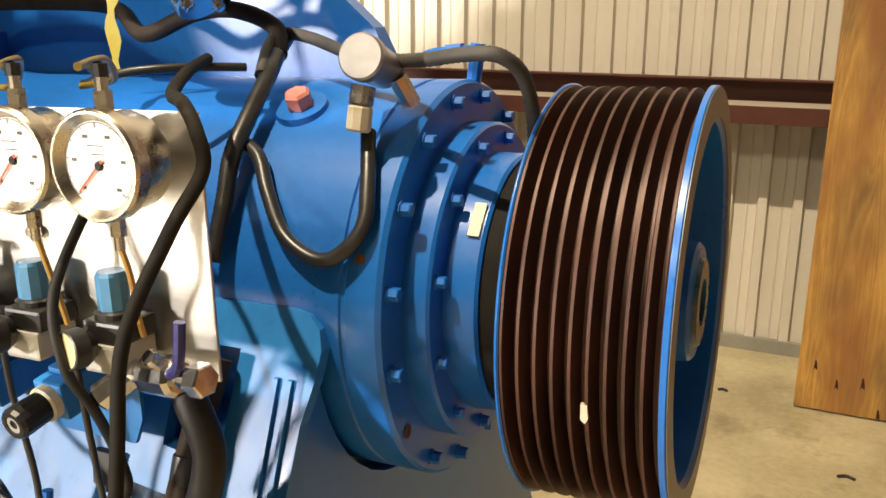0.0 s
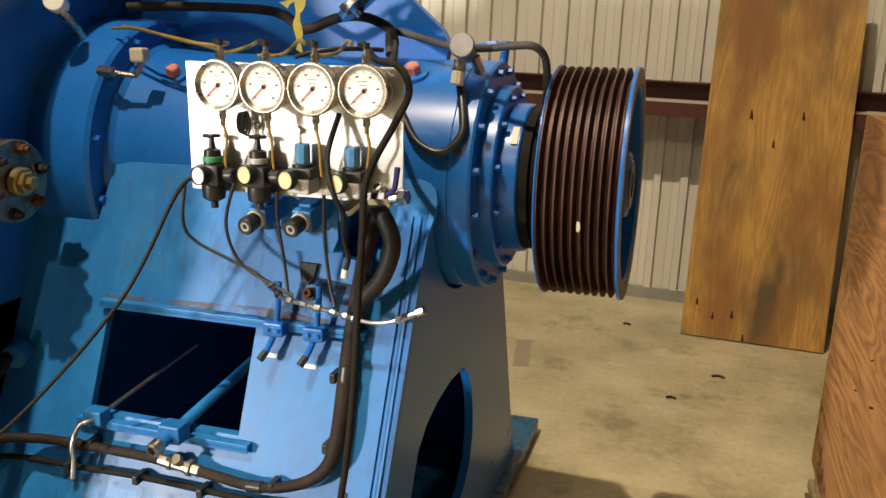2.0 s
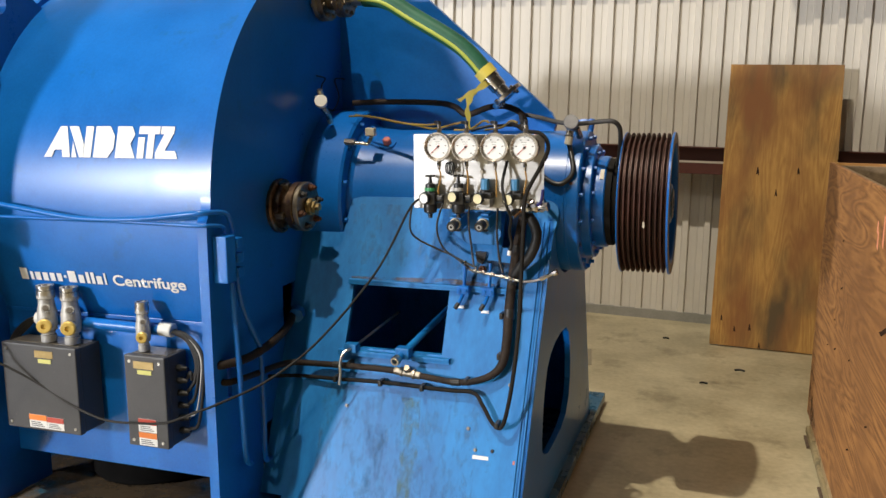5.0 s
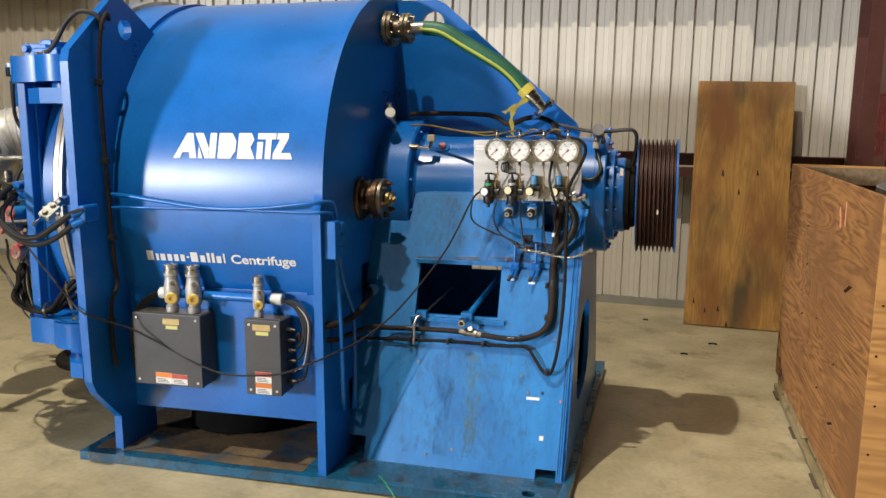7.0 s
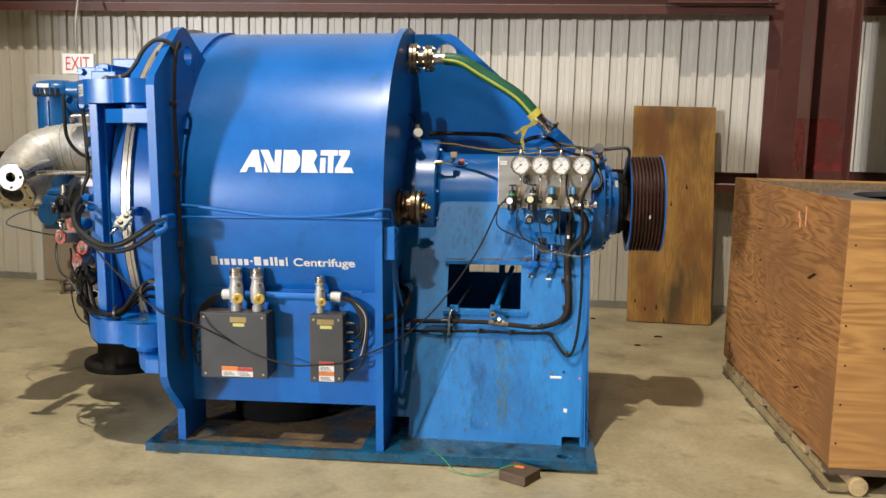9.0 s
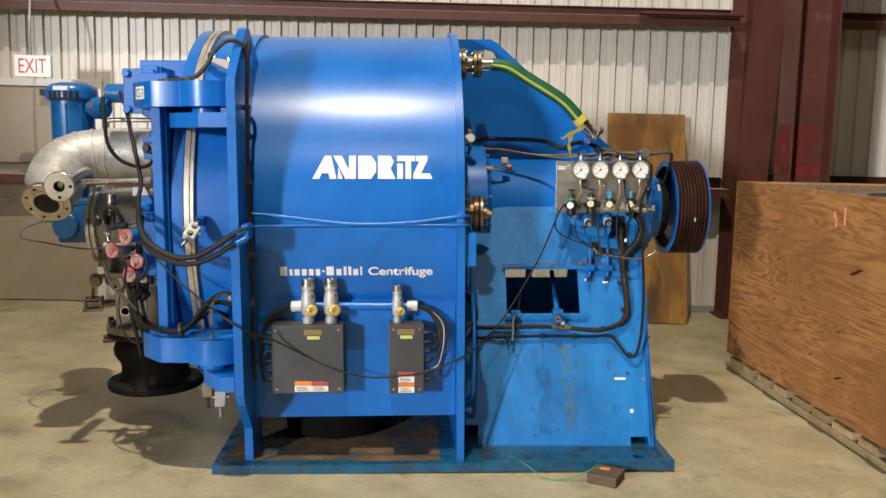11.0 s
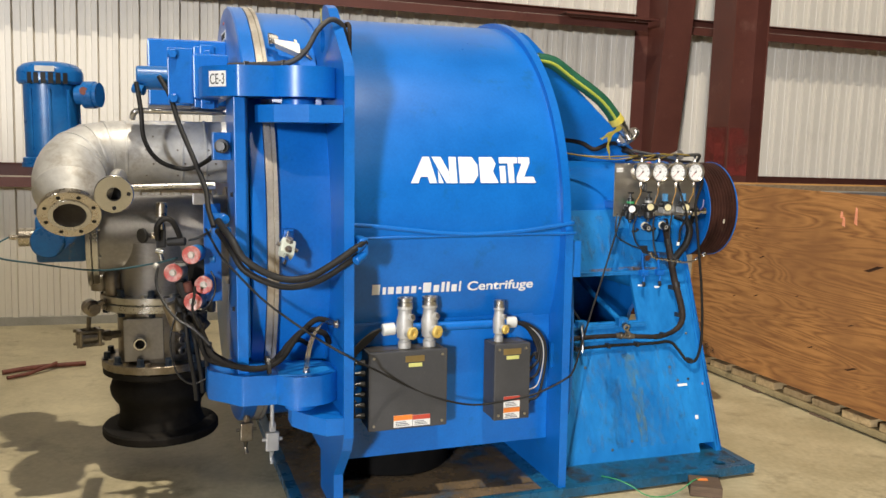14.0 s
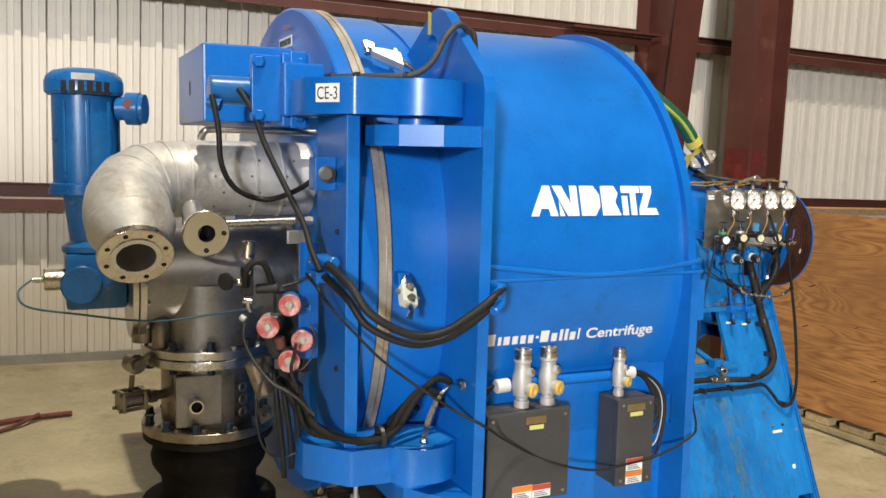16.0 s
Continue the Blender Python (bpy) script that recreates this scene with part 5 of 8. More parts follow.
line("cable", [(-0.935, 0.70, 1.295), (-0.97, 0.665, 1.25), (-1.08, 0.60, 1.02), (-1.25, 0.45, 0.78), (-1.38, 0.30, 0.66), (-1.49, 0.15, 0.61), (-1.56, 0.10, 0.585), (-1.70, 0.115, 0.525), (-1.850, 0.131, 0.500), (-1.988, 0.135, 0.496), (-2.135, 0.139, 0.534), (-2.269, 0.142, 0.595), (-2.427, 0.084, 0.693), (-2.557, -0.050, 0.783), (-2.681, -0.014, 0.858), (-2.802, 0.029, 0.944), (-2.898, 0.057, 1.022), (-2.980, 0.079, 1.109), (-3.045, 0.106, 1.186), (-3.078, 0.172, 1.247), (-3.095, 0.232, 1.283)], 0.0046, RUBBER, "thin black cable slung across the whole machine", "cable")

# fittings chain and clamped blue tubes over the opening
mf = thing("air_manifold", "chain of small nickel push fittings with a capped end", "manifold", MACH)
chain = smooth_path([(-0.762, 0.70, 1.062), (-0.74, 0.70, 1.034), (-0.693, 0.70, 1.024), (-0.642, 0.70, 1.017), (-0.591, 0.70, 1.009), (-0.565, 0.70, 1.003)], 3)
for i, (a, b) in enumerate(zip(chain, chain[1:])):
    bm = B()
    if i % 2:
        rod(bm, a, b, 0.0055, seg=8)
    else:
        rod(bm, a, b, 0.0088 if i % 4 else 0.0105, seg=6, bevel=0.002)
    part("tee_fitting", bm, STEEL_BRIGHT, mf)
bm = B()
tube(bm, [(-0.566, 0.70, 1.003), (-0.527, 0.70, 0.999), (-0.49, 0.70, 1.004), (-0.464, 0.70, 1.013)], 0.0048, 8, 5)
part("tail_tube", bm, STEEL, mf)
bm = B()
rod(bm, (-0.468, 0.70, 1.011), (-0.440, 0.70, 1.025), 0.0085, seg=6, bevel=0.0015)
rod(bm, (-0.440, 0.70, 1.025), (-0.422, 0.70, 1.034), 0.0065, seg=8)
rod(bm, (-0.422, 0.70, 1.034), (-0.404, 0.70, 1.043), 0.0115, seg=10, bevel=0.002)
part("end_cap", bm, STEEL_BRIGHT, mf)
bm = B()
plate(bm, [(-0.75, 1.082), (-0.705, 1.082), (-0.708, 1.055), (-0.717, 1.036), (-0.739, 1.046)], lambda u, v: (u, fy(v) - 0.012, v), (0, 0.010, 0))
solid("dark_bracket", bm, DARK, "small black bracket plate under the valves", "bracket", MACH)
bm = B()
lathe(bm, (-0.715, fy(1.015) - 0.001, 1.015), (0, -0.918, 0.395), [(0, 0), (0, 0.016), (0.006, 0.016), (0.006, 0.011), (0.022, 0.011), (0.022, 0.005), (0.012, 0)], 12)
solid("rusty_nut", bm, RUST, "rusty nut on the stained pedestal face", "nut", MACH)
bm = B()
rod(bm, (-0.584, 0.70, 1.112), (-0.586, 0.698, 1.094), 0.0075, seg=12)
solid("tube_end", bm, WHITE, "white and green tube end hanging under the panel", "tube", MACH)


def blue_tap(x, z):
    t = thing("solenoid_valve", "blue painted valve with a black knob below the panel", "valve", MACH, group="blue valves below the panel")
    d = V((-0.012, -0.18, -0.032)).normalized()
    o = V((x, 0.795, z))
    bmv = B()
    rot = d.to_track_quat("Y", "Z").to_matrix().to_4x4()
    mm = Matrix.Translation(o) @ rot
    box(bmv, -0.023, 0.023, 0.0, 0.088, -0.023, 0.023, 0.004, mm)
    box(bmv, -0.015, 0.015, 0.02, 0.07, 0.0235, 0.032, 0.003, mm)
    part("body", bmv, BLUE_WORN, t)
    for zz in (1, -1):
        bmv = B()
        rod(bmv, mm @ V((0.006, 0.03, zz * 0.026)), mm @ V((0.006, 0.03, zz * 0.040)), 0.007, seg=10)
        tube(bmv, [mm @ V((0.006, 0.03, zz * 0.038)), mm @ V((0.012, 0.026, zz * 0.047)), mm @ V((0.034, 0.02, zz * 0.050))], 0.0055, 8, 4)
        part("push_elbow", bmv, BLACK_PLASTIC, t)
    bmv = B()
    lathe(bmv, o + d * 0.088, d, [(0, 0), (0, 0.0215), (0.010, 0.0215), (0.012, 0.019), (0.012, 0)], 24)
    part("collar", bmv, CREAM, t)
    bmv = B()
    lathe(bmv, o + d * 0.100, d, [(0, 0), (0, 0.0185), (0.034, 0.0195), (0.039, 0.017), (0.039, 0.011), (0.036, 0.011), (0.036, 0)], 14)
    knob = part("knob", bmv, BLACK_PLASTIC, t)
    bmv = B()
    lathe(bmv, o + d * 0.1365, d, [(0, 0.006), (0, 0.0105), (0.0012, 0.0105), (0.0012, 0.006)], 18, closed=True)
    part("knob_ring", bmv, CAST_GREY, knob)
    return t


blue_tap(-0.790, 1.220)
blue_tap(-0.682, 1.223)
bm = B()
plate(bm, [(-0.83, 1.15), (-0.78, 1.115), (-0.66, 1.115), (-0.645, 1.15), (-0.645, 1.24), (-0.83, 1.24)], lambda u, v: (u, 0.80, v), (0, 0.006, 0))
solid("valve_bracket", bm, BLUE_WORN, "blue bracket plate carrying the valves", "bracket", MACH)
for x, s in ((-0.772, 0), (-0.672, 1)):
    st = thing("sample_tube", "short blue tube with clamp and nickel end fitting", "tube", MACH, group="clamped blue tubes over the opening")
    bm = B()
    tube(bm, [(x, 0.755, 1.05), (x, 0.745, 0.99), (x, 0.733, 0.95), (x - 0.004, 0.72, 0.922), (x - 0.014, 0.706, 0.893)], 0.007, 10, 5)
    part("tube_body", bm, BLUE, st)
    bm = B()
    rod(bm, (x - 0.014, 0.708, 0.896), (x - 0.022, 0.692, 0.880), 0.0085, seg=8)
    part("end_fitting", bm, DARK, st)
    bm = B()
    box(bm, x - 0.024, x + 0.024, 0.715, 0.748, 0.93, 0.962, 0.004)
    part("clamp", bm, BLUE, st)
    for dx in (-0.012, 0.012):
        bm = B()
        hexbolt(bm, (x + dx, 0.715, 0.946), (0, -1, 0), 0.006, 0.006)
        part("clamp_screw", bm, BLUE, st)
    bm = B()
    z = 0.872 - 0.012 * s
    plate(bm, [(x - 0.03, z), (x + 0.0, z), (x + 0.0, z + 0.009), (x - 0.03, z + 0.009)], lambda u, v: (u, fy(v) - 0.002, v), (0, 0.0015, 0))
    part("tag", bm, WHITE, st, "small white label")

# rails and stubs at the opening
bm = B()
for z, x1 in ((0.95, -0.56), (0.688, -0.80)):
    y = fy(z)
    box(bm, -1.262, x1, y - 0.024, y - 0.001, z - 0.006, z + 0.006, 0.002)
    box(bm, -1.262, x1, y - 0.024, y - 0.019, z - 0.014, z - 0.006)
part("opening_rail", bm, BLUE_WORN, mach)
stubs = thing("drain_stub", "blue drain pipe poking out of the pedestal opening", "pipe", MACH)
bm = B()
rod(bm, (-0.98, 0.56, 0.70), (-0.90, 1.25, 0.845), 0.014, seg=16)
part("pipe", bm, BLUE_WORN, stubs)
bm = B()
ring(bm, (-0.983, 0.545, 0.697), (-0.08, -0.69, -0.145), -0.02, 0.008, 0.010, 0.018, 18)
part("nozzle", bm, BRASS_NICKEL, stubs)
bm = B()
box(bm, -1.00, -0.945, 0.585, 0.63, 0.692, 0.735, 0.004)
part("clamp", bm, BLUE_WORN, stubs)
stub2 = thing("drain_stub", "bent steel drain tube with a blue clamp at the opening", "pipe", MACH)
bm = B()
tube(bm, [(-1.13, 0.95, 0.78), (-1.19, 0.64, 0.712), (-1.215, 0.59, 0.698), (-1.222, 0.565, 0.66), (-1.222, 0.565, 0.62), (-1.224, 0.558, 0.575)], 0.0060, 10, 6)
part("tube_body", bm, STEEL, stub2)
bm = B()
box(bm, -1.225, -1.175, 0.61, 0.65, 0.69, 0.725, 0.004)
part("clamp", bm, BLUE_WORN, stub2)
# little fixings, stickers and stains on the face
for (x, z, w, h, m, lb) in ((-0.672, 0.363, 0.06, 0.012, WHITE, "white label strip"), (-0.60, 0.20, 0.018, 0.018, WHITE, "worn white sticker"), (-0.52, 0.36, 0.008, 0.012, PINK_RED, "small pink mark")):
    bm = B()
    plate(bm, [(x, z), (x + w, z), (x + w, z + h), (x, z + h)], lambda u, v: (u, fy(v) - 0.0015, v), (0, 0.001, 0))
    part("sticker", bm, m, face, lb)
for (x, z, m) in ((-0.60, 0.395, DARK), (-0.665, 0.392, STEEL_DIRTY), (-1.20, 0.49, STEEL_DIRTY), (-0.56, 0.62, STEEL_DIRTY), (-0.70, 0.46, STEEL_DIRTY), (-1.0, 0.13, STEEL_DIRTY), (-1.12, 0.10, STEEL_DIRTY)):
    bm = B()
    n = V((0, -0.918, 0.395))
    hexbolt(bm, (x, fy(z) - 0.001, z), n, 0.0055, 0.006)
    part("screw", bm, m, face)

# ---------------------------------------------------------------- fittings on the end plate
noz = thing("flanged_nozzle", "rust-stained stainless nozzle with bolted blind flange", "nozzle", MACH)
NC = (-1.512, 0.655, 1.255)
bm = B()
lathe(bm, NC, (1, 0, 0), [(0.0, 0), (0.0, 0.108), (0.014, 0.108), (0.020, 0.100), (0.020, 0.0)], 40)
part("wall_pad", bm, NOZZLE_RUST, noz)
bm = B()
lathe(bm, NC, (1, 0, 0), [(0.020, 0.0), (0.020, 0.090), (0.044, 0.090), (0.048, 0.074), (0.074, 0.074), (0.078, 0.096), (0.100, 0.096), (0.103, 0.093), (0.103, 0)], 40)
part("neck", bm, NOZZLE_RUST, noz, smooth=30)
for k in range(4):
    bm = B()
    a = radians(20 + 90 * k)
    box(bm, NC[0] + 0.030, NC[0] + 0.062, -0.011, 0.011, 0.072, 0.097, 0.003, Matrix.Translation((0, NC[1], NC[2])) @ Matrix.Rotation(a, 4, "X"))
    part("clamp_lug", bm, STEEL_BROWN, noz)
bm = B()
lathe(bm, NC, (1, 0, 0), [(0.107, 0), (0.107, 0.094), (0.110, 0.097), (0.124, 0.097), (0.127, 0.094), (0.127, 0.062), (0.1255, 0.060), (0.1255, 0)], 48)
blind = part("blind_flange", bm, STEEL_BROWN, noz, "tarnished steel blind flange", smooth=30)
for k in range(6):
    a = radians(15 + 60 * k)
    o = V(NC) + V((0.127, 0.076 * math.cos(a), 0.076 * math.sin(a)))
    bm = B()
    hexbolt(bm, o, (1, 0, 0), 0.0125, 0.016)
    rod(bm, o + V((0.012, 0, 0)), o + V((0.026, 0, 0)), 0.007, seg=10)
    part("stud_nut", bm, RUST if k % 2 else DARK, blind, "dark rusty stud and nut")
bm = B()
rod(bm, V(NC) + V((0.126, 0, 0)), V(NC) + V((0.150, 0, 0)), 0.034, seg=24, bevel=0.004)
rod(bm, V(NC) + V((0.150, 0, 0)), V(NC) + V((0.162, 0, 0)), 0.026, seg=6, bevel=0.002)
rod(bm, V(NC) + V((0.162, 0, 0)), V(NC) + V((0.178, 0, 0)), 0.015, seg=6, bevel=0.002)
part("plug", bm, BRASS, noz, "brassy hex plug")

tn = thing("flanged_nozzle", "upper stainless nozzle pair with bolted flanges", "nozzle", MACH)
TC = (-1.512, 1.04, 2.085)
bm = B()
flange(bm, TC, (1, 0, 0), 0.012, 0.032, 0.02, 0.088, 8, 0.010, 0.80)
part("wall_flange", bm, STEEL_BROWN, tn, smooth=30)
bm = B()
flange(bm, TC, (1, 0, 0), 0.036, 0.056, 0.02, 0.088, 8, 0.010, 0.80)
rod(bm, V(TC) + V((0.056, 0, 0)), V(TC) + V((0.10, 0, 0)), 0.045, seg=30)
part("neck_flange", bm, STEEL_BROWN, tn, smooth=30)
for a in (0.10, 0.124):
    bm = B()
    flange(bm, TC, (1, 0, 0), a, a + 0.02, 0.02, 0.075, 8, 0.009, 0.80)
    part("hose_flange", bm, STEEL_BROWN, tn, smooth=30)
bm = B()
rod(bm, V(TC) + V((0.0, 0, 0)), V(TC) + V((0.22, 0, 0)), 0.031, seg=24)
part("spigot", bm, STEEL, tn, smooth=30)
bm = B()
rod(bm, V(TC) + V((-0.001, 0, 0)), V(TC) + V((0.011, 0, 0)), 0.075, seg=30)
part("weld_pad", bm, BLUE, tn, smooth=30)

gh = thing("green_hose", "green armoured hose with yellow stripe and flanged steel end", "hose", MACH)
hp = [(-1.30, 1.04, 2.085), (-1.20, 1.04, 2.07), (-1.08, 1.05, 2.00), (-0.885, 1.06, 1.88), (-0.775, 1.068, 1.765)]
bm = B()
tube(bm, hp, 0.036, 20, 10)
part("hose_body", bm, GREEN_HOSE, gh, smooth=60)
bm = B()
tube(bm, [V(p) + V((-0.012, -0.030, -0.008)) for p in hp], 0.009, 8, 10)
part("stripe", bm, surface("yellow_green_stripe", (0.36, 0.42, 0.05), (0.45, 0.50, 0.08), 0.5), gh, "yellow-green stripe", smooth=60)
dv = V((0.60, 0.07, -0.66)).normalized()
hb = V(hp[-1])
bm = B()
lathe(bm, hb - dv * 0.03, dv, [(0, 0), (0, 0.042), (0.04, 0.042), (0.04, 0)], 24)
part("tape_band", bm, YELLOW, gh, "yellow tape band", smooth=30)
bm = B()
lathe(bm, hb + dv * 0.01, dv, [(0, 0), (0, 0.036), (0.02, 0.038), (0.022, 0.034), (0.06, 0.034), (0.065, 0.028), (0.10, 0.028), (0.10, 0)], 24)
part("ferrule", bm, STEEL_BRIGHT, gh, smooth=30)
bm = B()
flange(bm, hb + dv * 0.108, dv, 0.0, 0.018, 0.022, 0.072, 4, 0.008, 0.78)
part("end_flange", bm, STEEL_BRIGHT, gh, smooth=30)
for pts in ([(-0.765, 1.035, 1.735), (-0.82, 1.04, 1.70), (-0.89, 1.04, 1.662)], [(-0.77, 1.03, 1.73), (-0.835, 1.03, 1.68), (-0.848, 1.03, 1.62), (-0.838, 1.02, 1.552)]):
    bm = B()
    path = smooth_path(pts, 5)
    rows = [(bm.verts.new(p + V((-w, 0, w * 0.7))), bm.verts.new(p + V((w, 0.3 * w, -w * 0.7)))) for p, w in ((p, 0.0085 + 0.004 * math.sin(1.3 * i)) for i, p in enumerate(path))]
    for (a, b), (c, d) in zip(rows, rows[1:]):
        bm.faces.new((a, b, d, c))
    bmesh.ops.solidify(bm, geom=bm.faces[:], thickness=0.001)
    part("tape_end", bm, YELLOW, gh, "loose yellow tape end")

ws = thing("sensor", "silver-capped sensor on a short steel stem", "sensor", MACH)
bm = B()
lathe(bm, (-1.44, 0.90, 1.66), V((0.35, -0.9, 0.25)), [(-0.03, 0), (-0.03, 0.022), (0.0, 0.026), (0.02, 0.026), (0.022, 0.024), (0.022, 0)], 24)
part("head", bm, surface("white_cap", (0.75, 0.74, 0.70), (0.82, 0.81, 0.78), 0.3), ws, "white round cap", smooth=30)
bm = B()
tube(bm, [(-1.44, 0.91, 1.64), (-1.43, 0.94, 1.61), (-1.44, 0.98, 1.575)], 0.012, 10, 4)
part("stem", bm, BRASS_NICKEL, ws, smooth=30)
bm = B()
rod(bm, (-1.44, 0.90, 1.69), (-1.44, 0.89, 1.71), 0.014, seg=8)
part("plug", bm, BRASS_NICKEL, ws, smooth=30)

def sensor_head(x, y, z):
    s = thing("sensor", "round stainless sensor head with cream cable gland", "sensor", MACH)
    bms = B()
    ax = V((0.12, -0.96, 0.25))
    lathe(bms, (x, y, z), ax, [(-0.05, 0), (-0.05, 0.024), (0.012, 0.026), (0.016, 0.0285), (0.03, 0.0285), (0.033, 0.026), (0.033, 0)], 32)
    part("head", bms, STEEL_GREY, s, smooth=30)
    bms = B()
    rod(bms, (x - 0.002, y - 0.015, z - 0.028), (x - 0.004, y - 0.02, z - 0.05), 0.015, seg=12)
    part("stem", bms, BRASS_NICKEL, s)
    bms = B()
    rod(bms, (x + 0.015, y + 0.04, z - 0.02), (x + 0.025, y + 0.06, z - 0.055), 0.013, seg=8)
    part("mount", bms, BRASS_NICKEL, s)
    bms = B()
    rod(bms, (x - 0.004, y - 0.02, z - 0.05), (x - 0.007, y - 0.024, z - 0.082), 0.0155, seg=10, bevel=0.003)
    part("cable_gland", bms, CREAM, s, "cream cable gland")
    return s


sensor_head(-0.418, 1.0, 1.572)
line("cable", [(-0.424, 1.0, 1.487), (-0.404, 0.957, 1.432), (-0.397, 0.929, 1.386), (-0.423, 0.915, 1.352), (-0.456, 0.912, 1.344), (-0.504, 0.922, 1.367), (-0.541, 0.946, 1.413), (-0.57, 0.973, 1.452), (-0.60, 0.985, 1.468)], 0.0100, BLACK_PLASTIC, "black corrugated sensor cable on the bearing housing", "cable", ribs=0.08, n=14)
for nm, x, y, z in (("drain_plug", -0.56, 1.06, 1.515), ("drain_plug", -1.20, 1.02, 1.498)):
    pg = thing("filler_plug", "blue boss with a faded red hex plug", "plug", MACH, group="red plugs on the housing")
    n = V((0, y - AY, z - AZ)).normalized()
    o = V((x, AY, AZ)) + n * (HR - 0.003)
    bm = B()
    lathe(bm, o, n, [(0, 0), (0, 0.038), (0.01, 0.036), (0.01, 0)], 24)
    part("boss", bm, BLUE, pg, smooth=30)
    bm = B()
    lathe(bm, o + n * 0.01, n, [(0, 0), (0, 0.019), (0.018, 0.019), (0.022, 0.015), (0.022, 0)], 6)
    part("hex_plug", bm, PINK_RED, pg, "faded red hex plug")
bp = thing("grease_pipe", "blue painted grease pipe over the housing end", "pipe", MACH)
bm = B()
tube(bm, [(-0.47, 1.25, 1.560), (-0.445, 1.25, 1.571), (-0.375, 1.25, 1.576)], 0.009, 10, 4)
rod(bm, (-0.425, 1.25, 1.573), (-0.40, 1.25, 1.575), 0.013, seg=6)
part("pipe", bm, BLUE, bp)
bm = B()
rod(bm, (-0.376, 1.25, 1.586), (-0.384, 1.25, 1.525), 0.011, seg=10)
part("elbow", bm, BLUE, bp)
gf = thing("grease_fitting", "nickel valve fitting on the housing shoulder", "fitting", MACH)
bm = B()
rod(bm, (-1.345, 0.92, 1.497), (-1.30, 0.92, 1.493), 0.014, seg=8)
rod(bm, (-1.30, 0.92, 1.493), (-1.245, 0.93, 1.487), 0.007, seg=8)
rod(bm, (-1.245, 0.93, 1.487), (-1.23, 0.945, 1.53), 0.009, seg=8)
part("body", bm, BRASS_NICKEL, gf)
bm = B()
box(bm, -1.255, -1.215, 0.92, 0.95, 1.52, 1.555, 0.006)
part("valve_block", bm, CREAM, gf, "cream valve block")

# manifold block with lubrication lines on the end plate
lm = thing("lubrication_block", "blue distribution block with two painted tubes", "manifold", MACH)
bm = B()
box(bm, -1.511, -1.455, 0.178, 0.238, 1.035, 1.20, 0.004)
part("block", bm, BLUE, lm)
for z in (1.045, 1.098, 1.151):
    bm = B()
    box(bm, -1.505, -1.45, 0.239, 0.28, z, z + 0.036, 0.004)
    part("outlet", bm, BLUE, lm)
    bm = B()
    rod(bm, (-1.478, 0.28, z + 0.018), (-1.478, 0.292, z + 0.018), 0.009, seg=8)
    part("screw_plug", bm, DARK, lm)
for pts in ([(-1.475, 0.235, 1.028), (-1.468, 0.232, 0.90), (-1.46, 0.234, 0.70), (-1.46, 0.244, 0.46), (-1.465, 0.262, 0.36), (-1.49, 0.33, 0.31)], [(-1.475, 0.262, 1.05), (-1.468, 0.285, 0.93), (-1.455, 0.345, 0.80), (-1.45, 0.364, 0.735), (-1.45, 0.370, 0.50), (-1.455, 0.376, 0.36), (-1.475, 0.42, 0.29), (-1.50, 0.50, 0.27)]):
    bm = B()
    tube(bm, pts, 0.0105, 10, 6)
    part("down_tube", bm, BLUE, lm, smooth=60)
for pts, r in (([(-2.556, 0.16, 1.298), (-2.437, 0.155, 1.289), (-2.289, 0.151, 1.272), (-2.099, 0.146, 1.251), (-1.95, 0.142, 1.247), (-1.771, 0.138, 1.256), (-1.583, 0.133, 1.279), (-1.515, 0.15, 1.285), (-1.487, 0.235, 1.272), (-1.48, 0.262, 1.204)], 0.0095),
               ([(-2.556, 0.155, 1.236), (-2.368, 0.153, 1.240), (-2.0, 0.144, 1.243), (-1.769, 0.137, 1.243), (-1.54, 0.131, 1.242), (-1.495, 0.17, 1.24), (-1.485, 0.213, 1.228), (-1.485, 0.22, 1.204)], 0.0065)):
    bm = B()
    tube(bm, pts, r, 10, 7)
    part("cross_tube", bm, BLUE, lm, smooth=60)

# ---------------------------------------------------------------- junction boxes
def sticker(parent, x, y, z, w, h, top):
    bms = B()
    box(bms, x, x + w, y - 0.0016, y - 0.0002, z, z + h)
    st = part("warning_label", bms, WHITE, parent, "white warning label")
    bms = B()
    box(bms, x, x + w, y - 0.0028, y - 0.0018, z + h * 0.58, z + h)
    part("label_band", bms, top, st)
    for k in range(3):
        bms = B()
        box(bms, x + w * 0.1, x + w * (0.85 - 0.1 * k), y - 0.0028, y - 0.0018, z + h * (0.12 + 0.14 * k), z + h * (0.17 + 0.14 * k))
        part("text_bar", bms, BOX_GREY, st)


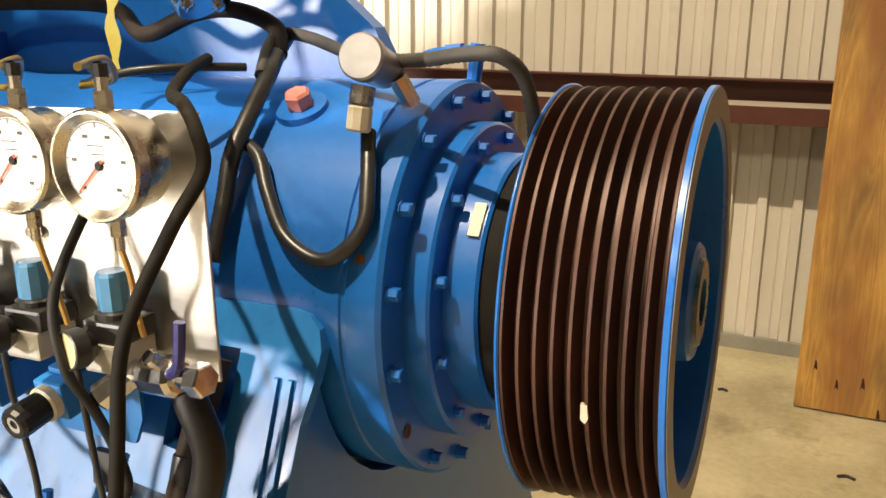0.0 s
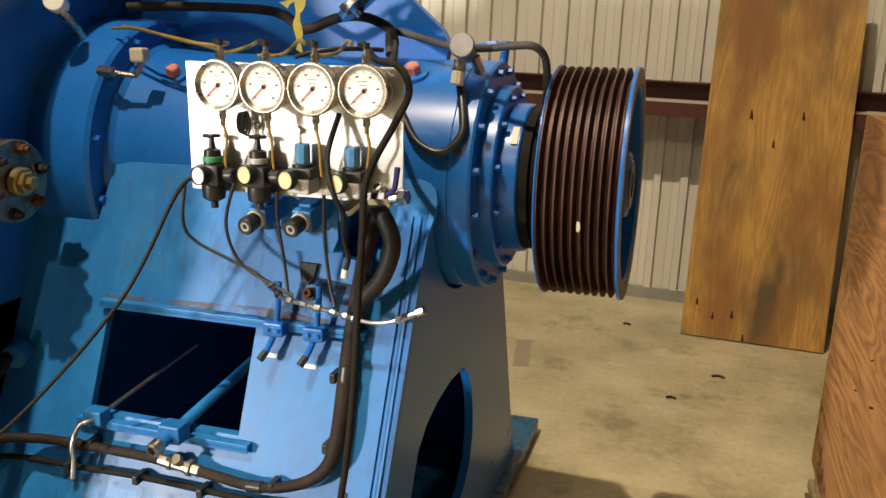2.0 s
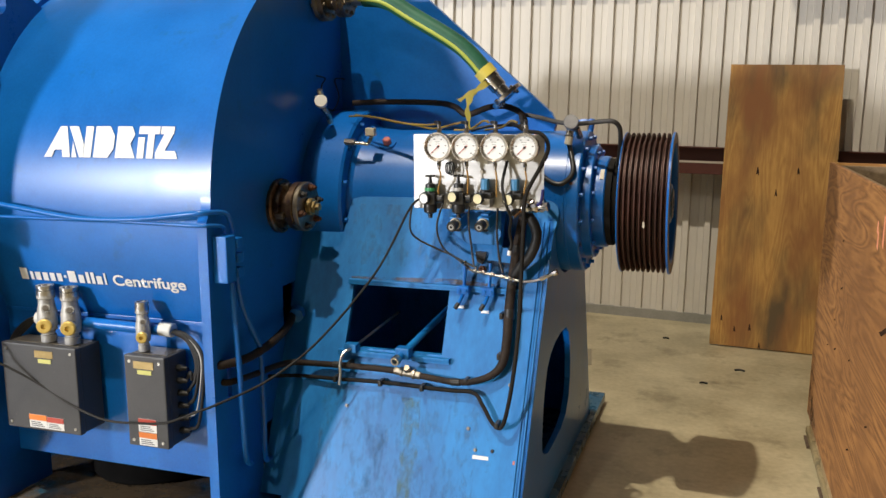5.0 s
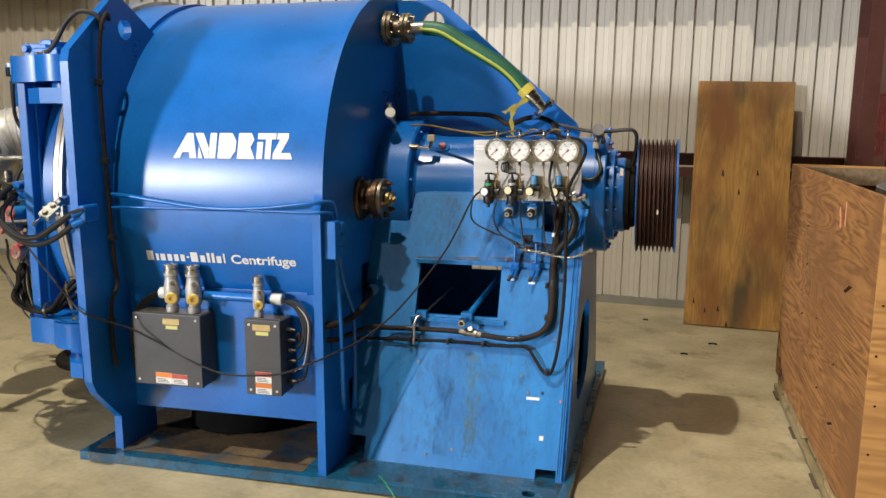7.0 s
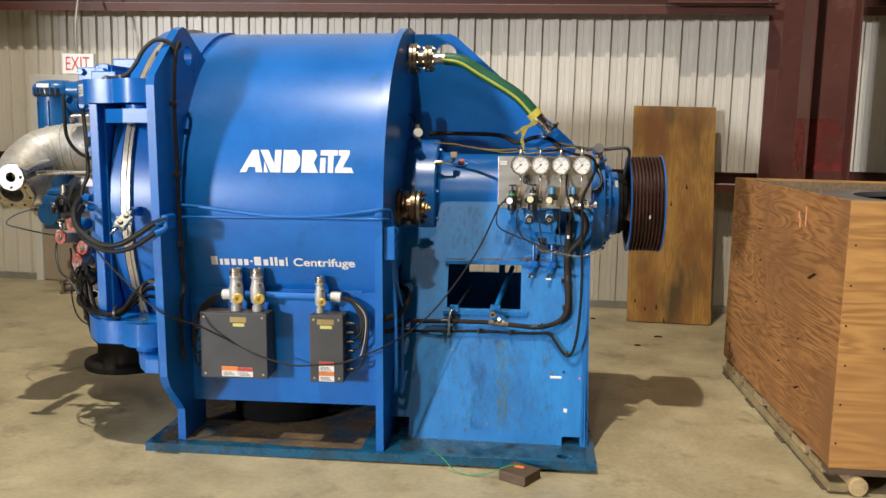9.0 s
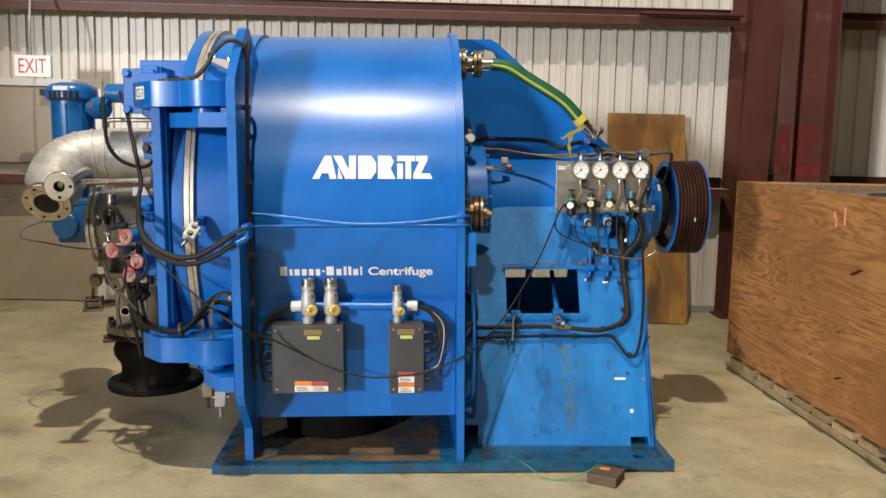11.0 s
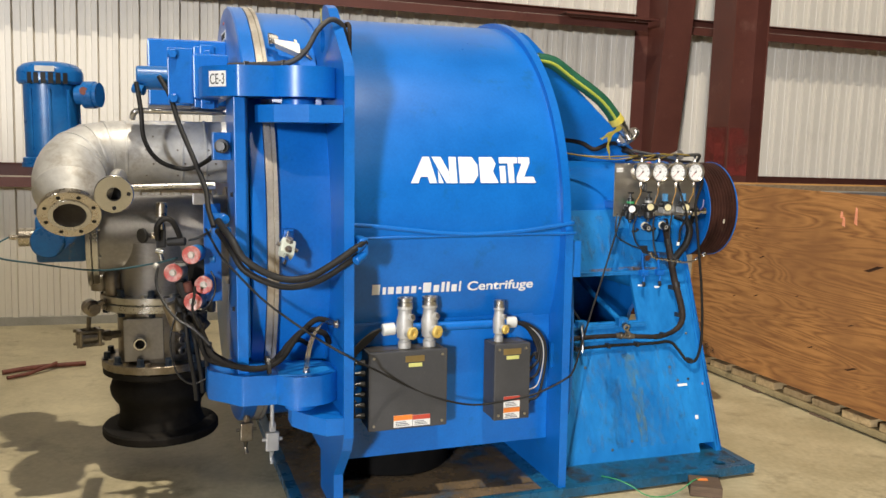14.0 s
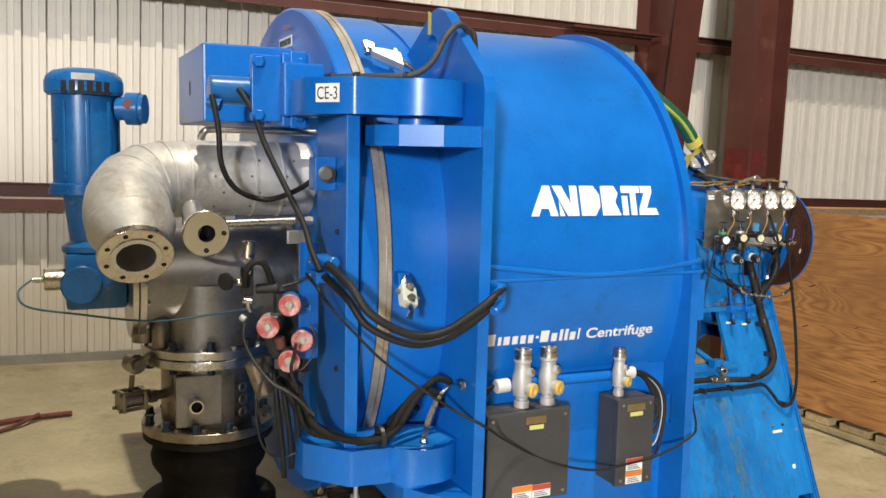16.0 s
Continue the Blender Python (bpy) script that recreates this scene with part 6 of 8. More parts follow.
def conduit_seal(x, y, z, s=1.0, h=1.0):
    t = thing("conduit_seal", "pale grey cast conduit seal fitting with a yellow plug", "conduit fitting", MACH, group="conduit seals on the junction boxes")
    bms = B()
    lathe(bms, (x, y, z), (0, 0, 1), [(0, 0), (0, 0.023 * s), (0.028 * h, 0.023 * s), (0.030 * h, 0.019 * s), (0.040 * h, 0.019 * s), (0.046 * h, 0.026 * s), (0.075 * h, 0.029 * s), (0.120 * h, 0.029 * s), (0.150 * h, 0.024 * s), (0.172 * h, 0.023 * s), (0.176 * h, 0.027 * s), (0.188 * h, 0.027 * s), (0.188 * h, 0)], 24)
    lathe(bms, (x + 0.004, y - 0.004, z + 0.074 * h), (0.42, -0.9, -0.05), [(0, 0), (0, 0.022 * s), (0.030 * s, 0.022 * s), (0.030 * s, 0)], 20)
    lathe(bms, (x + 0.004, y - 0.004, z + 0.128 * h), (0.55, -0.75, 0.35), [(0, 0), (0, 0.015 * s), (0.030 * s, 0.013 * s), (0.030 * s, 0)], 14)
    body = part("body", bms, CAST_GREY, t, smooth=35)
    bms = B()
    lathe(bms, (x, y, z + 0.188 * h), (0, 0, 1), [(0, 0), (0, 0.027 * s), (0.018, 0.027 * s), (0.020 * h, 0.023 * s), (0.026 * h, 0.023 * s), (0.027 * h, 0.027 * s), (0.038 * h, 0.027 * s), (0.038 * h, 0.018 * s), (0.03 * h, 0.018 * s), (0.03, 0)], 20)
    part("union_nut", bms, STEEL, t, smooth=35)
    bms = B()
    d = V((0.42, -0.9, -0.05)).normalized()
    lathe(bms, V((x + 0.004, y - 0.004, z + 0.074 * h)) + d * 0.031 * s, d, [(0, 0), (0, 0.0225 * s), (0.009, 0.0225 * s), (0.013, 0.019 * s), (0.013, 0.009 * s), (0.006, 0.008 * s), (0.006, 0)], 18)
    part("yellow_plug", bms, GOLD_CAP, t, "yellow plug with a square socket", smooth=35)
    bms = B()
    d = V((0.55, -0.75, 0.35)).normalized()
    lathe(bms, V((x + 0.004, y - 0.004, z + 0.128 * h)) + d * 0.031 * s, d, [(0, 0), (0, 0.009 * s), (0.006, 0.008 * s), (0.006, 0)], 10)
    part("side_plug", bms, STEEL_DIRTY, body)
    return t


def junction_box(x0, x1, z0, z1, label, gland_side):
    y0, y1 = 0.142, SK - 0.012
    t = thing("junction_box", label, "junction box", MACH, group="grey junction boxes on the drum")
    bms = B()
    box(bms, x0, x1, y0 + 0.03, y1, z0, z1, 0.004)
    body = part("body", bms, BOX_GREY, t)
    bms = B()
    box(bms, x0 - 0.003, x1 + 0.003, y0, y0 + 0.028, z0 - 0.003, z1 + 0.003, 0.005)
    lid = part("lid", bms, BOX_GREY, t)
    for x in (x0 + 0.02, x1 - 0.02):
        for z in (z0 + 0.02, z1 - 0.02):
            bms = B()
            rod(bms, (x, y0 + 0.001, z), (x, y0 - 0.003, z), 0.006, seg=10)
            part("lid_screw", bms, STEEL, lid)
    for x in (x0 + 0.05, x1 - 0.05):
        bms = B()
        box(bms, x - 0.02, x + 0.02, y1 + 0.0005, SK - 0.0005, z0 + 0.04, z1 - 0.04)
        part("mounting_lug", bms, BLUE, t)
    xm = (x0 + x1) / 2 + (0.03 if x1 - x0 > 0.25 else 0)
    bms = B()
    box(bms, xm - 0.045, xm + 0.04, y0 - 0.0025, y0 - 0.0003, z1 - 0.045, z1 - 0.018)
    part("nameplate", bms, BRASS, lid, "tarnished brass nameplate")
    bms = B()
    box(bms, xm - 0.03, xm + 0.03, y0 - 0.0025, y0 - 0.0003, z1 - 0.066, z1 - 0.05)
    part("tag", bms, surface("yellow_green_tag", (0.55, 0.55, 0.16), (0.62, 0.60, 0.22), 0.5), lid, "pale yellow tag")
    bms = B()
    box(bms, x0 + 0.012, x1 - 0.012, y0 + 0.036, y1 - 0.01, z1 + 0.0004, z1 + 0.0022)
    part("top_plate", bms, STEEL_BROWN, body, "dusty brown gland plate on the top")
    n = 6
    for i in range(n):
        z = z0 + 0.045 + i * (z1 - z0 - 0.10) / (n - 1)
        xa = x1 if gland_side > 0 else x0
        bms = B()
        rod(bms, (xa, y1 - 0.055, z), (xa + gland_side * 0.02, y1 - 0.055, z), 0.013, seg=6)
        rod(bms, (xa + gland_side * 0.02, y1 - 0.055, z), (xa + gland_side * 0.042, y1 - 0.055, z), 0.010, r2=0.007, seg=12)
        part("cable_gland", bms, BLACK_PLASTIC, body)
    return t, lid, y0


ja, lida, jy = junction_box(-2.452, -2.108, 0.418, 0.752, "wide dark grey junction box with warning labels on the drum skirt", -1)
sticker(lida, -2.345, jy, 0.425, 0.083, 0.052, ORANGE)
sticker(lida, -2.260, jy, 0.425, 0.078, 0.048, RED)
jb, lidb, jy = junction_box(-1.882, -1.715, 0.412, 0.752, "narrow dark grey junction box with stacked warning labels", 1)
sticker(lidb, -1.838, jy, 0.467, 0.078, 0.050, RED)
sticker(lidb, -1.838, jy, 0.415, 0.078, 0.050, ORANGE)
conduit_seal(-2.280, 0.205, 0.756, 1.24, 0.97)
conduit_seal(-2.168, 0.205, 0.756, 1.24, 0.97)
conduit_seal(-1.842, 0.205, 0.756, 0.92, 0.82)
cp = thing("conduit_pipe", "blue painted horizontal conduit with white couplings", "conduit", MACH)
bm = B()
rod(bm, (-2.345, 0.248, 0.832), (-1.765, 0.248, 0.826), 0.021, seg=20)
part("pipe", bm, BLUE, cp, smooth=40)
for x, d in ((-2.345, -1), (-1.765, 1)):
    bm = B()
    lathe(bm, (x - d * 0.03, 0.248, 0.832), (d, 0, -0.05), [(0, 0), (0, 0.0265), (0.050, 0.0265), (0.053, 0.023), (0.053, 0.018), (0.045, 0)], 24)
    part("coupling", bm, OFF_WHITE, cp, "white plastic coupling", smooth=40)
for k in range(5):
    z = 0.465 + k * 0.048
    m = RUBBER if k != 1 else CAST_GREY
    line("cable", [(-1.74, 0.25 - 0.004 * k, 0.828), (-1.68, 0.245, 0.815 - 0.006 * k), (-1.615 - 0.006 * k, 0.23, 0.76 - 0.012 * k), (-1.60 - 0.012 * k, 0.215, 0.66), (-1.63 - 0.006 * k, 0.215, z + 0.03), (-1.675, 0.223, z)], 0.0065 if k != 1 else 0.003, m, "black cable curling into the junction box" if k != 1 else "thin grey cable beside the junction box", "cable")
for k in range(4):
    z = 0.47 + k * 0.06
    line("cable", [(-2.375, 0.25, 0.832), (-2.43, 0.245, 0.81 - 0.01 * k), (-2.50, 0.24, 0.74 - 0.01 * k), (-2.525 + 0.006 * k, 0.225, 0.62), (-2.51, 0.222, z), (-2.49, 0.223, z)], 0.006, RUBBER, "black cable running into glands of the junction box", "cable")
line("conduit", [(-2.553, 0.24, 2.08), (-2.53, 0.19, 2.10), (-2.535, 0.15, 2.02), (-2.54, 0.13, 1.80), (-2.542, 0.14, 1.4), (-2.542, 0.155, 1.0), (-2.542, 0.17, 0.88), (-2.535, 0.11, 0.80), (-2.535, 0.10, 0.62), (-2.53, 0.11, 0.50)], 0.0095, BROWN_HOSE, "brown flexible conduit clipped down the plate", "conduit")

# thin sensor wires on the end plate
line("wire", [(-1.505, 1.10, 1.63), (-1.50, 1.14, 1.627), (-1.49, 1.176, 1.684), (-1.495, 1.149, 1.757), (-1.50, 1.263, 1.763), (-1.505, 1.314, 1.76)], 0.003, GREY_LOOM, "thin grey sensor wire on the end plate", "wire")
line("wire", [(-1.505, 1.01, 1.68), (-1.49, 1.012, 1.732), (-1.49, 1.043, 1.76), (-1.508, 1.0, 1.77)], 0.003, GREY_LOOM, "thin grey wire above the capped sensor", "wire")
bm = B()
rod(bm, (-1.506, 1.31, 1.76), (-1.50, 1.37, 1.758), 0.012, seg=10, bevel=0.002)
solid("connector", bm, CAST_GREY, "small grey cable connector on the end plate", "connector", MACH)
bm = B()
box(bm, -1.511, -1.5095, 1.33, 1.40, 1.80, 1.818)
solid("label_plate", bm, WHITE, "small white label on the blue end plate", "label", MACH)
# ---------------------------------------------------------------- hinged front of the centrifuge
bm = B()
lathe(bm, (-2.60, AY, AZ), (-1, 0, 0), [(0.0, 0.90), (0.0, 1.005), (0.215, 1.005), (0.215, 0.90)], 128, closed=True)
casing = part("casing_ring", bm, BLUE, mach, smooth=40)
bm = B()
lathe(bm, (-2.815, AY, AZ), (-1, 0, 0), [(0.001, 0.90), (0.001, 1.026), (0.016, 1.026), (0.017, 1.019), (0.021, 1.019), (0.022, 1.026), (0.046, 1.026), (0.046, 0.90)], 128, closed=True)
part("steel_band", bm, BAND, mach, "bare bright steel sealing band", smooth=40)
bm = B()
lathe(bm, (-2.862, AY, AZ), (-1, 0, 0), [(0.0, 0.0), (0.0, 1.02), (0.004, 1.025), (0.055, 1.025), (0.062, 1.017), (0.062, 0.92), (0.075, 0.90), (0.075, 0.0)], 128)
door_disc = part("front_door", bm, BLUE, mach, "round blue hinged front door", smooth=40)


def hinge_arm(z0, z1, name):
    """A cranked arm: an eye round the hinge pin, a waist and a broad square end."""
    eye = arc(-2.722, 0.165, 0.14, -150, 95, 26)
    out = [(-3.10, 0.255), (-3.095, 0.235), (-2.985, 0.107), (-2.97, 0.10), (-2.93, 0.10), (-2.87, 0.09)] + eye + [(-2.83, 0.32), (-2.93, 0.40), (-3.10, 0.40)]
    bma = B()
    plate(bma, out, lambda u, v: (u, v, z1), (0, 0, z0 - z1))
    return part(name, bma, BLUE, mach, smooth=35)


up = hinge_arm(1.802, 1.918, "hinge_arm")
low = hinge_arm(0.588, 0.708, "hinge_arm")
for z0, z1 in ((1.772, 1.801), (0.549, 0.587)):
    bm = B()
    rod(bm, (-2.735, 0.165, z0), (-2.735, 0.165, z1), 0.066, seg=32)
    part("hinge_pin", bm, BLUE, mach, smooth=40)
for z0, z1, dx in ((1.705, 1.771, 0.02), (0.478, 0.548, -0.10)):
    bm = B()
    plate(bm, [(-2.601, -0.035), (-2.72 - dx * 0.5, -0.03), (-2.83 - dx, 0.045), (-2.88 - dx, 0.13), (-2.88 - dx, 0.22), (-2.80 - dx, 0.40), (-2.75 - dx * 0.5, 0.44), (-2.601, 0.44)], lambda u, v: (u, v, z1), (0, 0, z0 - z1))
    part("hinge_bracket", bm, BLUE, mach)
bm = B()
plate(bm, [(-2.835, 0.075), (-2.715, 0.045), (-2.63, 0.10), (-2.63, 0.23), (-2.72, 0.28), (-2.83, 0.24)], lambda u, v: (u, v, 0.712), (0, 0, -0.003))
part("worn_top", bm, BLUE_WORN, low)
bm = B()
box(bm, -2.99, -2.945, 0.14, 0.46, 0.709, 1.801, 0.004)
part("door_post", bm, BLUE, mach)
bm = B()
box(bm, -2.944, -2.932, 0.19, 0.60, 0.76, 1.80, 0.003)
part("door_web", bm, BLUE, mach)
for x, z in ((-2.99, 1.42), (-2.99, 0.96)):
    bm = B()
    hexbolt(bm, (x - 0.001, 0.22, z), (-1, 0, 0), 0.009, 0.008)
    part("bolt", bm, DARK, mach)
bm = B()
box(bm, -3.10, -3.032, 0.30, 0.31, 0.98, 1.38, 0.003)
part("valve_plate", bm, BLUE, mach)
# bolted bracket behind the end of the upper arm
TURN_B = Matrix.Translation((-3.02, 0.59, 1.888)) @ Matrix.Scale(1.02, 4) @ Matrix.Translation((3.106, -0.275, -1.885))
bm = B()
box(bm, -3.20, -3.106, 0.15, 0.40, 1.765, 2.01, 0.006)
brk = part("clamp_bracket", place(bm, TURN_B), BLUE, mach)
bm = B()
box(bm, -3.175, -3.12, 0.135, 0.149, 1.76, 2.015, 0.004)
box(bm, -3.30, -3.201, 0.16, 0.19, 1.78, 2.00, 0.004)
part("bracket_rib", place(bm, TURN_B), BLUE, brk)
for z in (1.80, 1.975):
    for y, x in ((0.20, -3.201), (0.36, -3.201)):
        bm = B()
        hexbolt(bm, (x, y, z), (-1, 0, 0), 0.019, 0.022)
        part("bolt", place(bm, TURN_B), BLUE, brk)
    for x in (-3.28, -3.15):
        bm = B()
        hexbolt(bm, (x, 0.16 if x < -3.2 else 0.135, z), (0, -1, 0), 0.019, 0.02)
        part("bolt", place(bm, TURN_B), BLUE, brk)
bm = B()
rod(bm, (-3.42, 0.28, 1.885), (-3.20, 0.28, 1.885), 0.048, seg=28, bevel=0.006)
rod(bm, (-3.43, 0.24, 1.84), (-3.39, 0.22, 1.83), 0.02, seg=12)
part("closing_cylinder", place(bm, TURN_B), BLUE_MOTOR, mach, smooth=40)
bm = B()
box(bm, -3.29, -2.932, 1.00, 1.66, 1.79, 2.095, 0.008)
cv = part("scraper_cover", bm, BLUE, mach, "blue sheet-metal cover box")
# Slot is a flat black mark, the shade inside put into its colour.
bm = B()
plate(bm, circle(1.33, 1.955, 0.014, 14)[:7] + [(1.316, 1.92)] + [(p[0], p[1] - 0.035) for p in circle(1.33, 1.955, 0.014, 14)[7:]], yz(-3.2915), (0.001, 0, 0))
part("slot", bm, INK_AND_HOLE, cv, "dark slot")
bm = B()
box(bm, -3.12, -2.98, 0.42, 1.0, 1.80, 1.98, 0.006)
part("carrier", bm, BLUE, mach)
# tags
bm = B()
TAGM = Matrix.Translation((-3.043, 0.1745, 0)) @ Matrix.Rotation(-math.atan2(0.128, 0.11), 4, "Z")
box(bm, -0.0435, 0.0435, -0.0028, -0.0008, 1.838, 1.897, 0, TAGM)
tag = part("equipment_tag", bm, WHITE, up, "white equipment tag")
bm = fit_letters(letters("CE-3", 0.06), 0.074, 0.040)
part("tag_lettering", place(bm, TAGM @ pose(-0.037, -0.0040, 1.847, 90)), INK_AND_HOLE, tag)
bm = B()
box(bm, -2.9395, -2.9375, 1.0, 1.20, 2.105, 2.150)
tg2 = part("equipment_tag", bm, WHITE, door_disc, "white equipment tag")
for k in range(7):
    bm = B()
    y = 1.012 + 0.026 * k
    box(bm, -2.9412, -2.9398, y, y + 0.016, 2.115, 2.140)
    part("text_bar", bm, INK_AND_HOLE, tg2)
bm = B()
box(bm, -2.9395, -2.9375, 1.06, 1.12, 2.182, 2.194)
part("red_mark", bm, RED, door_disc, "small red mark")
bm = B()
plate(bm, [(0.375, 2.105), (0.40, 2.105), (0.40, 2.188), (0.375, 2.18)], yz(-2.6015), (0.001, 0, 0))
part("yellow_tag", bm, YELLOW, mach, "yellow tape strip")
# toggle latches on the casing


def toggle(o, ax, side, label, size=1.0):
    t = thing("toggle_latch", label, "latch", MACH, group="toggle latches on the casing")
    o, ax, side = V(o), V(ax).normalized(), V(side).normalized()
    nrm = ax.cross(side).normalized()
    m = Matrix((side * size, ax * size, nrm * size)).transposed().to_4x4()
    m.translation = o
    bmt = B()
    box(bmt, -0.026, 0.026, -0.045, 0.03, -0.005, 0.026, 0.006, m)
    part("body", bmt, CAST_GREY, t)
    bmt = B()
    box(bmt, -0.012, 0.012, 0.031, 0.07, 0.0, 0.03, 0.005, m)
    part("hook", bmt, STEEL_BRIGHT, t)
    bmt = B()
    tube(bmt, [m @ V((0, -0.046, 0.012)), m @ V((0, -0.075, 0.02)), m @ V((0.004, -0.10, 0.012))], 0.010, 8, 4, radii=[0.012, 0.008, 0.011])
    part("handle", bmt, STEEL_BRIGHT, t)
    for y in (-0.030, 0.016):
        bmt = B()
        hexbolt(bmt, m @ V((0, y, 0.0262)), nrm, 0.011 * size, 0.012 * size)
        part("nut", bmt, STEEL_DIRTY, t)
    bmt = B()
    rod(bmt, m @ V((-0.040, 0.0, 0.010)), m @ V((0.040, 0.0, 0.010)), 0.007 * size, seg=10, bevel=0.001)
    part("pivot_pin", bmt, STEEL_DIRTY, t)
    return t


def wedge_latch(o, ax, side):
    t = thing("toggle_latch", "nickel wedge latch on the upper casing", "latch", MACH, group="toggle latches on the casing")
    o, ax, side = V(o), V(ax).normalized(), V(side).normalized()
    nrm = ax.cross(side).normalized()
    m = Matrix((ax, side, nrm)).transposed().to_4x4()
    m.translation = o
    q = lambda x, y, z: m @ V((x, y, z))
    bmt = B()
    plate(bmt, [(-0.060, -0.012), (0.055, -0.030), (0.055, 0.026), (0.030, 0.026), (-0.060, 0.010)], lambda u, v: q(u, v, 0.042), q(0, 0, -0.034) - o)
    part("body", bmt, CAST_GREY, t)
    bmt = B()
    box(bmt, -0.088, -0.040, 0.006, 0.042, 0.004, 0.036, 0.006, m)
    rod(bmt, q(-0.076, 0.044, 0.02), q(-0.076, -0.012, 0.02), 0.013, seg=12, bevel=0.002)
    part("pivot", bmt, STEEL_BRIGHT, t)
    bmt = B()
    box(bmt, 0.030, 0.046, 0.026, 0.052, 0.008, 0.032, 0.004, m)
    part("lug", bmt, BRASS_NICKEL, t)
    bmt = B()
    tube(bmt, [q(0.056, -0.004, 0.022), q(0.080, -0.010, 0.022), q(0.104, -0.022, 0.014)], 0.010, 10, 5, radii=[0.010, 0.011, 0.009, 0.006])
    rod(bmt, q(0.058, 0.008, 0.024), q(0.092, -0.004, 0.024), 0.006, seg=8)
    part("hook", bmt, STEEL_BRIGHT, t)
    return t


wedge_latch((-2.72, 0.50, 2.015), (0.86, -0.42, -0.28), (0.0, 0.56, 0.83))
tg = toggle((-2.803, 0.084, 1.214), (0.23, 0.80, 0.56), (-1, 0, 0.41), "pale greenish toggle latch jutting from the casing side", 1.1)
tg.children[0].data.materials[0] = PALE_LATCH
bm = B()
box(bm, -2.801, -2.761, 0.149, 0.195, 1.241, 1.285, 0.004)
part("bracket", bm, BLUE, tg)
for o, m, lb in (((-2.80, 0.56, 0.275), CAST_GREY, "dull grey toggle latch hanging below the casing"), ((-2.90, 0.70, 0.285), STEEL_BROWN, "rusty brown toggle latch hanging below the casing")):
    tg = toggle(o, (0.05, 0.05, 1), (1, 0, 0), lb, 1.15)
    for ob in tg.children:
        ob.data.materials[0] = m
    bm = B()
    rod(bm, V(o) + V((0, 0, 0.06)), V(o) + V((0, 0, 0.30)), 0.009, seg=10)
    part("hanger", bm, m, tg)

# ---------------------------------------------------------------- discharge housing, chute and drive
dc = thing("discharge_chute", "grey stainless discharge housing over a bolted round chute", "chute", MACH)
HY, HH, HZ, CXc = 1.03, 1.06, 1.165, -3.275
bm = B()
lathe(bm, (-2.93, HH, HZ), (-1, 0, 0), [(0, 0.0), (0, 0.24), (0.02, 0.24), (0.02, 0.20), (0.60, 0.20), (0.60, 0.0)], 56)
part("screw_housing", bm, STEEL_GREY, dc, smooth=35)
bm = B()
flange(bm, (-3.525, HH, HZ), (-1, 0, 0), 0.0, 0.026, 0.05, 0.225, 10, 0.010, 0.9)
flange(bm, (-3.555, HH, HZ), (-1, 0, 0), 0.0, 0.022, 0.0, 0.225, 10, 0.010, 0.9, nuts=False)
part("end_flange", bm, STEEL, dc, smooth=35)
bm = B()
lathe(bm, (CXc, HY, 1.16), (0, 0, -1), [(0, 0.19), (0.0, 0.198), (0.245, 0.198), (0.25, 0.18)], 56, closed=True)
part("chute_neck", bm, STEEL_GREY, dc, smooth=35)
bm = B()
flange(bm, (CXc, HY, 0.915), (0, 0, -1), 0.0, 0.032, 0.17, 0.258, 12, 0.014, 0.91, 56)
part("upper_flange", bm, STEEL, dc, smooth=35)
bm = B()
flange(bm, (CXc, HY, 0.879), (0, 0, -1), 0.0, 0.034, 0.17, 0.258, 12, 0.014, 0.91, 56, nuts=False)
part("lower_flange", bm, STEEL, dc, smooth=35)
bm = B()
lathe(bm, (CXc, HY, 0.845), (0, 0, -1), [(0, 0.17), (0, 0.185), (0.25, 0.185), (0.25, 0.17)], 56, closed=True)
part("sampler_body", bm, STEEL_DIRTY, dc, "rust-stained sampler section", smooth=35)
bm = B()
flange(bm, (CXc, HY, 0.597), (0, 0, -1), 0.0, 0.036, 0.17, 0.262, 14, 0.014, 0.91, 56)
part("bottom_flange", bm, STEEL_BROWN, dc, smooth=35)
bm = B()
ring(bm, (CXc, HY, 0.0), (0, 0, 1), 0.530, 0.557, 0.17, 0.258, 56)
part("backing_ring", bm, RUBBER_DUSTY, dc, smooth=35)
bm = B()
box(bm, CXc - 0.155, CXc + 0.02, HY - 0.192, HY - 0.14, 0.615, 0.815, 0.004)
pad = part("port_pad", bm, STEEL_GREY, dc)
bm = B()
ring(bm, (CXc - 0.085, HY - 0.192, 0.705), (0, -1, 0), 0.0, 0.05, 0.021, 0.029, 28)
part("port_tube", bm, STEEL_BRIGHT, pad, smooth=35)
# Black disc paints the shade inside the port tube.
bm = B()
rod(bm, (CXc - 0.085, HY - 0.193, 0.705), (CXc - 0.085, HY - 0.20, 0.705), 0.0205, seg=20)
part("port_bore", bm, INK_AND_HOLE, pad)
for k in range(3):
    bm = B()
    ring(bm, (CXc + 0.10, HY - 0.165, 0.65 + 0.05 * k), (0.5, -0.85, 0), 0.0, 0.012, 0.012, 0.022, 16)
    part("chain_lug", bm, STEEL_DIRTY, dc)
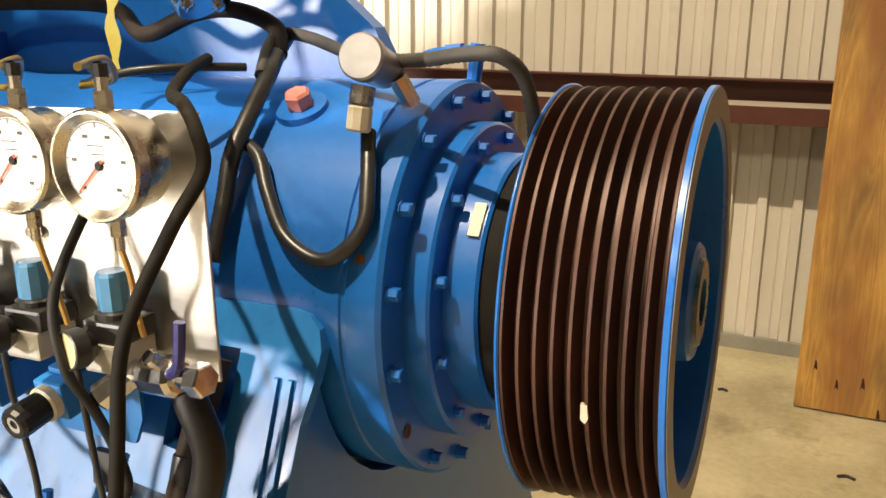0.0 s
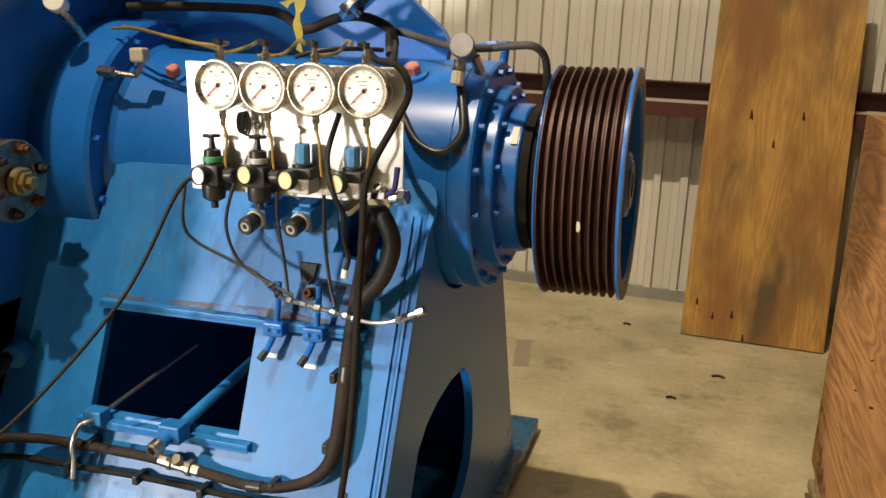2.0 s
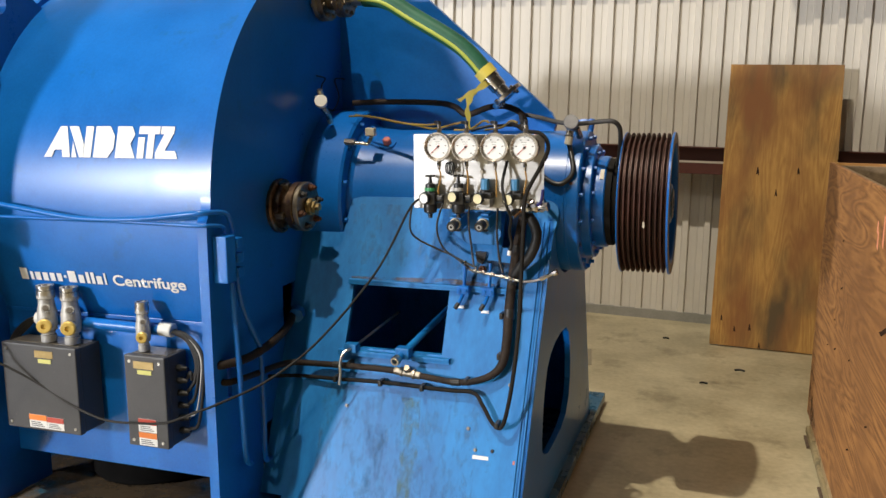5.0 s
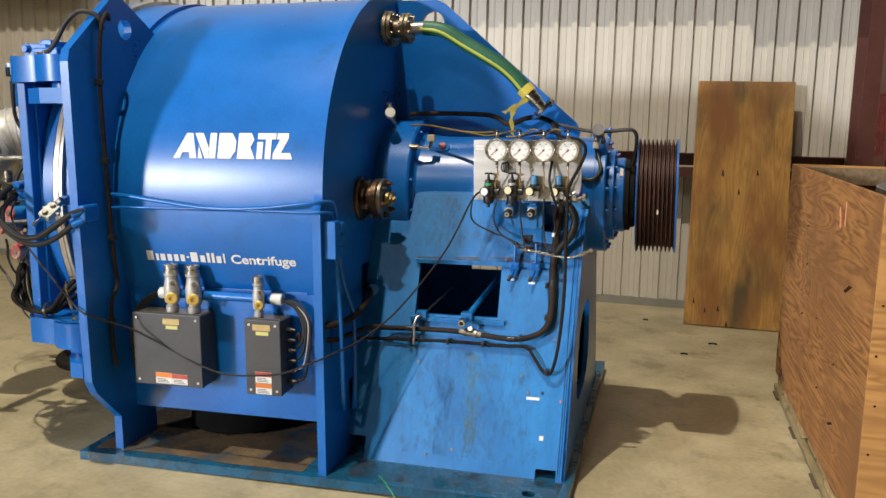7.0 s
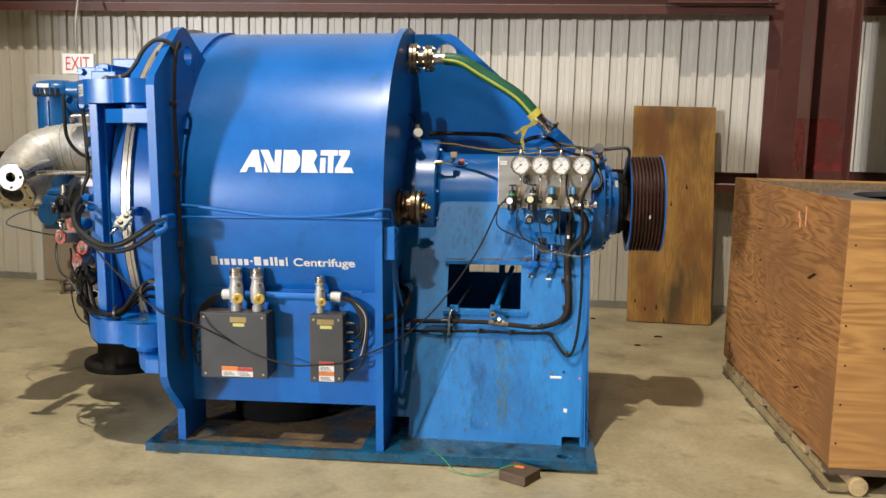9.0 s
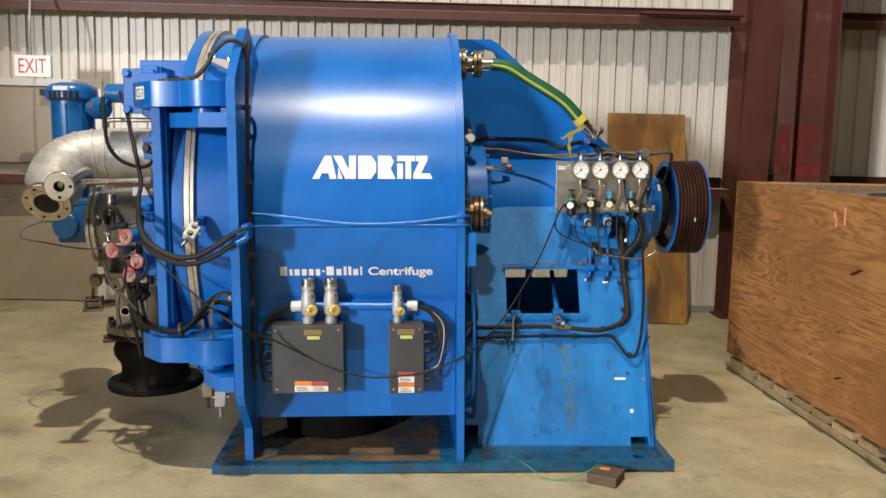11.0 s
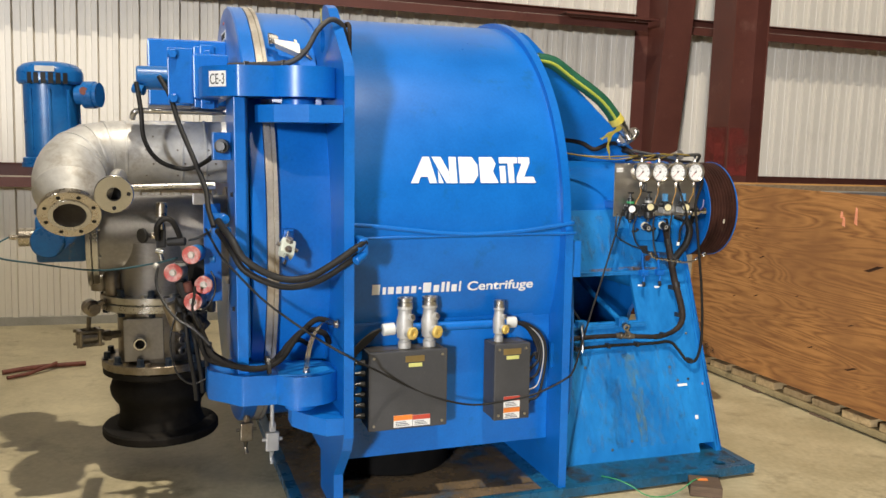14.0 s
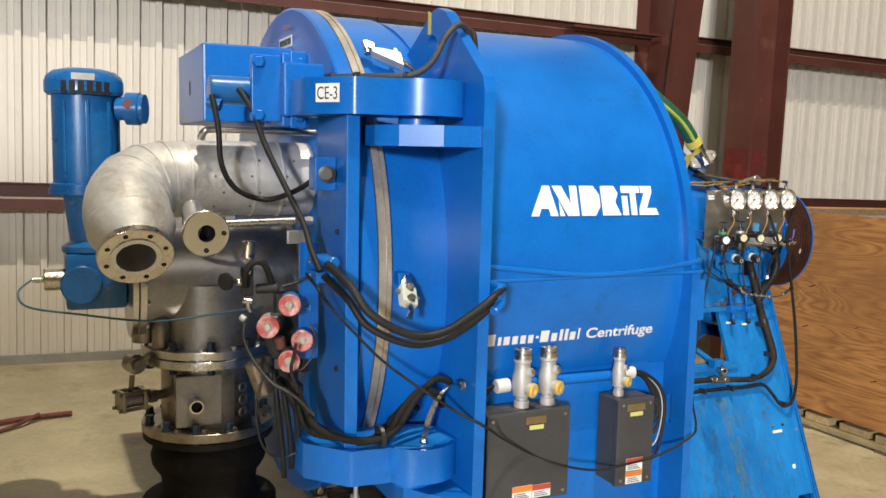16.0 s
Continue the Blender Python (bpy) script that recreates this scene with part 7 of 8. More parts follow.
for z, rr, n, up_ in ((0.915, 0.236, 10, 1), (0.847, 0.236, 10, -1), (0.597, 0.238, 12, 1), (0.560, 0.238, 12, -1)):
    for k in range(n):
        a = 2 * math.pi * (k + 0.3) / n
        bm = B()
        hexbolt(bm, (CXc + rr * math.cos(a), HY + rr * math.sin(a), z), (0, 0, up_), 0.0165, 0.034 if up_ > 0 else 0.022)
        part("flange_bolt", bm, BOLT_BLUE, dc, "dark coated flange bolt")
bm = B()
plate(bm, [(CXc + 0.07, 0.63), (CXc + 0.12, 0.63), (CXc + 0.12, 0.80), (CXc + 0.07, 0.80)], lambda u, v: (u, HY - math.sqrt(max(0.0, 0.187 ** 2 - (u - CXc) ** 2)), v), (0, 0.004, 0))
part("hinge_strip", bm, STEEL_BROWN, dc)
bel = thing("rubber_bellows", "black rubber bellows sleeve hanging below the chute", "bellows", MACH)
bm = B()
lathe(bm, (CXc, HY, 0.529), (0, 0, -1), [(0, 0.15), (0, 0.205), (0.02, 0.205), (0.043, 0.219), (0.076, 0.230), (0.108, 0.226), (0.136, 0.210), (0.155, 0.194), (0.188, 0.188), (0.225, 0.191), (0.258, 0.203), (0.258, 0.15)], 64, closed=True)
part("sleeve", bm, RUBBER_DUSTY, bel, smooth=30)
bm = B()
lathe(bm, (CXc, HY, 0.529), (0, 0, -1), [(0.259, 0.14), (0.259, 0.215), (0.266, 0.264), (0.275, 0.270), (0.300, 0.270), (0.309, 0.264), (0.309, 0.14)], 64, closed=True)
part("lower_flange", bm, RUBBER_DUSTY, bel, smooth=30)
vl = thing("ball_valve", "dirty steel three-piece ball valve on the chute side", "valve", MACH)
vd = V((-0.95, -0.30, 0)).normalized()
vo = V((CXc - 0.17, HY - 0.06, 0.722))
bm = B()
rod(bm, vo, vo + vd * 0.10, 0.019, seg=14)
rod(bm, vo + vd * 0.045, vo + vd * 0.080, 0.027, seg=6, bevel=0.003)
part("pipe", bm, STEEL_DIRTY, vl, smooth=35)
vm = Matrix.Translation(vo) @ vd.to_track_quat("X", "Z").to_matrix().to_4x4()
for x in (0.095, 0.178):
    bm = B()
    box(bm, x, x + 0.016, -0.040, 0.040, -0.040, 0.040, 0.005, vm)
    part("end_plate", bm, STEEL_BROWN, vl)
bm = B()
rod(bm, vo + vd * 0.111, vo + vd * 0.178, 0.030, seg=20)
part("body", bm, STEEL_DIRTY, vl, smooth=35)
for y in (-0.031, 0.031):
    for z in (-0.031, 0.031):
        bm = B()
        rod(bm, vm @ V((0.085, y, z)), vm @ V((0.204, y, z)), 0.0075, seg=8)
        part("tie_bolt", bm, STEEL_BROWN, vl)
bm = B()
rod(bm, vm @ V((0.145, 0, 0.030)), vm @ V((0.140, 0, 0.095)), 0.010, seg=8)
lathe(bm, vm @ V((0.125, -0.01, 0.135)), (0.3, -0.9, 0), [(-0.05, 0), (-0.05, 0.028), (-0.03, 0.038), (0.02, 0.038), (0.025, 0.024), (0.05, 0.024), (0.05, 0)], 18)
rod(bm, vm @ V((0.10, 0.0, 0.15)), vm @ V((0.02, 0.02, 0.19)), 0.013, seg=10)
part("side_valve", bm, STEEL_BROWN, vl, smooth=35)
bm = B()
tube(bm, [(CXc - 0.18, 0.98, 1.07), (CXc - 0.195, 0.93, 1.02), (CXc - 0.195, 0.93, 0.917)], 0.035, 16, 4)
rod(bm, (CXc - 0.25, 1.0, 1.19), (CXc - 0.25, 1.0, 0.93), 0.045, seg=20)
solid("drop_pipe", bm, STEEL_DIRTY, "rust-stained steel drop pipe beside the chute", "pipe", MACH, smooth=35)

# elbow duct
el = thing("elbow_duct", "insulated silver-jacketed elbow with a flanged open mouth", "duct", MACH)
fdir = V((0.02, -0.80, -0.60)).normalized()
fc = V((-3.603, 0.425, 1.336))
bm = B()
tube(bm, [(-2.94, 0.78, 1.575), (-3.12, 0.78, 1.575), (-3.29, 0.78, 1.575), (-3.43, 0.77, 1.57), (-3.535, 0.735, 1.555), (-3.597, 0.665, 1.515), (-3.612, 0.60, 1.468), fc - fdir * 0.13], 0.138, 40, 7, radii=[0.138] * 7 + [0.142, 0.140])
part("jacket", bm, INSULATION, el, smooth=60)
for p, q in (((-3.06, 0.78, 1.575), (-1, 0, 0)), ((-3.16, 0.78, 1.575), (-1, 0, 0)), ((-3.40, 0.776, 1.571), (-1, -0.1, 0)), ((-3.47, 0.762, 1.567), (-1, -0.25, -0.1)), ((-3.535, 0.735, 1.555), (-0.9, -0.5, -0.25)), ((-3.58, 0.69, 1.53), (-0.6, -0.7, -0.4)), ((-3.60, 0.65, 1.50), (-0.3, -0.8, -0.5))):
    bm = B()
    ring(bm, p, q, -0.006, 0.006, 0.10, 0.1425, 40)
    part("jacket_bead", bm, INSULATION, el, smooth=40)
for k in range(12):
    a = radians(60 + 25 * (k % 4))
    x = -3.02 - 0.13 * (k // 4) - 0.03 * (k % 2)
    bm = B()
    o = V((x, 0.78 - 0.138 * math.sin(a), 1.575 + 0.138 * math.cos(a)))
    lathe(bm, o, (0, -math.sin(a), math.cos(a)), [(0, 0), (0, 0.005), (0.003, 0.004), (0.003, 0)], 6)
    part("rivet", bm, STEEL_DIRTY, el)
bm = B()
lathe(bm, fc - fdir * 0.135, fdir, [(0.0, 0.14), (0.01, 0.142), (0.06, 0.118), (0.085, 0.098), (0.118, 0.088), (0.118, 0.075), (0.0, 0.075)], 44, closed=True)
part("cone", bm, INSULATION, el, smooth=35)
bm = B()
ring(bm, fc, fdir, -0.018, 0.008, 0.062, 0.120, 48, 0.003)
fl = part("mouth_flange", bm, BRASS_NICKEL, el, smooth=30)
bm = B()
lathe(bm, fc, fdir, [(0.009, 0.0615), (-0.13, 0.0615), (-0.13, 0.0)], 40)
part("bore", bm, STEEL_GREY, el, "dull steel bore", smooth=35)
bm = B()
ring(bm, fc, fdir, 0.0085, 0.0115, 0.062, 0.080, 48, 0.001)
part("raised_face", bm, STEEL, el, smooth=30)
d, u, w = frame_of(fdir)
# Bolt holes are flat black discs, with their inner shade as colour.
for k in range(8):
    a = 2 * math.pi * (k + 0.5) / 8
    o = fc + (u * math.cos(a) + w * math.sin(a)) * 0.096
    bm = B()
    lathe(bm, o, fdir, [(0.0085, 0), (0.0085, 0.0085)], 12)
    part("bolt_hole", bm, INK_AND_HOLE, fl)
sf = thing("small_flange", "small bright steel flange on a thin sight-glass pipe", "flange", MACH)
bc = V((-3.428, 0.145, 1.43))
bm = B()
ring(bm, bc, (0.05, -1, -0.05), -0.016, 0.004, 0.026, 0.070, 40, 0.003)
f2 = part("flange_disc", bm, STEEL_BRIGHT, sf, smooth=30)
# Bore wall coloured dark for the shade inside it.
bm = B()
lathe(bm, bc, (0.05, -1, -0.05), [(0.005, 0.0255), (-0.06, 0.0255), (-0.06, 0)], 28)
part("bore", bm, DARK, f2, smooth=35)
# Black discs paint the shade of these holes too.
for k in range(4):
    a = math.pi / 4 + math.pi / 2 * k + 0.78
    bm = B()
    lathe(bm, bc + V((math.cos(a) * 0.052, -0.0045, math.sin(a) * 0.052)), (0.05, -1, -0.05), [(0, 0), (0, 0.0075)], 12)
    part("bolt_hole", bm, INK_AND_HOLE, f2)
bm = B()
tube(bm, [bc + V((0, 0.062, 0)), bc + V((-0.005, 0.09, 0.005)), bc + V((0.0, 0.20, 0.03)), bc + V((0.01, 0.32, 0.05))], 0.034, 20, 5)
part("neck_pipe", bm, STEEL, sf, smooth=40)
bm = B()
rod(bm, (-3.38, 0.30, 1.445), (-3.05, 0.32, 1.452), 0.012, seg=12)
rod(bm, (-3.10, 0.32, 1.45), (-3.05, 0.32, 1.452), 0.019, seg=8)
part("cross_pipe", bm, STEEL, sf)
bm = B()
tube(bm, [(-3.36, 0.64, 1.72), (-3.35, 0.62, 1.745), (-3.31, 0.62, 1.752), (-3.10, 0.62, 1.752), (-2.95, 0.62, 1.75)], 0.013, 12, 5)
solid("vent_pipe", bm, STEEL, "thin steel vent pipe above the elbow duct", "pipe", MACH, smooth=40)
bm = B()
box(bm, -3.14, -3.06, 0.30, 0.32, 1.375, 1.42, 0.004)
solid("tag_plate", bm, STEEL_GREY, "small pale tag plate under the pipe", "tag", MACH)

# vertical gear motor
gm = thing("gear_motor", "vertical blue electric motor on a blue gearbox", "motor", MACH)
MX, MY = -3.715, 1.12
bm = B()
lathe(bm, (MX, MY, 1.52), (0, 0, 1), [(0, 0), (0, 0.130), (0.02, 0.130), (0.025, 0.118), (0.40, 0.118), (0.40, 0)], 40)
part("motor_body", bm, BLUE_MOTOR, gm, smooth=35)
for k in range(4):
    bm = B()
    a = radians(-100 + 40 * k)
    box(bm, 0.1175, 0.126, -0.006, 0.006, 1.56, 1.85, 0.002, Matrix.Translation((MX, MY, 0)) @ Matrix.Rotation(a - 0.5, 4, "Z"))
    part("cooling_rib", bm, BLUE_MOTOR, gm)
bm = B()
lathe(bm, (MX, MY, 1.875), (0, 0, 1), [(0, 0.12), (0, 0.132), (0.012, 0.142), (0.05, 0.142), (0.072, 0.134), (0.09, 0.112), (0.10, 0.07), (0.103, 0.0)], 40)
part("fan_cowl", bm, BLUE_MOTOR, gm, smooth=35)
# Cowl slots are black strips; the shade behind them is painted on.
for k in range(6):
    bm = B()
    a = radians(-122 + 12.5 * k)
    m = Matrix.Translation((MX, MY, 0)) @ Matrix.Rotation(a, 4, "Z")
    box(bm, 0.1385, 0.1432, -0.0105, 0.0105, 1.874, 1.922, 0.0, m)
    part("cowl_slot", bm, INK_AND_HOLE, gm)
bm = B()
box(bm, MX - 0.05, MX + 0.03, MY - 0.1435, MY - 0.1405, 1.926, 1.950, 0.0)
part("worn_patch", bm, CAST_GREY, gm, "bare worn metal patch")
bm = B()
lathe(bm, (MX + 0.115, MY - 0.04, 1.83), (0.9, -0.35, 0), [(0, 0), (0, 0.045), (0.035, 0.045), (0.037, 0.062), (0.085, 0.062), (0.09, 0.056), (0.105, 0.056), (0.105, 0)], 28)
jbm = part("terminal_box", bm, BLUE_MOTOR, gm, smooth=35)
bm = B()
lathe(bm, (MX + 0.145, MY - 0.115, 1.845), (0.1, -1, 0.1), [(0, 0), (0, 0.018), (0.006, 0.018), (0.006, 0)], 12)
part("cap_screw", bm, TWIG, jbm)
bm = B()
lathe(bm, (MX, MY, 1.52), (0, 0, -1), [(0, 0), (0, 0.135), (0.02, 0.135), (0.022, 0.085), (0.20, 0.065), (0.22, 0.095), (0.24, 0.095), (0.25, 0.08), (0.28, 0.0)], 32)
part("adapter", bm, BLUE_MOTOR, gm, smooth=35)
bm = B()
box(bm, MX - 0.085, MX + 0.135, MY - 0.10, MY + 0.10, 1.06, 1.275, 0.02)
rod(bm, (MX - 0.03, MY - 0.10, 1.16), (MX - 0.03, MY - 0.125, 1.16), 0.075, seg=28, bevel=0.006)
part("gearbox", bm, BLUE_MOTOR, gm, smooth=35)
bm = B()
rod(bm, (MX - 0.085, MY - 0.03, 1.175), (MX - 0.16, MY - 0.03, 1.175), 0.043, seg=28, bevel=0.004)
rod(bm, (MX - 0.16, MY - 0.03, 1.175), (MX - 0.20, MY - 0.03, 1.175), 0.012, seg=12)
part("shaft_guard", bm, BRASS_NICKEL, gm, smooth=35)
line("signal_wire", [(-3.915, 1.09, 1.177), (-3.96, 0.98, 1.15), (-3.93, 0.85, 1.115), (-3.78, 0.74, 1.10), (-3.52, 0.70, 1.065), (-3.30, 0.60, 1.10), (-3.20, 0.40, 1.15)], 0.004, surface("teal_wire", (0.03, 0.10, 0.14), (0.05, 0.14, 0.18), 0.5), "thin teal signal wire sagging from the gear motor", "wire")

# pneumatic actuators with red caps
for i, (x, y, z) in enumerate(((-3.153, 0.219, 1.184), (-3.223, 0.225, 1.115), (-3.108, 0.230, 1.061), (-3.150, 0.240, 0.993))):
    a = thing("pneumatic_valve", "small grey actuator valve with a faded red cap", "valve", MACH, group="red-capped actuator valves")
    ax = V((-0.30, -0.95, 0.03)).normalized()
    c = V((x, y, z))
    bm = B()
    lathe(bm, c - ax * 0.11, ax, [(0, 0), (0, 0.028), (0.02, 0.034), (0.104, 0.034), (0.104, 0)], 24)
    part("body", bm, (BLUE_WORN, CAST_GREY)[i % 2], a, smooth=35)
    bm = B()
    rod(bm, c - ax * 0.109, c - ax * 0.165, 0.017, seg=8, bevel=0.002)
    part("stem", bm, DARK, a)
    bm = B()
    lathe(bm, c, ax, [(-0.006, 0), (-0.006, 0.036), (0.006, 0.036), (0.008, 0.032), (0.004, 0.014), (0.004, 0)], 24)
    part("red_cap", bm, CAP_RED, a, "scratched faded red cap", smooth=35)
    bm = B()
    hexbolt(bm, c + ax * 0.004, ax, 0.012, 0.007)
    part("spindle", bm, STEEL_DIRTY, a)
vb = thing("valve_manifold", "cluster of grey valve bodies and fittings on a blue plate", "manifold", MACH)
bm = B()
box(bm, -3.16, -3.07, 0.37, 0.42, 0.97, 1.20, 0.01)
part("block", bm, DARK, vb)
for x, y, z, r, h, m in ((-3.260, 0.347, 1.325, 0.022, 0.058, BRASS_NICKEL), (-3.196, 0.345, 0.936, 0.022, 0.06, DARK), (-3.117, 0.343, 0.884, 0.025, 0.05, DARK), (-3.076, 0.322, 0.933, 0.018, 0.07, BLACK_PLASTIC)):
    bm = B()
    rod(bm, (x, y, z), (x + 0.003, y, z + h), r, seg=16, bevel=0.003)
    part("fitting", bm, m, vb, smooth=35)
hw = (-3.332, 0.348, 1.251)
bm = B()
lathe(bm, hw, (-0.8, -0.6, 0), [(-0.008, 0), (-0.008, 0.027), (-0.002, 0.031), (0.008, 0.029), (0.010, 0)], 12)
rod(bm, hw, (-3.279, 0.347, 1.250), 0.009, seg=10)
part("hand_wheel", bm, BLACK_PLASTIC, vb, smooth=35)
bm = B()
box(bm, -3.282, -3.245, 0.327, 0.367, 1.202, 1.299, 0.006)
part("valve_body", bm, DARK, vb)
bm = B()
rod(bm, (-3.300, 0.338, 1.250), (-3.282, 0.337, 1.250), 0.014, seg=8, bevel=0.002)
part("bonnet", bm, BRASS_NICKEL, vb)
for p, q, r, m in (((-3.262, 0.322, 1.305), (-3.262, 0.322, 1.275), 0.011, STEEL_BRIGHT), ((-3.286, 0.312, 1.193), (-3.254, 0.306, 1.187), 0.011, STEEL_BRIGHT), ((-3.270, 0.307, 1.187), (-3.261, 0.302, 1.152), 0.009, STEEL_BRIGHT), ((-3.241, 0.316, 1.227), (-3.171, 0.294, 1.230), 0.017, DARK), ((-3.292, 0.317, 1.138), (-3.278, 0.307, 1.127), 0.011, CAST_GREY), ((-3.194, 0.325, 1.066), (-3.165, 0.324, 0.995), 0.024, DARK), ((-3.234, 0.376, 0.967), (-3.197, 0.375, 0.856), 0.034, STEEL_BROWN), ((-3.166, 0.334, 0.935), (-3.098, 0.322, 0.864), 0.030, DARK), ((-3.092, 0.322, 1.154), (-3.052, 0.311, 1.153), 0.02, BLUE_WORN), ((-3.169, 0.294, 1.065), (-3.160, 0.294, 1.025), 0.018, TWIG)):
    bm = B()
    rod(bm, p, q, r, seg=12, bevel=0.003)
    part("valve_body" if r > 0.015 else "fitting", bm, m, vb, smooth=35)
bm = B()
box(bm, -3.215, -3.185, 0.205, 0.227, 1.154, 1.161, 0.001)
part("tag", bm, GREY_LOOM, vb, "small pale tag")
for pts, r in (([(-3.278, 0.307, 1.127), (-3.287, 0.287, 1.068), (-3.267, 0.247, 1.007), (-3.220, 0.195, 0.941), (-3.151, 0.163, 0.895), (-3.093, 0.142, 0.834)], 0.0058), ([(-3.145, 0.173, 1.065), (-3.148, 0.183, 1.025), (-3.156, 0.189, 0.975), (-3.135, 0.193, 0.914), (-3.120, 0.223, 0.874)], 0.0058), ([(-3.080, 0.242, 1.113), (-3.066, 0.231, 1.083), (-3.065, 0.231, 1.033), (-3.088, 0.232, 0.983), (-3.118, 0.243, 0.954)], 0.004), ([(-3.196, 0.335, 0.966), (-3.238, 0.326, 0.837), (-3.221, 0.325, 0.696), (-3.163, 0.324, 0.635), (-3.103, 0.312, 0.654)], 0.004), ([(-3.161, 0.284, 1.235), (-3.121, 0.283, 1.246), (-3.081, 0.262, 1.268)], 0.005)):
    line("cable", pts, r, BLACK_PLASTIC, "thin black air line among the actuator valves", "cable")
hose_pts = [
    [(-3.275, 0.317, 1.237), (-3.278, 0.297, 1.288), (-3.254, 0.286, 1.320), (-3.222, 0.286, 1.314), (-3.200, 0.295, 1.271), (-3.186, 0.305, 1.226)],
    [(-3.14, 0.27, 0.93), (-3.13, 0.22, 0.90), (-3.11, 0.19, 0.85), (-3.08, 0.12, 0.79), (-2.95, 0.085, 0.745), (-2.84, 0.08, 0.765), (-2.76, 0.09, 0.86), (-2.68, 0.11, 0.92), (-2.612, 0.13, 0.90)],
    [(-3.17, 0.29, 0.92), (-3.15, 0.24, 0.88), (-3.10, 0.20, 0.80), (-2.98, 0.12, 0.742), (-2.86, 0.11, 0.745), (-2.79, 0.13, 0.82), (-2.72, 0.15, 0.87), (-2.64, 0.17, 0.85), (-2.612, 0.19, 0.80)],
    [(-3.11, 0.24, 0.90), (-3.125, 0.20, 0.83), (-3.09, 0.17, 0.765), (-2.97, 0.15, 0.735), (-2.88, 0.15, 0.73), (-2.80, 0.17, 0.79), (-2.74, 0.20, 0.82), (-2.68, 0.25, 0.78)],
]
for k, p in enumerate(hose_pts):
    line("hose", p, (0.0115, 0.0115, 0.0125, 0.010)[k], RUBBER if k < 1 else RUBBER_DUSTY, "black rubber hose looping over the actuator valves" if k < 1 else "dusty black hose bundle lying on the lower hinge arm", "hose")
bm = B()
ring(bm, (-2.875, 0.105, 0.748), (1, 0, 0.1), -0.008, 0.008, 0.034, 0.038, 18)
solid("tie_wrap", bm, BLACK_PLASTIC, "black tie wrap round the hose bundle", "cable tie", MACH)
for k in range(3):
    line("cable", [(-3.18 + 0.02 * k, 0.32, 0.95), (-3.17 + 0.03 * k, 0.30, 0.80), (-3.15 + 0.03 * k, 0.32, 0.66), (-3.14 + 0.025 * k, 0.34, 0.56 + 0.03 * k)], 0.0095, RUBBER, "dark dangling hose end below the valves", "hose")
for dy, dz, r in ((0.0, 0.0, 0.0165), (0.03, -0.042, 0.0150)):
    line("hose", [(-3.055, 0.13 + dy, 1.325 + dz), (-3.02, 0.0 + dy, 1.27 + dz), (-2.97, -0.05 + dy, 1.19 + dz), (-2.852, -0.075 + dy, 1.125 + dz * 0.8), (-2.75, -0.085 + dy, 1.125 + dz * 0.8), (-2.66, -0.09 + dy, 1.17 + dz), (-2.575, -0.09 + dy, 1.225 + dz), (-2.52, -0.06 + dy, 1.25 + dz)], r * 0.82, RUBBER, "black hydraulic hose slung across the casing", "hose", seg=12)
for p, q, e in (((-3.065, 0.241, 1.325), (-3.028, 0.130, 1.330), (-3.075, 0.257, 1.326)), ((-3.061, 0.241, 1.275), (-3.018, 0.160, 1.280), (-3.071, 0.257, 1.274))):
    hc = thing("hose_coupling", "blue painted hose coupling on the door post", "fitting", MACH, group="blue hose couplings")
    bm = B()
    rod(bm, p, q, 0.019, seg=12, bevel=0.003)
    box(bm, -3.075, -3.02, 0.19, 0.26, p[2] - 0.02, p[2] + 0.02, 0.004)
    part("body", bm, BLUE, hc, smooth=35)
    bm = B()
    rod(bm, p, e, 0.013, seg=6, bevel=0.002)
    part("end_plug", bm, STEEL_BRIGHT, hc)
hc = thing("hose_coupling", "blue painted double hose coupling on the casing flange", "fitting", MACH, group="blue hose couplings")
for dz in (0.0, -0.045):
    bm = B()
    rod(bm, (-2.565, -0.085, 1.225 + dz), (-2.525, -0.06, 1.248 + dz), 0.0175, r2=0.0165, seg=12, bevel=0.003)
    part("ferrule", bm, BLUE, hc, smooth=35)
bm = B()
box(bm, -2.545, -2.51, -0.07, 0.03, 1.195, 1.268, 0.010)
part("body", bm, BLUE, hc)
line("hose", [(-3.34, 0.53, 1.865), (-3.325, 0.50, 1.75), (-3.315, 0.50, 1.63), (-3.26, 0.52, 1.545), (-3.16, 0.53, 1.51), (-3.08, 0.45, 1.54), (-3.03, 0.31, 1.60)], 0.0098, RUBBER, "black hydraulic hose looping under the cover", "hose")
line("hose", [(-3.25, 0.53, 1.89), (-3.21, 0.48, 1.81), (-3.18, 0.44, 1.70), (-3.13, 0.36, 1.56), (-3.09, 0.28, 1.44), (-3.085, 0.21, 1.365), (-3.07, 0.16, 1.30)], 0.0105, RUBBER, "black hydraulic hose hanging to the valve plate", "hose")
ds = thing("proximity_switch", "blue bracket with a round black switch on the door post", "switch", MACH)
bm = B()
box(bm, -3.062, -2.991, 0.245, 0.32, 1.555, 1.665, 0.004)
part("bracket", bm, BLUE, ds)
bm = B()
lathe(bm, (-3.023, 0.244, 1.61), (-0.3, -1, 0), [(0, 0), (0, 0.028), (0.03, 0.028), (0.032, 0.018), (0.05, 0.018), (0.05, 0)], 16)
part("switch_head", bm, BLACK_PLASTIC, ds, smooth=35)
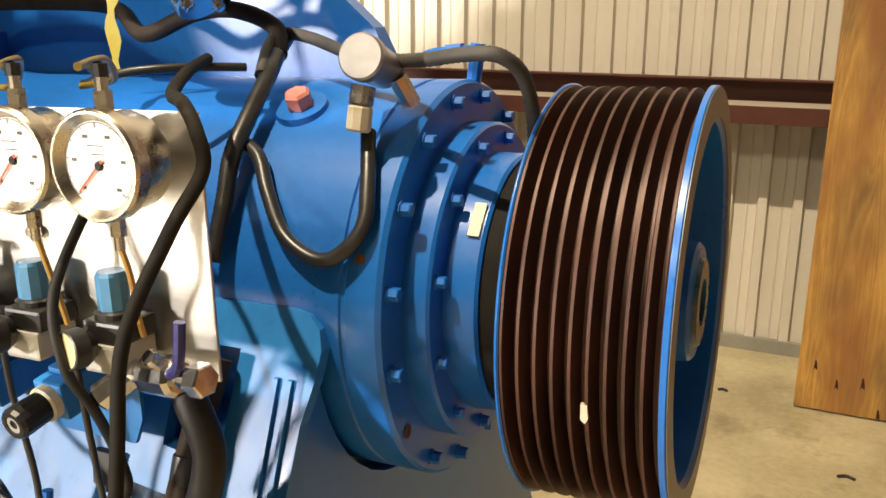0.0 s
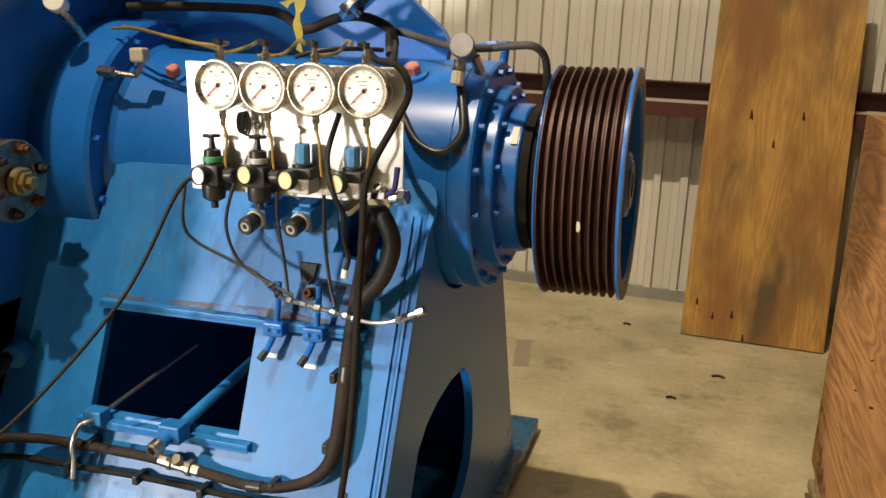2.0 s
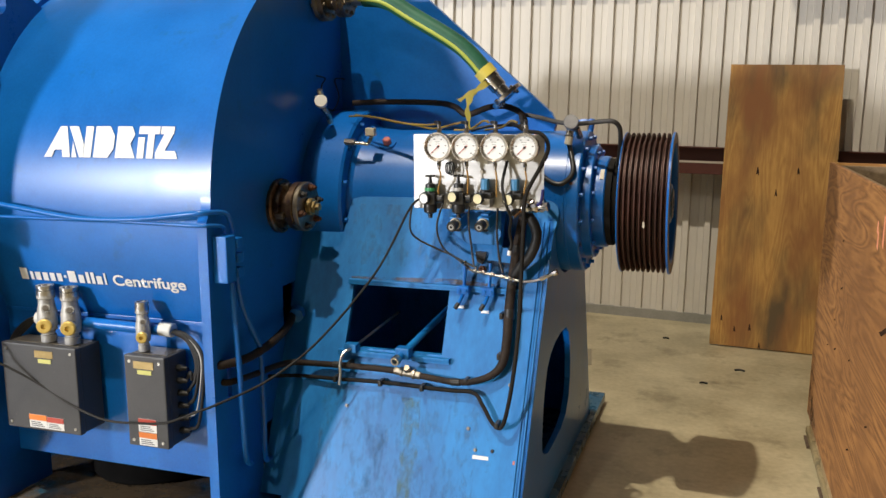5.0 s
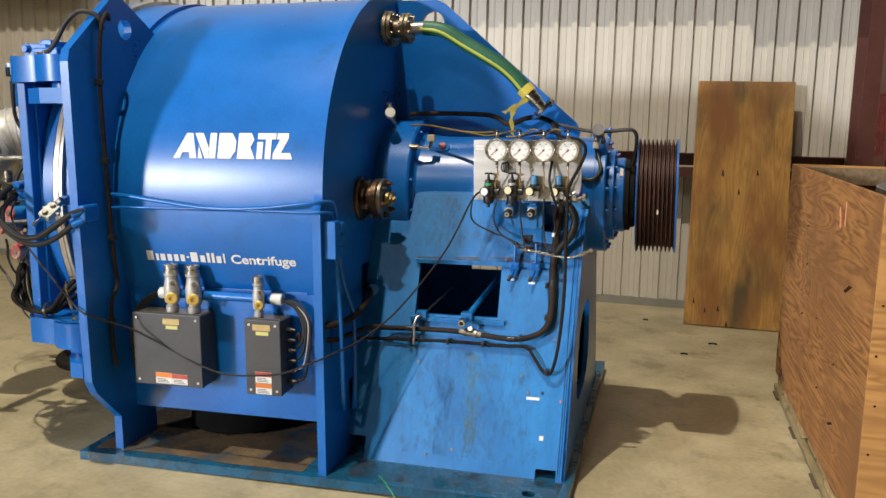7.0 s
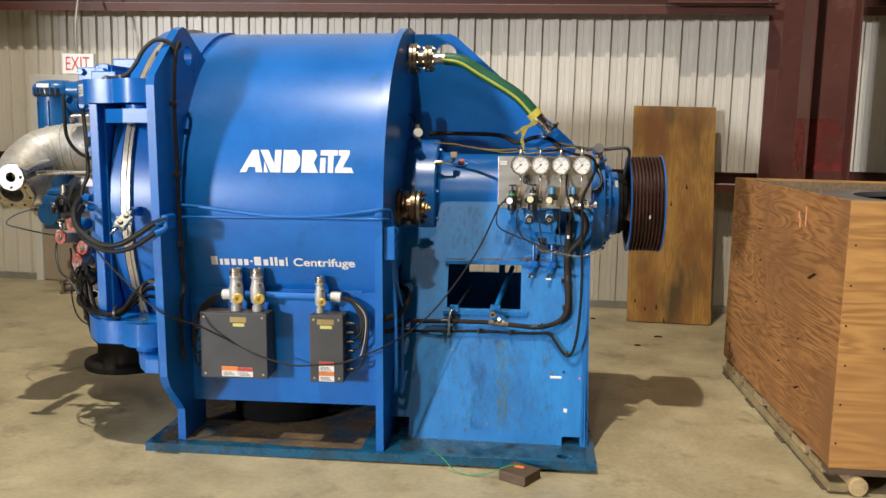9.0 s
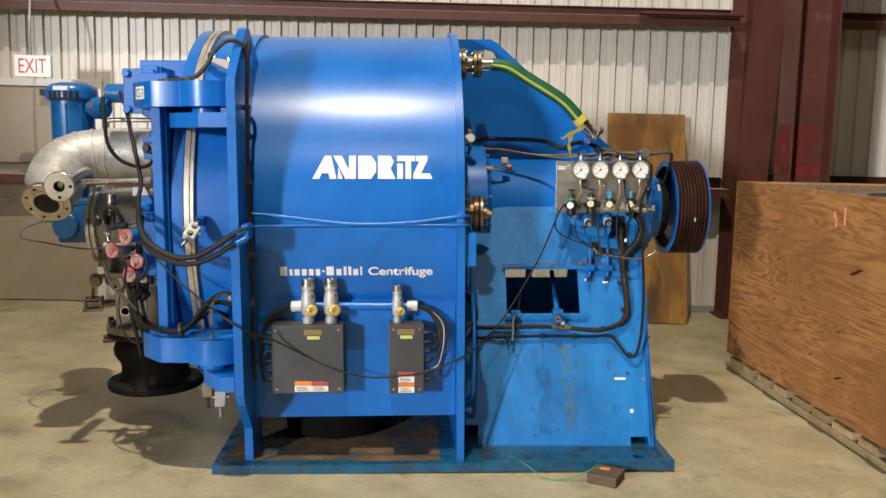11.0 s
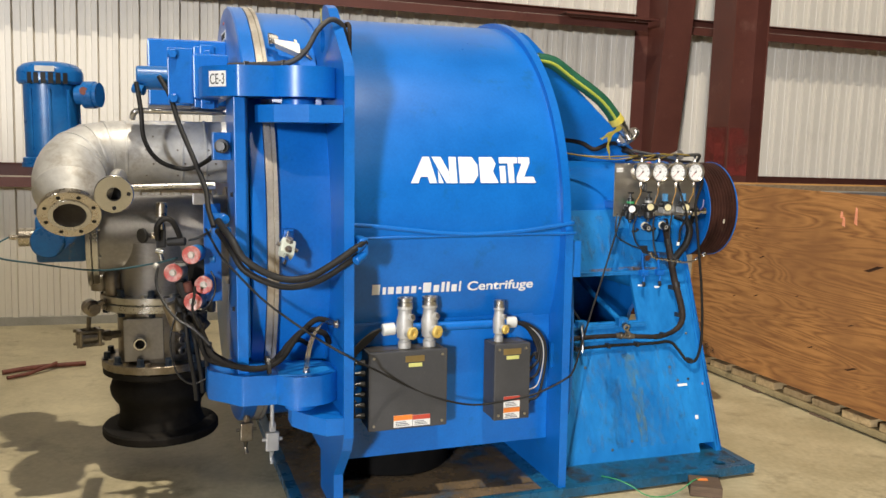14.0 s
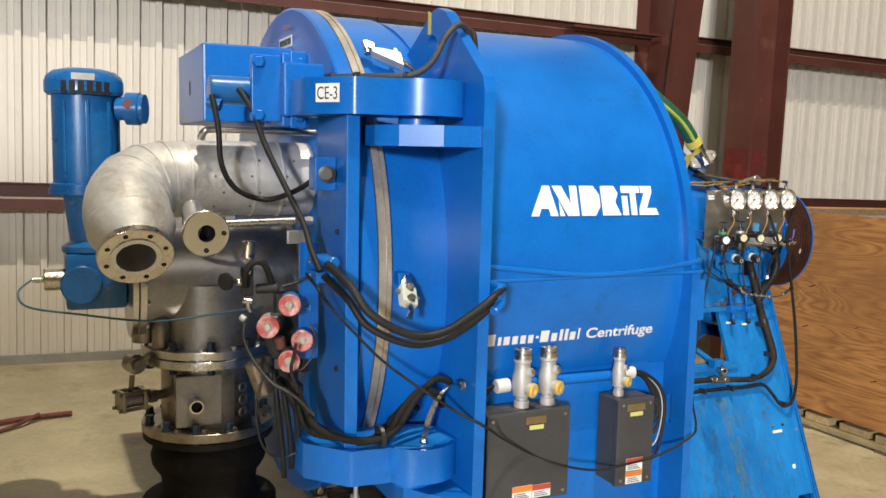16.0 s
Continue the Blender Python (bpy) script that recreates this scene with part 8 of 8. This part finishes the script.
line("cable", [(-2.99, 0.30, 1.929), (-2.91, 0.21, 1.928), (-2.82, 0.13, 1.929), (-2.765, 0.10, 1.94), (-2.715, 0.09, 1.985), (-2.67, 0.10, 2.06), (-2.615, 0.12, 2.105), (-2.56, 0.16, 2.09), (-2.545, 0.18, 2.03)], 0.0105, GREY_LOOM, "grey cable arching over the upper hinge arm", "cable")
for x, y in ((-2.93, 0.225), (-2.80, 0.118)):
    bm = B()
    box(bm, x - 0.011, x + 0.011, y - 0.013, y + 0.013, 1.9185, 1.9425, 0.004)
    solid("cable_clip", bm, BLACK_PLASTIC, "black cable clip on the upper hinge arm", "clip", MACH, group="cable clips on the hinge arm")
for z, y in ((1.80, 0.13), (1.45, 0.139), (1.1, 0.151), (0.72, 0.104)):
    bm = B()
    box(bm, -2.5595, -2.525, y - 0.013, y + 0.013, z - 0.012, z + 0.012, 0.003)
    solid("cable_clip", bm, BLACK_PLASTIC, "black cable clip on the front plate", "clip", MACH, group="cable clips on the front plate")
bm = B()
path = smooth_path([(-2.612, 0.02, 0.915), (-2.665, 0.0, 0.935), (-2.705, 0.02, 0.885), (-2.722, 0.06, 0.80), (-2.725, 0.09, 0.725)], 6)
rows = [(bm.verts.new(p + V((-0.010, 0.006, -0.007))), bm.verts.new(p + V((0.010, -0.006, 0.007)))) for p in path]
for (a, b), (c, d) in zip(rows, rows[1:]):
    bm.faces.new((a, b, d, c))
bmesh.ops.solidify(bm, geom=bm.faces[:], thickness=0.002)
solid("earth_strap", bm, STEEL_BRIGHT, "braided silver earthing strap to the hinge arm", "strap", MACH)
for p, ax in (((-2.613, 0.02, 0.915), (-1, 0, 0)), ((-2.725, 0.09, 0.714), (0, 0, 1))):
    bm = B()
    hexbolt(bm, p, ax, 0.013, 0.014)
    solid("strap_bolt", bm, STEEL, "steel bolt holding the earthing strap", "bolt", MACH)

# ---------------------------------------------------------------- loose things on the floor
bm = B()
box(bm, -0.074, 0.074, -0.07, 0.08, 0.0, 0.050, 0.005)
blk = solid("timber_block", bm, TIMBER_DARK, "dirty timber packing block beside the base corner", "timber block")
blk.matrix_world = pose(-0.800, 0.060, 0.001, 0, 0, -29)
bm = B()
box(bm, -0.10, 0.10, -0.06, 0.06, 0.0, 0.016, 0.003)
blk = solid("timber_block", bm, TIMBER_DARK, "dirty timber packing block under the base plate", "timber block")
blk.matrix_world = pose(-0.60, 2.15, 0.001, 0, 0, 80)
bm = B()
box(bm, -0.025, 0.025, -0.012, 0.012, 0.0, 0.006, 0.002)
blk = solid("plastic_scrap", bm, ORANGE, "orange plastic scrap on the timber block", "scrap")
blk.matrix_world = pose(-0.80, 0.085, 0.0515, 0, 0, -15)
line("green_wire", [(-1.27, 0.22, 0.060), (-1.22, 0.16, 0.062), (-1.17, 0.11, 0.045), (-1.11, 0.07, 0.010), (-1.02, 0.05, 0.006), (-0.93, 0.055, 0.03), (-0.86, 0.075, 0.056), (-0.80, 0.10, 0.056)], 0.0028, GREEN_WIRE, "thin green earth wire trailing off the base", "wire", base=Matrix())
for pts, r in (([(-4.30, 2.86, 0.02), (-4.1, 2.95, 0.024), (-3.80, 3.02, 0.02)], 0.016), ([(-4.25, 2.72, 0.018), (-4.12, 2.82, 0.02), (-3.98, 2.96, 0.045)], 0.012)):
    line("rusty_bar", pts, r, TWIG, "rusty bent bar lying on the floor", "bar", base=Matrix())
for x, y, s in ((0.22, 3.30, 0.03), (0.02, 2.95, 0.022), (-0.3, 3.9, 0.02)):
    bm = B()
    tube(bm, [(x - s, y, 0.006), (x, y + s * 0.4, 0.008), (x + s, y, 0.006)], 0.006, 6, 3)
    solid("debris", bm, DARK, "dark scrap of debris on the concrete", "debris")
bm = B()
plate(bm, [(-0.757, 3.033), (-0.683, 3.065), (-0.752, 3.432), (-0.826, 3.401)], lambda u, v: (u, v, 0.002), (0, 0, -0.0015))
solid("floor_patch", bm, surface("grey_floor_tape", (0.26, 0.225, 0.155), (0.31, 0.27, 0.19), 0.7), "worn grey tape patch on the floor", "floor tape", kind="structure")
# ---------------------------------------------------------------- wall sheets
me = sheet_mesh(0.0, H, 0.972)
for i in range(22):
    ob = new("wall_sheet", me)
    ob.location = (-12.861 + i * 0.972, WY + 0.014, 0)
    ob.parent = wall_north
